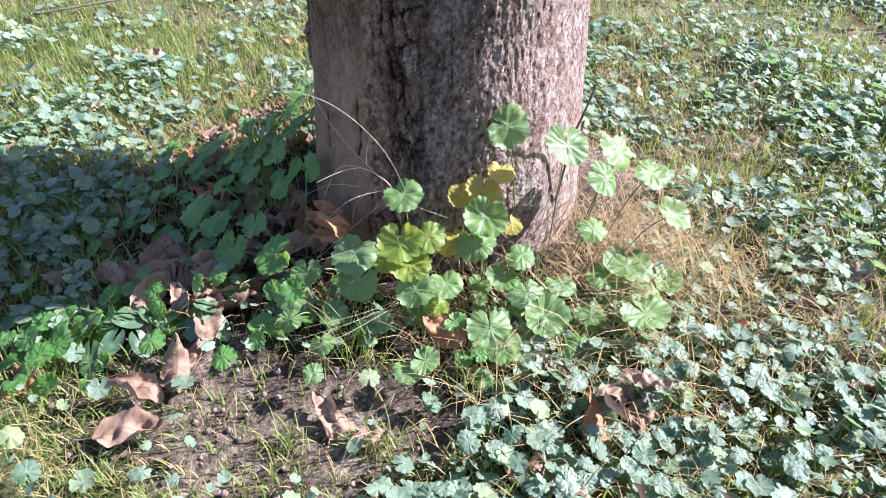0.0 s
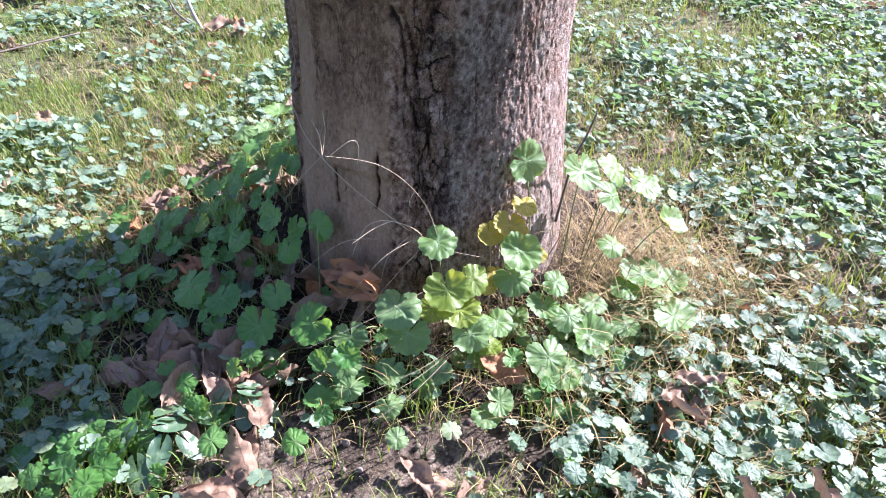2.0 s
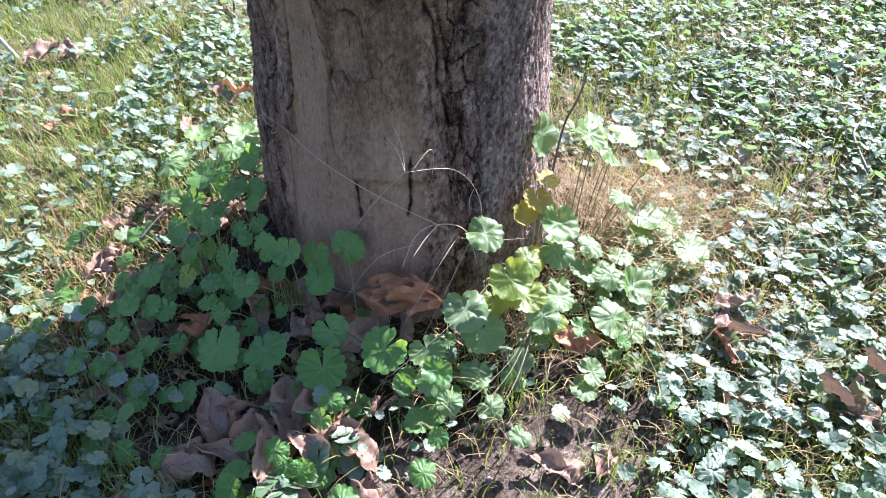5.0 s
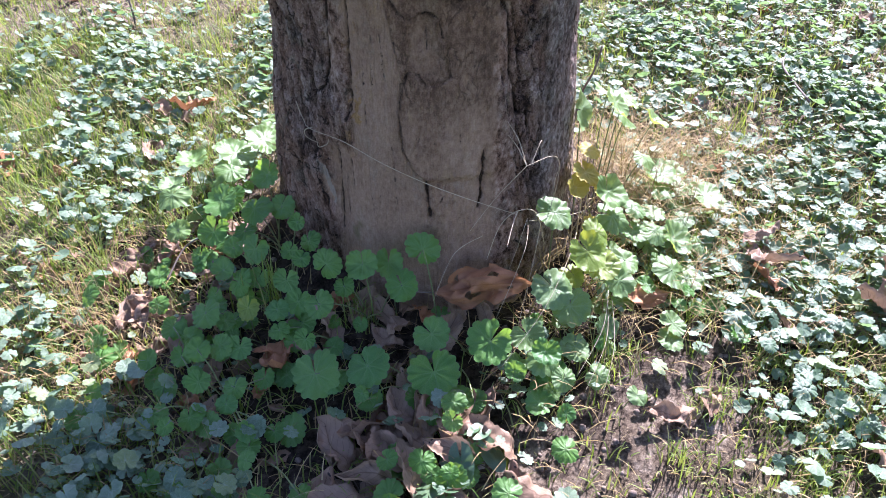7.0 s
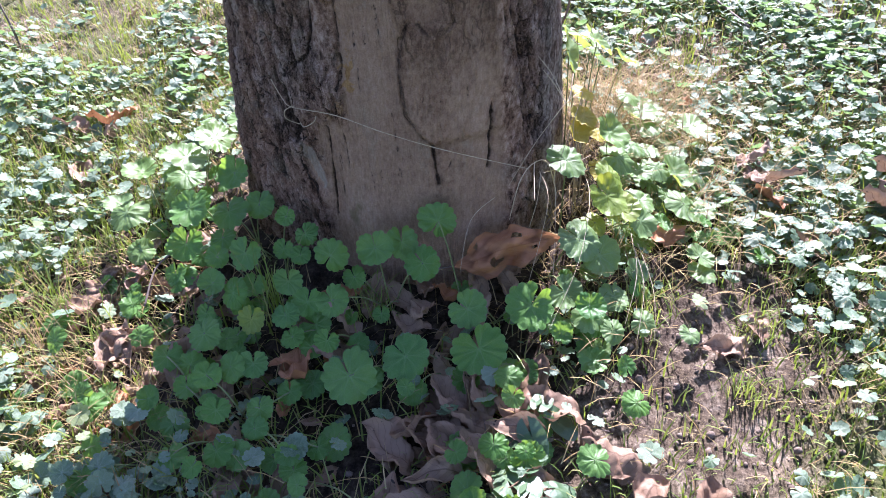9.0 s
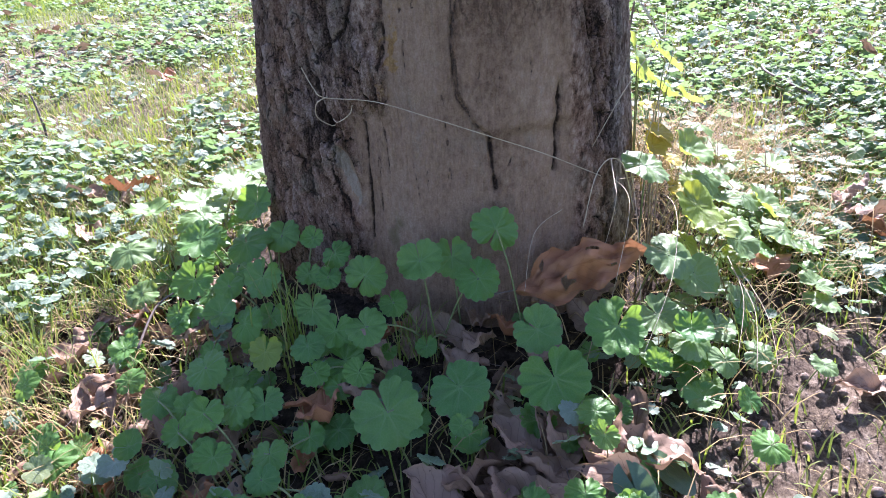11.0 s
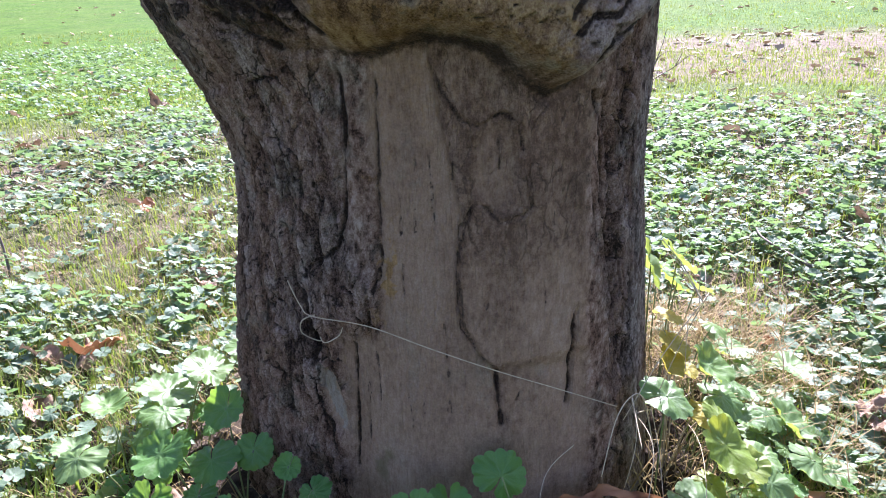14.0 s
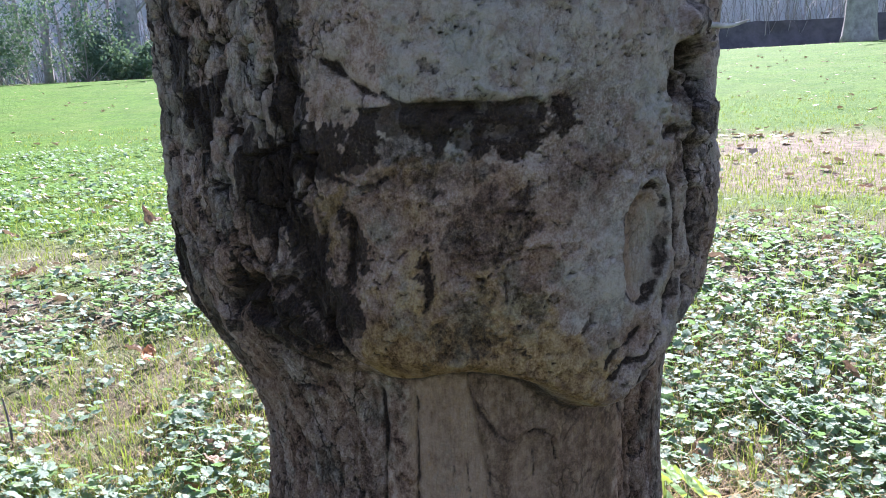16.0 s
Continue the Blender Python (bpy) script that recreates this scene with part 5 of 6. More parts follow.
plant((-0.2, -0.09), [(-0.21, -0.131, 0.111, 0.0184, 48, 20), (-0.196, -0.101, 0.118, 0.0181, 50, -20), (-0.221, -0.086, 0.125, 0.0185, 48, 30), (-0.229, -0.037, 0.107, 0.0176, 45, 160), (-0.264, -0.056, 0.083, 0.017, 42, 20), (-0.271, -0.031, 0.078, 0.016, 40, -20), (-0.302, -0.072, 0.07, 0.0116, 35, 0), (-0.303, -0.03, 0.059, 0.0118, 32, 40), (-0.228, -0.06, 0.085, 0.0126, 42, 0), (-0.245, -0.098, 0.062, 0.0096, 35, 0)], "dark green round leaves pressed to the bare wood")
plant((-0.22, 0.04), [(-0.205, 0.031, 0.120, 0.0115, 50, 0), (-0.219, -0.002, 0.116, 0.0125, 50, 30), (-0.237, -0.005, 0.104, 0.011, 45, -30), (-0.232, 0.02, 0.100, 0.0115, 45, 0)], "four small blue-green leaves by the bark")
plant((-0.25, 0.03), [(-0.26, -0.002, 0.086, 0.0151, 42, 20), (-0.291, -0.017, 0.073, 0.0137, 40, 0), (-0.34, 0.046, 0.07, 0.0177, 38, 20), (-0.256, 0.05, 0.104, 0.0187, 44, 0), (-0.29, 0.071, 0.085, 0.0149, 38, 160), (-0.29, 0.046, 0.08, 0.0155, 38, 60), (-0.261, 0.087, 0.092, 0.0135, 40, -20), (-0.27, 0.036, 0.077, 0.0138, 38, 20), (-0.345, -0.014, 0.057, 0.0145, 34, 0), (-0.358, 0.002, 0.06, 0.0141, 34, 60), (-0.316, 0.03, 0.05, 0.0111, 30, 0)], "dense heap of green leaves beside the rough bark")
plant((-0.3, 0.012), [(-0.307, 0.013, 0.071, 0.0153, 40, 10)], "bright green leaf glowing in the shaded heap", "lime")
plant((-0.19, 0.09), [(-0.157, 0.137, 0.119, 0.0216, 44, -20), (-0.2, 0.118, 0.098, 0.0212, 42, 10), (-0.177, 0.092, 0.1, 0.0178, 46, 30), (-0.219, 0.155, 0.106, 0.0237, 34, 0), (-0.243, 0.15, 0.075, 0.0214, 36, -20), (-0.19, 0.175, 0.09, 0.0174, 28, 20), (-0.225, 0.112, 0.082, 0.016, 38, 40), (-0.273, 0.146, 0.058, 0.014, 30, 0)], "tall leaves, half in sun, at the corner of the trunk")
plant((-0.20, 0.22), [(-0.178, 0.266, 0.103, 0.024, -6, 0), (-0.236, 0.240, 0.090, 0.024, 22, 10), (-0.255, 0.215, 0.055, 0.018, 15, -20), (-0.12, 0.25, 0.092, 0.028, -16, 30), (-0.08, 0.235, 0.098, 0.027, -20, -20), (-0.15, 0.225, 0.090, 0.024, -14, 60), (-0.05, 0.265, 0.085, 0.026, -18, 0), (-0.10, 0.295, 0.075, 0.024, -15, 20), (-0.2, 0.30, 0.06, 0.02, -10, 0), (-0.03, 0.225, 0.10, 0.023, -15, 90)], "sunlit clump of bright leaves behind the rough bark", "pale")
plant((-0.39, -0.02), [(-0.377, 0.014, 0.064, 0.0145, 34, 0), (-0.397, 0.001, 0.046, 0.0126, 32, 50), (-0.399, -0.011, 0.05, 0.0136, 32, 0), (-0.398, -0.052, 0.044, 0.0119, 34, 30), (-0.381, -0.046, 0.05, 0.0133, 34, 0), (-0.352, -0.058, 0.045, 0.0127, 32, -20), (-0.407, -0.093, 0.042, 0.0113, 30, 0), (-0.388, -0.111, 0.036, 0.0114, 30, 40), (-0.363, 0.082, 0.045, 0.0162, 30, 0), (-0.385, 0.038, 0.045, 0.0129, 28, 0), (-0.414, -0.102, 0.032, 0.012, 25, 30), (-0.446, -0.15, 0.027, 0.0126, 22, -30), (-0.419, -0.177, 0.026, 0.012, 22, 10), (-0.467, -0.12, 0.025, 0.0135, 22, 70), (-0.487, -0.086, 0.024, 0.0132, 20, 0), (-0.447, 0.009, 0.032, 0.0142, 22, 20), (-0.493, 0.074, 0.024, 0.016, 18, 0), (-0.495, -0.05, 0.026, 0.0121, 18, 50)], "low bluish green leaves among fallen leaves")
plant((0.02, -0.21), [(0.028, -0.213, 0.157, 0.018, 78, 0), (0.040, -0.216, 0.150, 0.014, 70, 60), (-0.008, -0.250, 0.112, 0.015, 62, -30), (0.062, -0.222, 0.118, 0.013, 60, 30), (0.006, -0.214, 0.150, 0.016, 50, 20), (0.000, -0.244, 0.116, 0.014, 42, 0), (0.048, -0.205, 0.176, 0.016, 48, -20)], "withered yellow leaves against the trunk", "yellow")


def low_leaves(base, count, reach, label, kind="green"):
    """A low plant whose small leaves fill the gaps between the taller ones."""
    made = []
    while len(made) < count:
        x, y = base[0] + RNG.normal(0, reach), base[1] + RNG.normal(0, reach)
        if math.hypot(x, y) > 0.225:
            made.append((x, y, float(terrain(x, y)) + 0.014 + 0.030 * RNG.random(), 0.0085 + 0.0085 * RNG.random(), 15 + 25 * RNG.random(), 360 * RNG.random()))
    return plant(base, made, label, kind, True)


for base, count in (((-0.29, 0.06), 6), ((-0.34, 0.00), 5), ((-0.31, -0.09), 5), ((-0.26, -0.06), 5), ((-0.33, 0.13), 6), ((-0.27, 0.19), 8), ((-0.42, 0.06), 6), ((-0.46, -0.06), 6), ((-0.18, 0.20), 8), ((-0.22, -0.23), 5), ((-0.16, -0.31), 7), ((-0.42, 0.16), 9), ((0.0, -0.37), 6), ((-0.24, -0.27), 5), ((-0.37, -0.28), 12), ((-0.44, -0.30), 12), ((-0.50, -0.28), 10), ((-0.41, -0.34), 10), ((-0.33, -0.30), 8)):
    low_leaves(base, count, 0.035, "low plant of small green leaves among fallen leaves")

for base, count in (((-0.03, -0.31), 7), ((0.06, -0.30), 8), ((0.13, -0.28), 7), ((0.19, -0.30), 6), ((-0.12, -0.315), 6), ((0.22, -0.24), 6), ((-0.14, 0.27), 7)):
    low_leaves(base, count, 0.03, "low plant of small pale leaves in matted straw", "pale")

for k, (x, y) in enumerate(((0.08, -0.42), (0.15, -0.47), (0.02, -0.47), (0.24, -0.40), (0.10, -0.54), (0.20, -0.55), (0.30, -0.48), (-0.02, -0.55), (0.26, -0.33), (0.33, -0.38), (-0.50, -0.10), (-0.48, 0.05))):
    made = []
    for j in range(10):
        px, py = x + RNG.normal(0, 0.035), y + RNG.normal(0, 0.035)
        made.append((px, py, float(terrain(px, py)) + 0.016 + 0.024 * RNG.random(), 0.0065 + 0.0075 * RNG.random(), 5 + 28 * RNG.random(), 360 * RNG.random()))
    plant((x, y), made, "creeping plant of pale scalloped leaves in the ivy carpet", "ivy", True)

OBLONG = []
for k in range(4):
    pts, faces, uv = leaf_pattern(30, 4, 3, 0.02, 0.03, (0.12, -0.15, 0.2, -0.05)[k], 12, 1.75)
    pts[:, 2] += 0.16 * smooth_noise(pts[:, 0] * 1.5 + k, pts[:, 1] * 1.5, pts[:, 0] * 0, 340 + k)
    me = bpy.data.meshes.new("leaf")
    me.from_pydata(pts * 0.0115, [], faces)
    set_uv(me, uv)
    me.shade_smooth()
    me.materials.append(rosette_mat)
    OBLONG.append(me)


def rosette(x, y, count, radius, label):
    """A low rosette of smooth oblong leaves."""
    root = tagged(new("leafy_plant"), label, "plant", "low rosettes on the soil")
    z = float(terrain(x, y))
    root.location = (x, y, z)
    for k in range(count):
        a, d = 2.4 * k, radius * math.sqrt((k + 0.6) / count)
        m = Matrix.Translation((d * math.cos(a), d * math.sin(a), 0.014 + 0.022 * (1 - d / radius) + 0.006 * math.sin(k * 5.0))) @ Matrix.Rotation(a, 4, "Z") @ Matrix.Rotation(radians(10 + 25 * d / radius), 4, "Y") @ Matrix.Rotation(radians(-90 + 30 * math.sin(k * 2.0)), 4, "Z") @ Matrix.Scale(0.8 + 0.5 * (k * 0.618 % 1), 4)
        ob = part("leaf", OBLONG[k % 4], None, root)
        ob.matrix_basis = m


for x, y, n, rr in ((-0.365, -0.295, 9, 0.045), (-0.445, -0.275, 8, 0.045), (-0.28, -0.275, 6, 0.03)):
    rosette(x, y, n, rr, "sunlit rosette of smooth oblong green leaves")


def clod_shape(k):
    bm = bmesh.new()
    bmesh.ops.create_icosphere(bm, subdivisions=1, radius=1)
    pts = np.array([tuple(v.co) for v in bm.verts])
    pts = pts * (1 + 0.35 * smooth_noise(pts[:, 0] * 1.7 + k * 9, pts[:, 1] * 1.7, pts[:, 2] * 1.7, 350))[:, None]
    faces = [tuple(v.index for v in f.verts) for f in bm.faces]
    bm.free()
    return pts, faces, np.zeros((len(pts), 2))


pale_clod_mat = plain_material("pale_clod", (0.16, 0.13, 0.10), (0.46, 0.41, 0.35), 0.95, 220)
soil_mat = plain_material("soil_clod", (0.07, 0.05, 0.037), (0.23, 0.175, 0.13), 0.95, 150)
n_clods = 1300
p = spread(n_clods, 0.22, 0.62, lambda x, y: np.clip(bare(x, y) + 0.25, 0, 1), 0.9)
clods = scatter("soil_crumbs", [clod_shape(k) for k in range(4)], np.c_[p, terrain(p[:, 0], p[:, 1]) + 0.002], 0.0010 + 0.0036 * RNG.random(n_clods) ** 3, upright(n_clods, 0.6), RNG.random(n_clods) * 6.28, soil_mat)
tagged(clods, "loose crumbs and clods of dry soil", "soil", kind="stuff")


# ---- fallen leaves ----
def fallen_shape(seed, length, width, curl, lobed=False):
    """A dry leaf: pointed blade with wavy edges, rolled along its length, with a short stalk."""
    ns, nw = 22, 10
    pts, uv = [], []
    for i in range(ns + 1):
        s = i / ns
        w = width * 0.5 * (math.sin(math.pi * min(1, s ** 0.70)) ** 0.9 + 0.02)
        w *= 1 + 0.10 * math.sin(s * 9 + seed * 2.1) + 0.07 * (2 * ((s * 13 + seed * 0.37) % 1) - 1)
        if lobed:
            w *= 1 + 0.22 * math.cos(s * 17 + seed) * (s < 0.7)
        for j in range(nw + 1):
            v = j / nw * 2 - 1
            a = v * curl * (0.5 + 0.8 * s)
            x = (s - 0.5) * length
            y = w * (math.sin(a) / curl if abs(curl) > 0.05 else v)
            z = w * (1 - math.cos(a)) / max(abs(curl), 0.3) * (1 if curl > 0 else -1)
            pts.append((x, y, z + 0.25 * length * (s - 0.4) ** 2 * math.sin(seed * 1.3)))
            uv.append((v, s))
    p = np.array(pts)
    q = np.full(len(p), float(seed))
    p[:, 2] += 0.22 * width * smooth_noise(p[:, 0] / length * 5, p[:, 1] / width * 4, q, 400) + 0.09 * width * smooth_noise(p[:, 0] / length * 12, p[:, 1] / width * 10, q, 410)
    if lobed:
        p[:, 2] += 0.34 * width * smooth_noise(p[:, 0] / length * 7 + 3, p[:, 1] / width * 6, q, 430) + 0.16 * width * smooth_noise(p[:, 0] / length * 19, p[:, 1] / width * 15, q, 431)
    p[:, 1] += 0.10 * width * smooth_noise(p[:, 0] / length * 3, q, q, 420)
    faces = [(i * (nw + 1) + j, (i + 1) * (nw + 1) + j, (i + 1) * (nw + 1) + j + 1, i * (nw + 1) + j + 1) for i in range(ns) for j in range(nw) if not (lobed and (i, j) in ((8, 2), (8, 3), (9, 2), (13, 7), (14, 7), (5, 8), (16, 3), (19, 0), (20, 0), (12, 10)))]
    me = bpy.data.meshes.new("blade")
    me.from_pydata(p, [], faces)
    set_uv(me, uv)
    me.shade_smooth()
    return me


FALLEN = [fallen_shape(k, 0.062, 0.040, c) for k, c in enumerate((0.7, -0.9, 1.5, 1.1, -0.5, 2.1, -1.4, 0.5))]
for me in FALLEN:
    me.materials.append(brown_mat)
RUST = [fallen_shape(11, 0.062, 0.042, -0.5), fallen_shape(12, 0.062, 0.040, 0.6)]
for me in RUST:
    me.materials.append(rust_mat)
stalk_shape = tube("leaf_stalk", [(-0.048, 0.002, 0.004), (-0.04, 0, 0.001), (-0.028, 0, 0)], 0.0007, 4)
stalk_shape.materials.append(twig_mat)


def fallen(x, y, z, size, turn, lean=0.0, roll=0.0, shape=0, rust=False, label="dry curled brown leaf lying among the ground plants"):
    """A fallen leaf of that length at a place, turned, with one end lifted by lean and tipped by roll degrees."""
    ob = tagged(new("fallen_leaf"), label, "fallen leaf", "fallen leaves")
    k = size / 0.062
    h = float(terrain(x, y))
    ob.matrix_basis = Matrix.Translation((x, y, max(z, h + 0.004))) @ Matrix.Rotation(radians(turn), 4, "Z") @ Matrix.Rotation(radians(-lean), 4, "Y") @ Matrix.Rotation(radians(roll), 4, "X") @ Matrix.Scale(k, 4)
    for data in ((RUST[shape % 2] if rust else FALLEN[shape % 8]), stalk_shape):
        o = new("blade" if data is not stalk_shape else "leaf_stalk", data)
        o.parent = ob
    return ob


rust_big = fallen_shape(14, 0.112, 0.050, -0.55, True)
rust_big.materials.append(rust_mat)
hero = tagged(new("fallen_leaf"), "large rust-orange lobed leaf with holes, propped on the trunk", "fallen leaf", "fallen leaves")
lie = Matrix(((0.41, 0.54, -0.77), (-0.86, 0.40, -0.14), (0.31, 0.75, 0.63))).to_quaternion().to_matrix().to_4x4()
hero.matrix_basis = Matrix.Translation((-0.154, -0.194, 0.098)) @ lie
new("blade", rust_big).parent = hero
part("leaf_stalk", tube("leaf_stalk", [(-0.088, 0.004, 0.010), (-0.072, 0.001, 0.004), (-0.052, 0, 0)], 0.0011, 5), twig_mat, hero)
for k, (az, rr, turn, lean) in enumerate(((226, 0.225, 40, 35), (219, 0.235, 120, 20), (212, 0.225, 200, 30), (205, 0.230, 80, 25), (198, 0.225, 10, 35), (190, 0.235, 150, 20), (233, 0.240, 60, 30), (240, 0.230, 300, 25), (222, 0.260, 10, 12), (208, 0.265, 95, 10))):
    fallen(rr * math.cos(radians(az)), rr * math.sin(radians(az)), 0.052, 0.044 + 0.008 * (k % 3), turn, lean, 20 * math.sin(k * 1.7), k, k in (1, 5), "dark brown leaf drifted against the trunk")
fallen(-0.012, -0.327, 0.055, 0.055, 150, 10, -50, 0, True, "red-brown leaf standing among green leaves")
fallen(-0.222, -0.128, 0.062, 0.055, 230, 30, 20, 1)
fallen(-0.323, -0.048, 0.045, 0.060, 200, 15, 15, 1, True, "orange-brown crumpled leaf under green leaves")
fallen(-0.266, -0.061, 0.055, 0.060, 100, 50, 30, 2)
fallen(-0.303, -0.074, 0.042, 0.055, 80, 20, 40, 5)
fallen(-0.297, -0.195, 0.036, 0.062, 60, 10, 10, 0, label="large grey-brown leaf, cupped, on bare soil")
fallen(-0.266, -0.247, 0.036, 0.072, 20, 6, -12, 3, label="large grey-brown leaf, cupped, on bare soil")
fallen(-0.352, -0.162, 0.026, 0.056, 30, 8, 10, 4)
fallen(-0.347, -0.193, 0.030, 0.062, 75, 12, 30, 2, label="pale brown rolled leaf on bare soil")
fallen(-0.335, -0.217, 0.030, 0.062, 95, 10, -25, 0, label="pale brown rolled leaf on bare soil")
fallen(-0.289, -0.349, 0.026, 0.068, 100, 20, 20, 6)
fallen(-0.415, -0.026, 0.026, 0.052, 10, 0, 0, 1)
fallen(-0.354, 0.073, 0.034, 0.066, 20, 12, 10, 0)
fallen(-0.366, 0.158, 0.028, 0.058, 70, 12, 10, 5)
fallen(-0.329, 0.233, 0.028, 0.055, 130, 10, 20, 3)
fallen(-0.128, -0.403, 0.020, 0.045, 120, 15, -15, 2)
fallen(-0.004, 0.520, 0.034, 0.085, 160, 16, 25, 3, True, "rust-brown leaf in sunlit ivy")
fallen(-0.134, 0.454, 0.026, 0.068, 60, 5, 10, 0)
fallen(0.150, -0.536, 0.036, 0.064, 110, 30, 50, 2, label="tan leaf curled upright in the ivy")
fallen(0.175, -0.556, 0.032, 0.060, 60, 20, 30, 6)
fallen(0.056, -0.475, 0.026, 0.055, 160, 6, 8, 4, label="flat tan leaf on the soil")
fallen(0.217, -0.546, 0.034, 0.070, 100, 35, 40, 2, label="brown leaf curled upright in the ivy")
fallen(0.104, -0.506, 0.024, 0.052, 150, 8, 12, 1, label="tan leaf flat in the ivy")
fallen(-0.042, -0.595, 0.022, 0.075, 20, 6, 10, 3, label="long grey-brown leaf on thin grass")
fallen(0.071, -0.464, 0.024, 0.046, 60, 20, 20, 5)
fallen(0.264, 0.569, 0.026, 0.060, 80, 25, 20, 5)
fallen(0.566, 1.041, 0.024, 0.060, 30, 15, 20, 1, True, "orange leaf in pale ivy")
fallen(0.908, -0.412, 0.026, 0.065, 90, 45, 20, 2)
fallen(1.062, -0.312, 0.026, 0.070, 20, 10, 10, 0)
fallen(1.838, 2.375, 0.060, 0.110, 60, 78, 10, 5, label="dark dead leaf standing upright in the lawn")
fallen(-0.282, -0.220, 0.041, 0.056, 30, 14, 20, 0)
fallen(-0.363, -0.165, 0.030, 0.066, 75, 28, 20, 3, label="broad tan leaf leaning in the shade")
fallen(-0.407, -0.190, 0.024, 0.058, 20, 8, 10, 1)
fallen(-0.083, -0.437, 0.020, 0.040, 20, 0, 5, 7)
for k in range(7):
    fallen(0.161 + 0.028 * math.sin(k * 2.4), -0.405 + 0.026 * math.cos(k * 1.9), 0.022 + 0.006 * k, 0.042 + 0.006 * (k % 3), 55 * k, 12 + 9 * (k % 3), 20 * math.sin(k), k, k == 2, "crumpled dark leaf in a small heap")
fallen(0.330, -0.283, 0.030, 0.042, 200, 20, 30, 1, True)
fallen(-0.403, -0.207, 0.025, 0.056, 140, 10, 10, 3)
fallen(-0.472, -0.194, 0.022, 0.056, 190, 0, 0, 4)
fallen(-0.315, -0.032, 0.046, 0.050, 170, 12, 0, 0, True)
fallen(-0.365, 0.161, 0.03, 0.06, 10, 8, 0, 7)
fallen(-0.272, 0.203, 0.042, 0.05, 250, 25, 10, 2)
fallen(-0.25, 0.949, 0.03, 0.09, 20, 10, 0, 0, label="pale tan leaf in the grass")
fallen(-0.20, 0.93, 0.03, 0.08, 80, 10, 10, 1)
fallen(0.516, -0.179, 0.03, 0.055, 30, 10, 10, 3)
fallen(0.564, 0.395, 0.03, 0.07, 0, 10, 0, 5)
fallen(-0.309, -0.431, 0.022, 0.066, 15, 6, 6, 0, label="broad tan leaf flat on thin grass")
fallen(-0.113, -0.422, 0.020, 0.05, 160, 8, -10, 4)
fallen(-0.319, -0.385, 0.024, 0.066, 160, 14, 20, 5)
fallen(-0.335, -0.206, 0.03, 0.07, 210, 12, -10, 3)
fallen(0.067, -0.476, 0.022, 0.05, 150, 12, 14, 2)
fallen(-0.604, 0.284, 0.022, 0.055, 60, 10, 0, 1)
fallen(-0.569, 0.5, 0.025, 0.06, 120, 10, 0, 0)
fallen(-0.286, -0.337, 0.02, 0.06, 60, 10, 20, 6)
fallen(0.140, -0.285, 0.045, 0.036, 100, 20, 20, 1)
fallen(0.104, -0.351, 0.03, 0.04, 40, 10, 20, 2)
fallen(-0.296, 0.246, 0.03, 0.05, 0, 10, 10, 3)
fallen(-0.046, 0.566, 0.03, 0.066, 100, 14, 20, 2)
fallen(-0.018, 0.521, 0.03, 0.066, 40, 10, 0, 6)
fallen(0.237, 0.542, 0.03, 0.05, 130, 20, 20, 1)
fallen(-0.281, 0.201, 0.036, 0.045, 200, 14, 10, 0)
fallen(-0.275, 0.13, 0.046, 0.04, 300, 14, 10, 7)
fallen(-0.348, 0.141, 0.03, 0.05, 90, 18, 10, 5)
for k in range(46):
    r, a = 0.25 + 0.2 * RNG.random(), radians(130 + 95 * RNG.random())
    fallen(r * math.cos(a), r * math.sin(a), 0, 0.035 + 0.025 * RNG.random(), 360 * RNG.random(), 5 + 30 * RNG.random(), 60 * RNG.random() - 30, int(8 * RNG.random()), RNG.random() < 0.1, "dry curled brown leaf in the trunk's shade")
for k in range(26):
    x, y = RNG.normal(-0.40, 0.06), RNG.normal(0.20, 0.09)
    fallen(x, y, 0, 0.04 + 0.03 * RNG.random(), 360 * RNG.random(), 5 + 25 * RNG.random(), 60 * RNG.random() - 30, int(8 * RNG.random()), RNG.random() < 0.12, "sunlit tan leaf on soil and dry grass")
far_leaves = spread(190, 1.2, 3.8, lambda x, y: 0.5 + 0 * x, 0.9)
shapes = []
for me in FALLEN[:4]:
    pts = np.array([tuple(v.co) for v in me.vertices]) / 0.062
    shapes.append((pts, [tuple(f.vertices) for f in me.polygons], np.tile([[0.3, 0.4]], (len(pts), 1))))
strewn = scatter("fallen_leaves", shapes, np.c_[far_leaves, terrain(far_leaves[:, 0], far_leaves[:, 1]) + 0.022], 0.045 + 0.035 * RNG.random(190), upright(190, 0.3), RNG.random(190) * 6.283, strewn_mat)
tagged(strewn, "dry brown leaves strewn through ivy and grass", "fallen leaves", kind="stuff")
for k, (x, y, turn, lean, roll) in enumerate(((-0.315, -0.225, 80, 30, 25), (-0.300, -0.262, 110, 22, -30), (-0.345, -0.245, 60, 25, 35), (-0.270, -0.285, 95, 15, 20), (-0.372, -0.215, 130, 18, -20), (-0.285, -0.215, 45, 28, 15), (-0.330, -0.180, 160, 20, 30), (-0.250, -0.265, 20, 20, -25))):
    fallen(x, y, 0.034, 0.056 + 0.004 * (k % 4), turn, lean, roll, (5, 2, 0, 3)[k % 4], False, "broad curled tan leaf in a drift at the plants' edge")
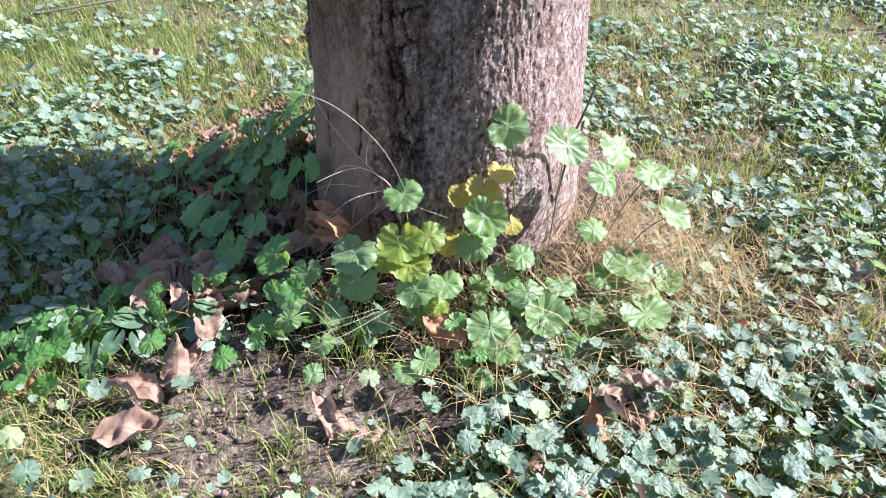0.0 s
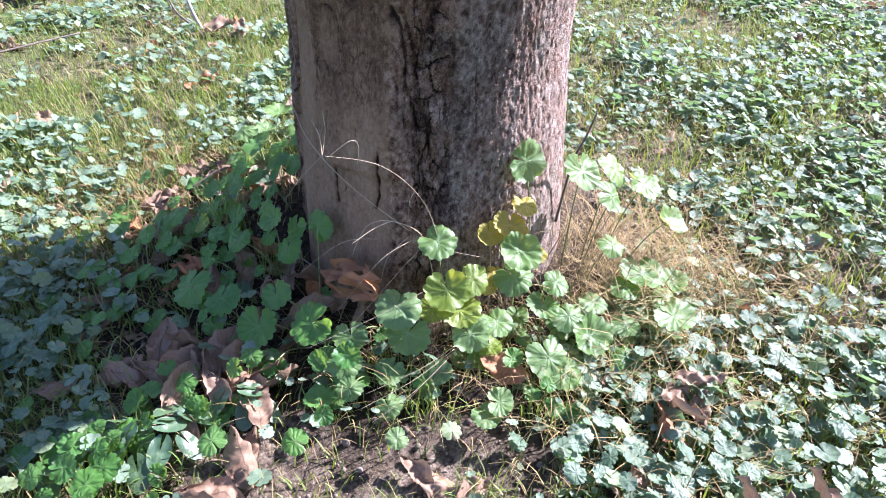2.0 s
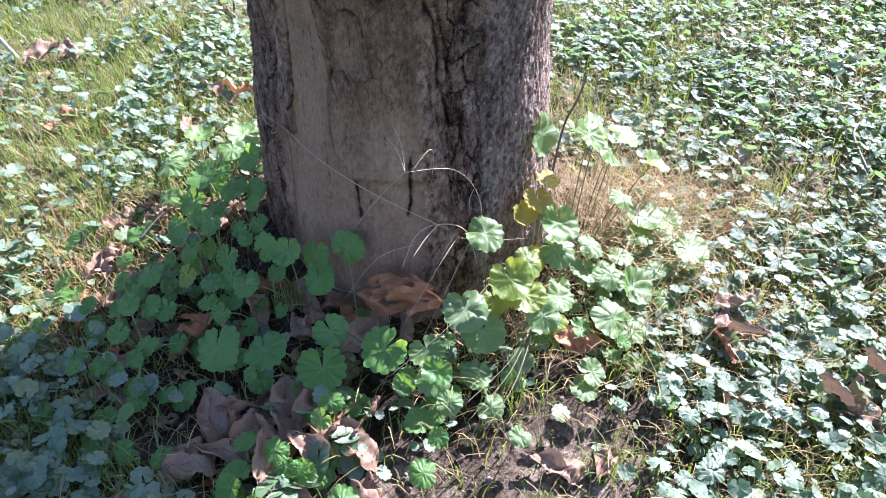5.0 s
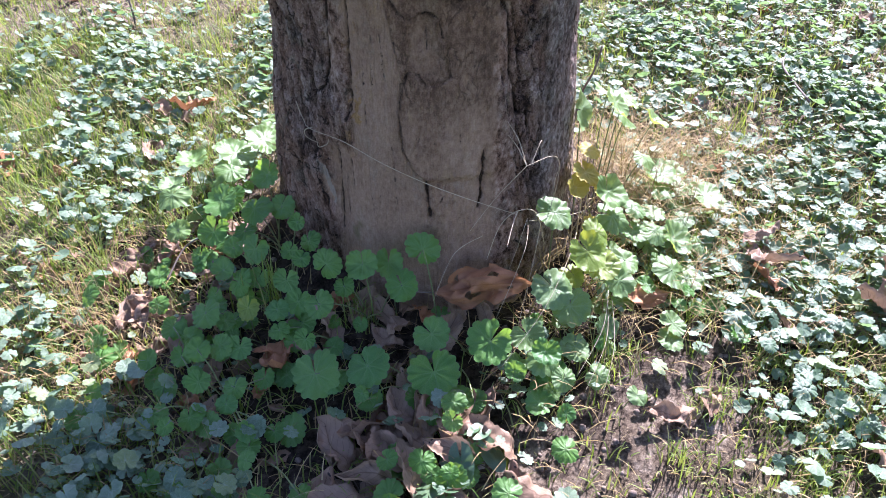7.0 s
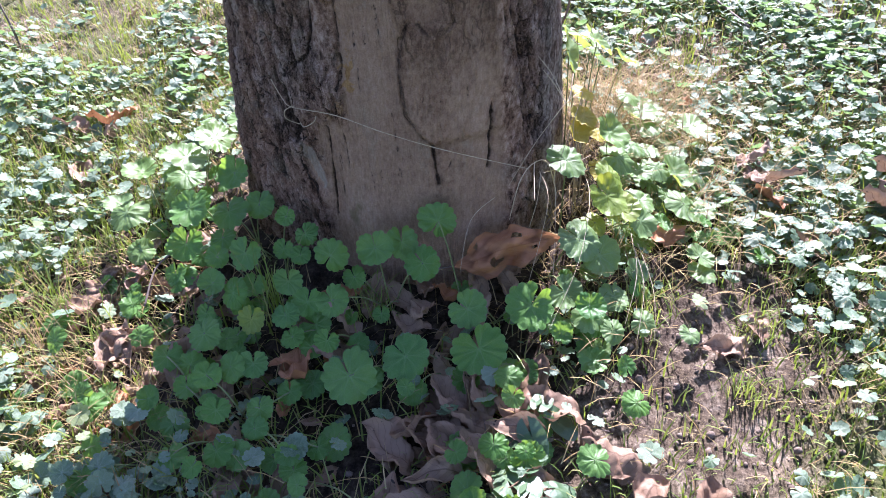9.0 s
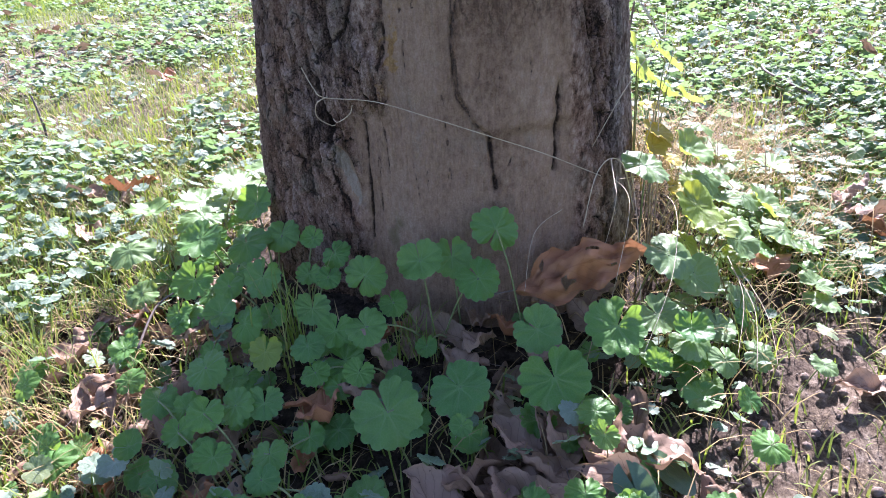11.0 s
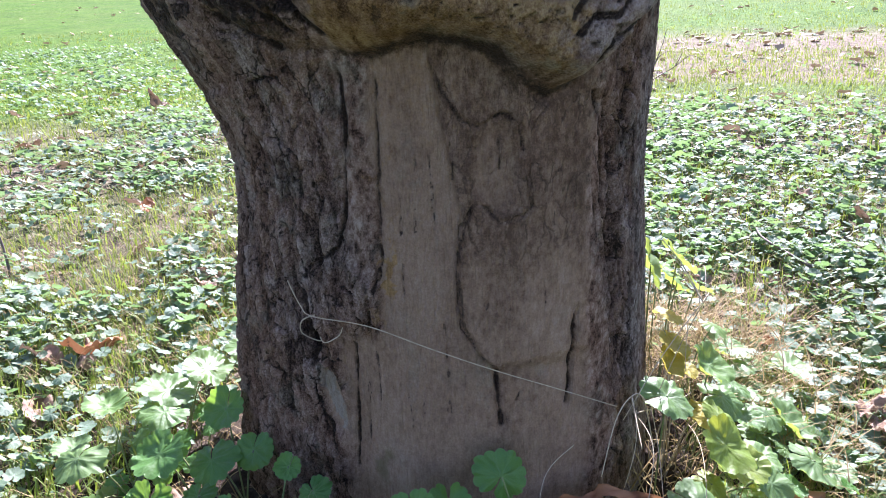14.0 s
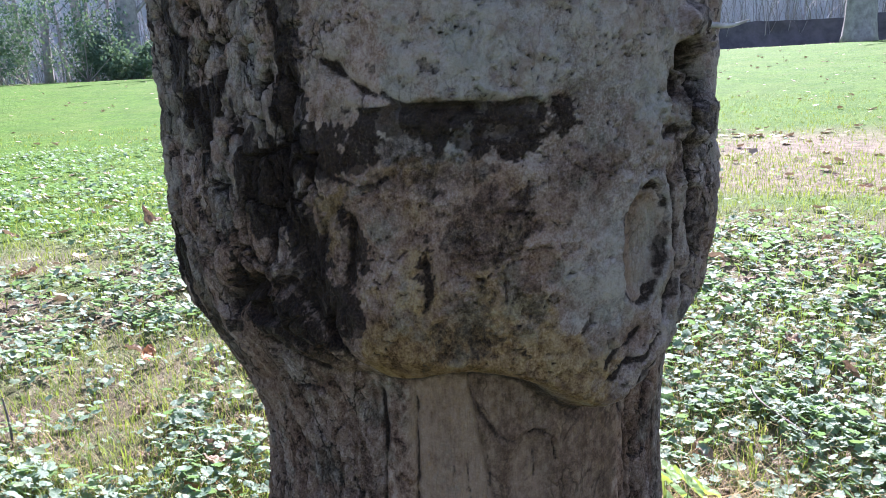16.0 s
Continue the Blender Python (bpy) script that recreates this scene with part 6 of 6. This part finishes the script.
for k in range(16):
    cx, cy = -0.20 + 0.42 * RNG.random() - 0.16, -0.50 - 0.09 * RNG.random() + (0.10 if k % 3 == 0 else 0)
    blades("grass_tuft", np.stack([RNG.normal(cx, 0.010, 45), RNG.normal(cy, 0.010, 45), np.full(45, float(terrain(cx, cy)) - 0.001)], -1), 0.012 + 0.026 * RNG.random(45), np.full(45, 0.0013), 0.2 + 0.75 * RNG.random(45), grass_mat, "small yellow-green grass tuft on dry soil", "grass")
yellow_one = fallen(-0.30, 0.62, 0.03, 0.075, 30, 12, 0, 0, True, "yellow fallen leaf in the ivy")
for k in range(190):
    r, a = 0.42 + 1.2 * RNG.random() ** 1.3, radians(-70 + 290 * RNG.random())
    fallen(r * math.cos(a), r * math.sin(a), 0, 0.035 + 0.035 * RNG.random(), 360 * RNG.random(), 5 + 25 * RNG.random(), 50 * RNG.random() - 25, int(8 * RNG.random()), RNG.random() < 0.15, "dry brown leaf in ivy and grass")


# ---- stems, straws and twigs ----
def on_bark(deg, z, lift):
    r = float(trunk_shape(np.array([[float(deg)]]), np.array([[float(z)]]))[0][0, 0]) + lift
    return (r * math.cos(radians(deg)), r * math.sin(radians(deg)), z)


def stem(name, points, radius, mat, label, category, tip=0.5):
    base = Vector(points[0])
    ob = new(name, tube(name, [Vector(p) - base for p in points], radius, 6, tip, 8))
    ob.location = base
    ob.data.materials.append(mat)
    return tagged(ob, label, category)


stem("straw", [on_bark(a, z, 0.008) for a, z in ((169, 0.262), (173, 0.246), (177, 0.240), (191, 0.238), (205, 0.226), (218, 0.208), (231, 0.186), (247, 0.152))], 0.00042, dry_stalk_mat, "long thin pale straw stretched across the bare wood", "straw", 1.0)
stem("straw", [on_bark(a, z, f) for a, z, f in ((177, 0.240, 0.005), (173.5, 0.234, 0.010), (171, 0.220, 0.012), (172.5, 0.210, 0.010), (175, 0.213, 0.006), (174.5, 0.220, 0.006), (179, 0.219, 0.006), (183, 0.226, 0.005), (184.5, 0.234, 0.004))], 0.00055, dry_stalk_mat, "curled loop of pale straw on the bark", "straw", 0.7)
seed_head = tagged(new("grass_stalk"), "arching seed stalk with thin spread fingers before the trunk", "grass stalk")
seed_head.location = (-0.045, -0.205, 0.12)
for name, pts, rad_ in (("stem", [(-0.045, -0.205, 0.12), (-0.075, -0.232, 0.21), (-0.122, -0.252, 0.270), (-0.178, -0.255, 0.290)], 0.0008), ("spike", [(-0.178, -0.255, 0.290), (-0.196, -0.238, 0.262), (-0.214, -0.222, 0.228)], 0.0007), ("spike", [(-0.178, -0.255, 0.290), (-0.172, -0.242, 0.308), (-0.172, -0.230, 0.322)], 0.0009), ("spike", [(-0.178, -0.255, 0.290), (-0.178, -0.245, 0.305), (-0.183, -0.238, 0.317)], 0.0009), ("spike", [(-0.172, -0.256, 0.289), (-0.152, -0.252, 0.300), (-0.144, -0.249, 0.293), (-0.146, -0.250, 0.274)], 0.0007), ("spike", [(-0.088, -0.238, 0.230), (-0.093, -0.238, 0.220), (-0.094, -0.239, 0.200)], 0.0006)):
    part(name, tube(name, [Vector(p) - seed_head.location for p in pts], rad_ * 0.46, 5, 0.6, 8), dry_stalk_mat, seed_head)
low_head = tagged(new("grass_stalk"), "dry grass stalk bowed low over dark leaves", "grass stalk")
low_head.location = (-0.06, -0.215, 0.11)
for name, pts in (("stem", [(-0.06, -0.215, 0.11), (-0.072, -0.208, 0.157), (-0.105, -0.205, 0.178), (-0.13, -0.20, 0.172), (-0.146, -0.195, 0.135)]), ("spike", [(-0.105, -0.205, 0.178), (-0.125, -0.212, 0.176), (-0.15, -0.222, 0.168)])):
    part(name, tube(name, [Vector(p) - low_head.location for p in pts], 0.0006, 5, 0.6, 8), dry_stalk_mat, low_head)
for pts in ([(-0.085, -0.205, 0.155), (-0.11, -0.21, 0.135), (-0.118, -0.20, 0.085)], [(-0.075, -0.20, 0.148), (-0.12, -0.225, 0.145), (-0.17, -0.225, 0.085)], [(-0.08, -0.205, 0.15), (-0.05, -0.225, 0.145), (-0.01, -0.235, 0.135)], [(-0.06, -0.21, 0.155), (-0.11, -0.23, 0.12), (-0.19, -0.255, 0.05)], [(0.02, -0.215, 0.10), (-0.06, -0.25, 0.12), (-0.14, -0.265, 0.10), (-0.21, -0.26, 0.07)], [(-0.11, -0.165, 0.13), (-0.15, -0.155, 0.125), (-0.20, -0.165, 0.10)], [(-0.06, -0.30, 0.07), (-0.11, -0.325, 0.062), (-0.17, -0.335, 0.045)], [(-0.06, -0.305, 0.072), (-0.11, -0.335, 0.058), (-0.16, -0.35, 0.04)], [(-0.05, -0.295, 0.075), (-0.10, -0.315, 0.066), (-0.16, -0.32, 0.05)]):
    stem("straw", pts, 0.00036, dry_stalk_mat, "bent dry grass stem at the foot of the trunk", "straw", 0.5)
stem("twig", [(0.125, -0.138, 0.10), (0.134, -0.143, 0.185), (0.140, -0.155, 0.225), (0.147, -0.159, 0.256)], 0.0018, twig_mat, "dark thin twig standing against the bark", "twig", 0.6)
stem("twig", [(-0.29, 0.99, 0.01), (-0.31, 1.02, 0.06), (-0.33, 1.08, 0.14)], 0.005, pale_twig_mat, "pale broken twig standing in the grass", "twig", 0.6)
stem("twig", [(-0.30, 0.97, 0.02), (-0.34, 1.0, 0.05), (-0.36, 1.05, 0.08)], 0.003, twig_mat, "dark broken twig standing in the grass", "twig", 0.6)
stem("twig", [(-0.9, 0.72, 0.03), (-0.72, 0.80, 0.045), (-0.55, 0.93, 0.04)], 0.0025, twig_mat, "long grey twig lying on grass", "twig", 0.6)
stem("twig", [(-0.32, 0.15, 0.05), (-0.28, 0.165, 0.065), (-0.25, 0.16, 0.07)], 0.0013, twig_mat, "short dark twig among leaves", "twig", 0.6)
stem("twig", [(0.62, -0.33, 0.03), (0.70, -0.26, 0.04), (0.78, -0.24, 0.035)], 0.0025, twig_mat, "grey twig lying in ivy", "twig", 0.6)
stem("twig", [(0.178, 0.966, 0.0), (0.190, 0.985, 0.045), (0.196, 1.0, 0.085)], 0.0028, twig_mat, "dark twig standing in dry grass", "twig", 0.7)
sprig = tagged(new("dry_sprig"), "thin dry branching sprig standing on the lawn", "sprig")
sprig.location = (3.129, 0.42, float(terrain(3.129, 0.42)) - 0.01)
for pts in ([(0, 0, 0), (0.03, -0.13, 0.082), (0.044, -0.195, 0.131), (0.05, -0.259, 0.108)], [(0.008, -0.02, 0.015), (0.016, -0.038, 0.097), (0.027, -0.064, 0.176), (0.034, -0.08, 0.253)], [(0.016, -0.038, 0.095), (0.024, -0.055, 0.13), (0.03, -0.095, 0.155)], [(0.03, -0.13, 0.082), (0.036, -0.15, 0.12), (0.04, -0.16, 0.15)]):
    part("branch", tube("branch", pts, 0.0026, 5, 0.5, 6), twig_mat, sprig)
CLODS = []
for k in range(4):
    pts, faces, _ = clod_shape(20 + k)
    pts = pts * (1 + 0.12 * smooth_noise(pts[:, 0] * 4 + k, pts[:, 1] * 4, pts[:, 2] * 4, 380))[:, None]
    me = bpy.data.meshes.new("clod")
    me.from_pydata(pts, [], faces)
    me.materials.append(pale_clod_mat)
    CLODS.append(me)
for k, (x, y, size) in enumerate(((-0.284, -0.258, 0.011), (-0.272, -0.263, 0.008), (-0.296, -0.262, 0.007), (-0.290, -0.272, 0.009), (-0.275, -0.278, 0.006), (-0.302, -0.274, 0.006), (-0.285, -0.286, 0.007), (-0.266, -0.271, 0.005), (-0.296, -0.288, 0.005), (-0.260, -0.285, 0.006), (-0.278, -0.248, 0.006))):
    clod = tagged(new("clod", CLODS[k % 4]), "pale crumbling lump of dry soil", "clod", "soil clods by the drift")
    clod.matrix_basis = Matrix.Translation((x, y, float(terrain(x, y)) + 0.6 * size)) @ Matrix.Rotation(k * 1.3, 4, "Z") @ Matrix.Diagonal((size, size * 0.8, size * 0.75, 1))
splinter = part("splinter", tube("splinter", [on_bark(246, 0.640, -0.01), on_bark(249, 0.637, 0.008), on_bark(250, 0.640, 0.022)], 0.0026, 7, 0.1, 5), pale_twig_mat, tree, "pale pointed splinter of bark")
blades("grass_tuft", np.stack([RNG.normal(-0.225, 0.014, 60), RNG.normal(-0.075, 0.014, 60), np.full(60, 0.04)], -1), 0.015 + 0.035 * RNG.random(60), np.full(60, 0.0012), 0.1 + 0.6 * RNG.random(60), grass_mat, "fine green tuft with yellowed heads", "grass")
for k, (x, y) in enumerate(((-0.02, -0.285), (0.05, -0.32), (-0.10, -0.33), (0.12, -0.33), (-0.13, -0.26), (0.10, -0.235), (0.02, -0.37), (-0.36, 0.20), (-0.34, 0.28))):
    blades("grass_tuft", np.stack([RNG.normal(x, 0.014, 50), RNG.normal(y, 0.014, 50), np.full(50, float(terrain(x, y)) - 0.001)], -1), 0.025 + 0.045 * RNG.random(50), np.full(50, 0.0012), 0.2 + 0.7 * RNG.random(50), grass_mat, "thin yellow-green grass tuft between leaves", "grass")
blades("grass_tuft", np.stack([RNG.normal(-0.265, 0.010, 30), RNG.normal(0.02, 0.010, 30), np.full(30, 0.04)], -1), 0.05 + 0.05 * RNG.random(30), np.full(30, 0.0013), 0.1 + 0.4 * RNG.random(30), grass_mat, "fine green tuft among leaves", "grass")


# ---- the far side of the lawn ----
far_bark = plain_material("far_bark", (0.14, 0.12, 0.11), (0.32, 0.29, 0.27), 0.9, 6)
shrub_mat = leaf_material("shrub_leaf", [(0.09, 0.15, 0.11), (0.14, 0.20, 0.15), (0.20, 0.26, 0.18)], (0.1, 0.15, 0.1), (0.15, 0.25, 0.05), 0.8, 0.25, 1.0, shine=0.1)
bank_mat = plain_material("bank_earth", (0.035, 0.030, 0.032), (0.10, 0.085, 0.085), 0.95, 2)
# distance haze is mixed into this pale grey of the woods
haze_wood_mat = plain_material("hazed_far_wood", (0.36, 0.34, 0.32), (0.60, 0.57, 0.54), 0.95, 0.8)


def far_place(az, dist):
    x, y = dist * math.cos(radians(az)), dist * math.sin(radians(az))
    return Vector((x, y, float(terrain(x, y))))


def far_tree(az, dist, width, lean=0.0, height=7.0):
    """A bare trunk with a few limbs at the edge of the wood."""
    root = tagged(new("tree"), "bare grey tree at the edge of the lawn", "tree", "trees beyond the lawn")
    root.location = far_place(az, dist)
    root.location.z -= 0.1
    side = Vector((-math.sin(radians(az)), math.cos(radians(az)), 0))
    line = [Vector((0, 0, 0)), side * lean * 0.25 + Vector((0, 0, height * 0.3)), side * lean * 0.6 + Vector((0, 0, height * 0.65)), side * lean + Vector((0, 0, height))]
    flare = tube("trunk", line, width * 0.5, 10, 0.5, 5)
    for v in flare.vertices:
        if v.co.z < 0.5:
            k = 1 + 0.35 * (0.5 - v.co.z)
            v.co.x, v.co.y = v.co.x * k, v.co.y * k
    part("trunk", flare, far_bark, root)
    for k in range(5):
        h = 0.25 + 0.13 * k
        a = line[0].lerp(line[-1], h)
        out = side * (1 if k % 2 else -1) + Vector((0.2 * math.sin(k * 3.0), 0.2 * math.cos(k * 2.0), 0))
        part("limb", tube("limb", [a, a + out * 0.6 + Vector((0, 0, 0.5)), a + out * 1.5 + Vector((0, 0, 1.3 + 0.2 * k))], width * 0.13, 6, 0.2, 5), far_bark, root)
    return root


def shrub(az, dist, wide, high):
    """A shrub: stems and a loose crown of many small leaves in clumps."""
    root = tagged(new("shrub"), "loose green shrub at the edge of the wood", "shrub", "shrubs beyond the lawn")
    root.location = far_place(az, dist)
    n = 3200
    clump = RNG.normal(0, 1, (14, 3)) * np.array([wide * 0.3, wide * 0.3, high * 0.22]) + np.array([0, 0, high * 0.5])
    p = clump[RNG.integers(0, 14, n)] + RNG.normal(0, 1, (n, 3)) * np.array([wide, wide, high]) * 0.09
    p[:, 2] = np.abs(p[:, 2])
    crown = scatter("crown", [leaf_pattern(5, 1, 3, 0.1, 0.1, 0.1)], p, 0.022 + 0.03 * RNG.random(n), RNG.normal(0, 1, (n, 3)) + np.array([0, 0, 0.6]), RNG.random(n) * 6.28, shrub_mat)
    crown.parent = root
    for k in range(5):
        part("stem", tube("stem", [(0, 0, 0), tuple(clump[k] * 0.5), tuple(clump[k])], 0.02, 5, 0.4, 4), far_bark, root)
    return root


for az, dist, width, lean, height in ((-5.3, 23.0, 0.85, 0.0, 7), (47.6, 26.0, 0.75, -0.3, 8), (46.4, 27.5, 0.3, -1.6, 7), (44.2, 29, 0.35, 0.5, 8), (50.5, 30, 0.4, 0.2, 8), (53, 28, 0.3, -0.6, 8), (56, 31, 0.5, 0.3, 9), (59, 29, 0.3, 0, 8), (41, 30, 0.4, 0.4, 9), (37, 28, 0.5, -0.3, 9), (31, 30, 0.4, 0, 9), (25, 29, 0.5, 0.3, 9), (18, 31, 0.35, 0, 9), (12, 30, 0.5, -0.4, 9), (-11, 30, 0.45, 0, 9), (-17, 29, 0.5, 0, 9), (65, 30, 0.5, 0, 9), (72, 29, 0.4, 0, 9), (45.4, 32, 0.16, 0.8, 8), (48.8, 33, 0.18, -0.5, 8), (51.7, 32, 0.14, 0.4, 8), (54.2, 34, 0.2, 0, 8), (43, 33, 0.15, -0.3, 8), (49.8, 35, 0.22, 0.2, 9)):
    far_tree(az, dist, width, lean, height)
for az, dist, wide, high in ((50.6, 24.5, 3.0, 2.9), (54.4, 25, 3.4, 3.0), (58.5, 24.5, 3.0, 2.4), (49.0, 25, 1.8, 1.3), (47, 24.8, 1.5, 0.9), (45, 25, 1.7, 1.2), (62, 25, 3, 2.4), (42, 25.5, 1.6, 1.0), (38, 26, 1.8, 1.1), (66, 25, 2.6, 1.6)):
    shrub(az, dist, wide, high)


far_points = [far_place(-30 + 110 * RNG.random(), 27 + 9 * RNG.random()) for _ in range(3500)]
blades("thicket", np.array([tuple(p) for p in far_points]), 1.2 + 2.6 * RNG.random(3500), 0.012 + 0.022 * RNG.random(3500), 0.1 + 0.8 * RNG.random(3500), far_bark, "tangle of bare grey stems at the edge of the wood", "thicket")


def ring_wall(name, near, az0, az1, low, high, seed, rough):
    """A bank of earth, or the mass of the wood behind, along an arc."""
    a = np.radians(np.arange(az0, az1, 0.35))
    v = np.linspace(0, 1, 9)
    A, V = np.meshgrid(a, v)
    lump = layers(A * 40, V * 3, A * 0, 3, seed)
    R = near + V * 0.7 + rough * lump
    x, y = R * np.cos(A), R * np.sin(A)
    base = terrain(near * np.cos(A), near * np.sin(A))
    z = base + low + (high - low) * V + 0.5 * rough * V * layers(A * 25, V * 2, A * 0, 3, seed + 3)
    rows, cols = A.shape
    i = np.arange(rows * cols).reshape(rows, cols)
    quads = np.stack([i[:-1, :-1], i[:-1, 1:], i[1:, 1:], i[1:, :-1]], -1).reshape(-1, 4)
    me = bpy.data.meshes.new(name)
    me.from_pydata(np.stack([x, y, z], -1).reshape(-1, 3), [], quads.tolist())
    me.shade_smooth()
    return new(name, me)


bank = tagged(ring_wall("bank", 26.5, -40, 24, -0.4, 0.85, 500, 0.10), "low dark bank of bare earth beyond the lawn", "bank", kind="structure")
bank.data.materials.append(bank_mat)
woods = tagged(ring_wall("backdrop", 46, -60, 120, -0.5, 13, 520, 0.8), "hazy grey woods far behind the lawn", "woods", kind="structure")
woods.data.materials.append(haze_wood_mat)
for k in range(30):
    r, a = 0.25 + 0.22 * RNG.random(), radians(128 + 97 * RNG.random())
    fallen(r * math.cos(a), r * math.sin(a), float(terrain(r * math.cos(a), r * math.sin(a))) + 0.006 + 0.012 * RNG.random(), 0.032 + 0.03 * RNG.random(), 360 * RNG.random(), 5 + 30 * RNG.random(), 60 * RNG.random() - 30, int(8 * RNG.random()), RNG.random() < 0.1, "dark brown leaf in the litter under the plants")
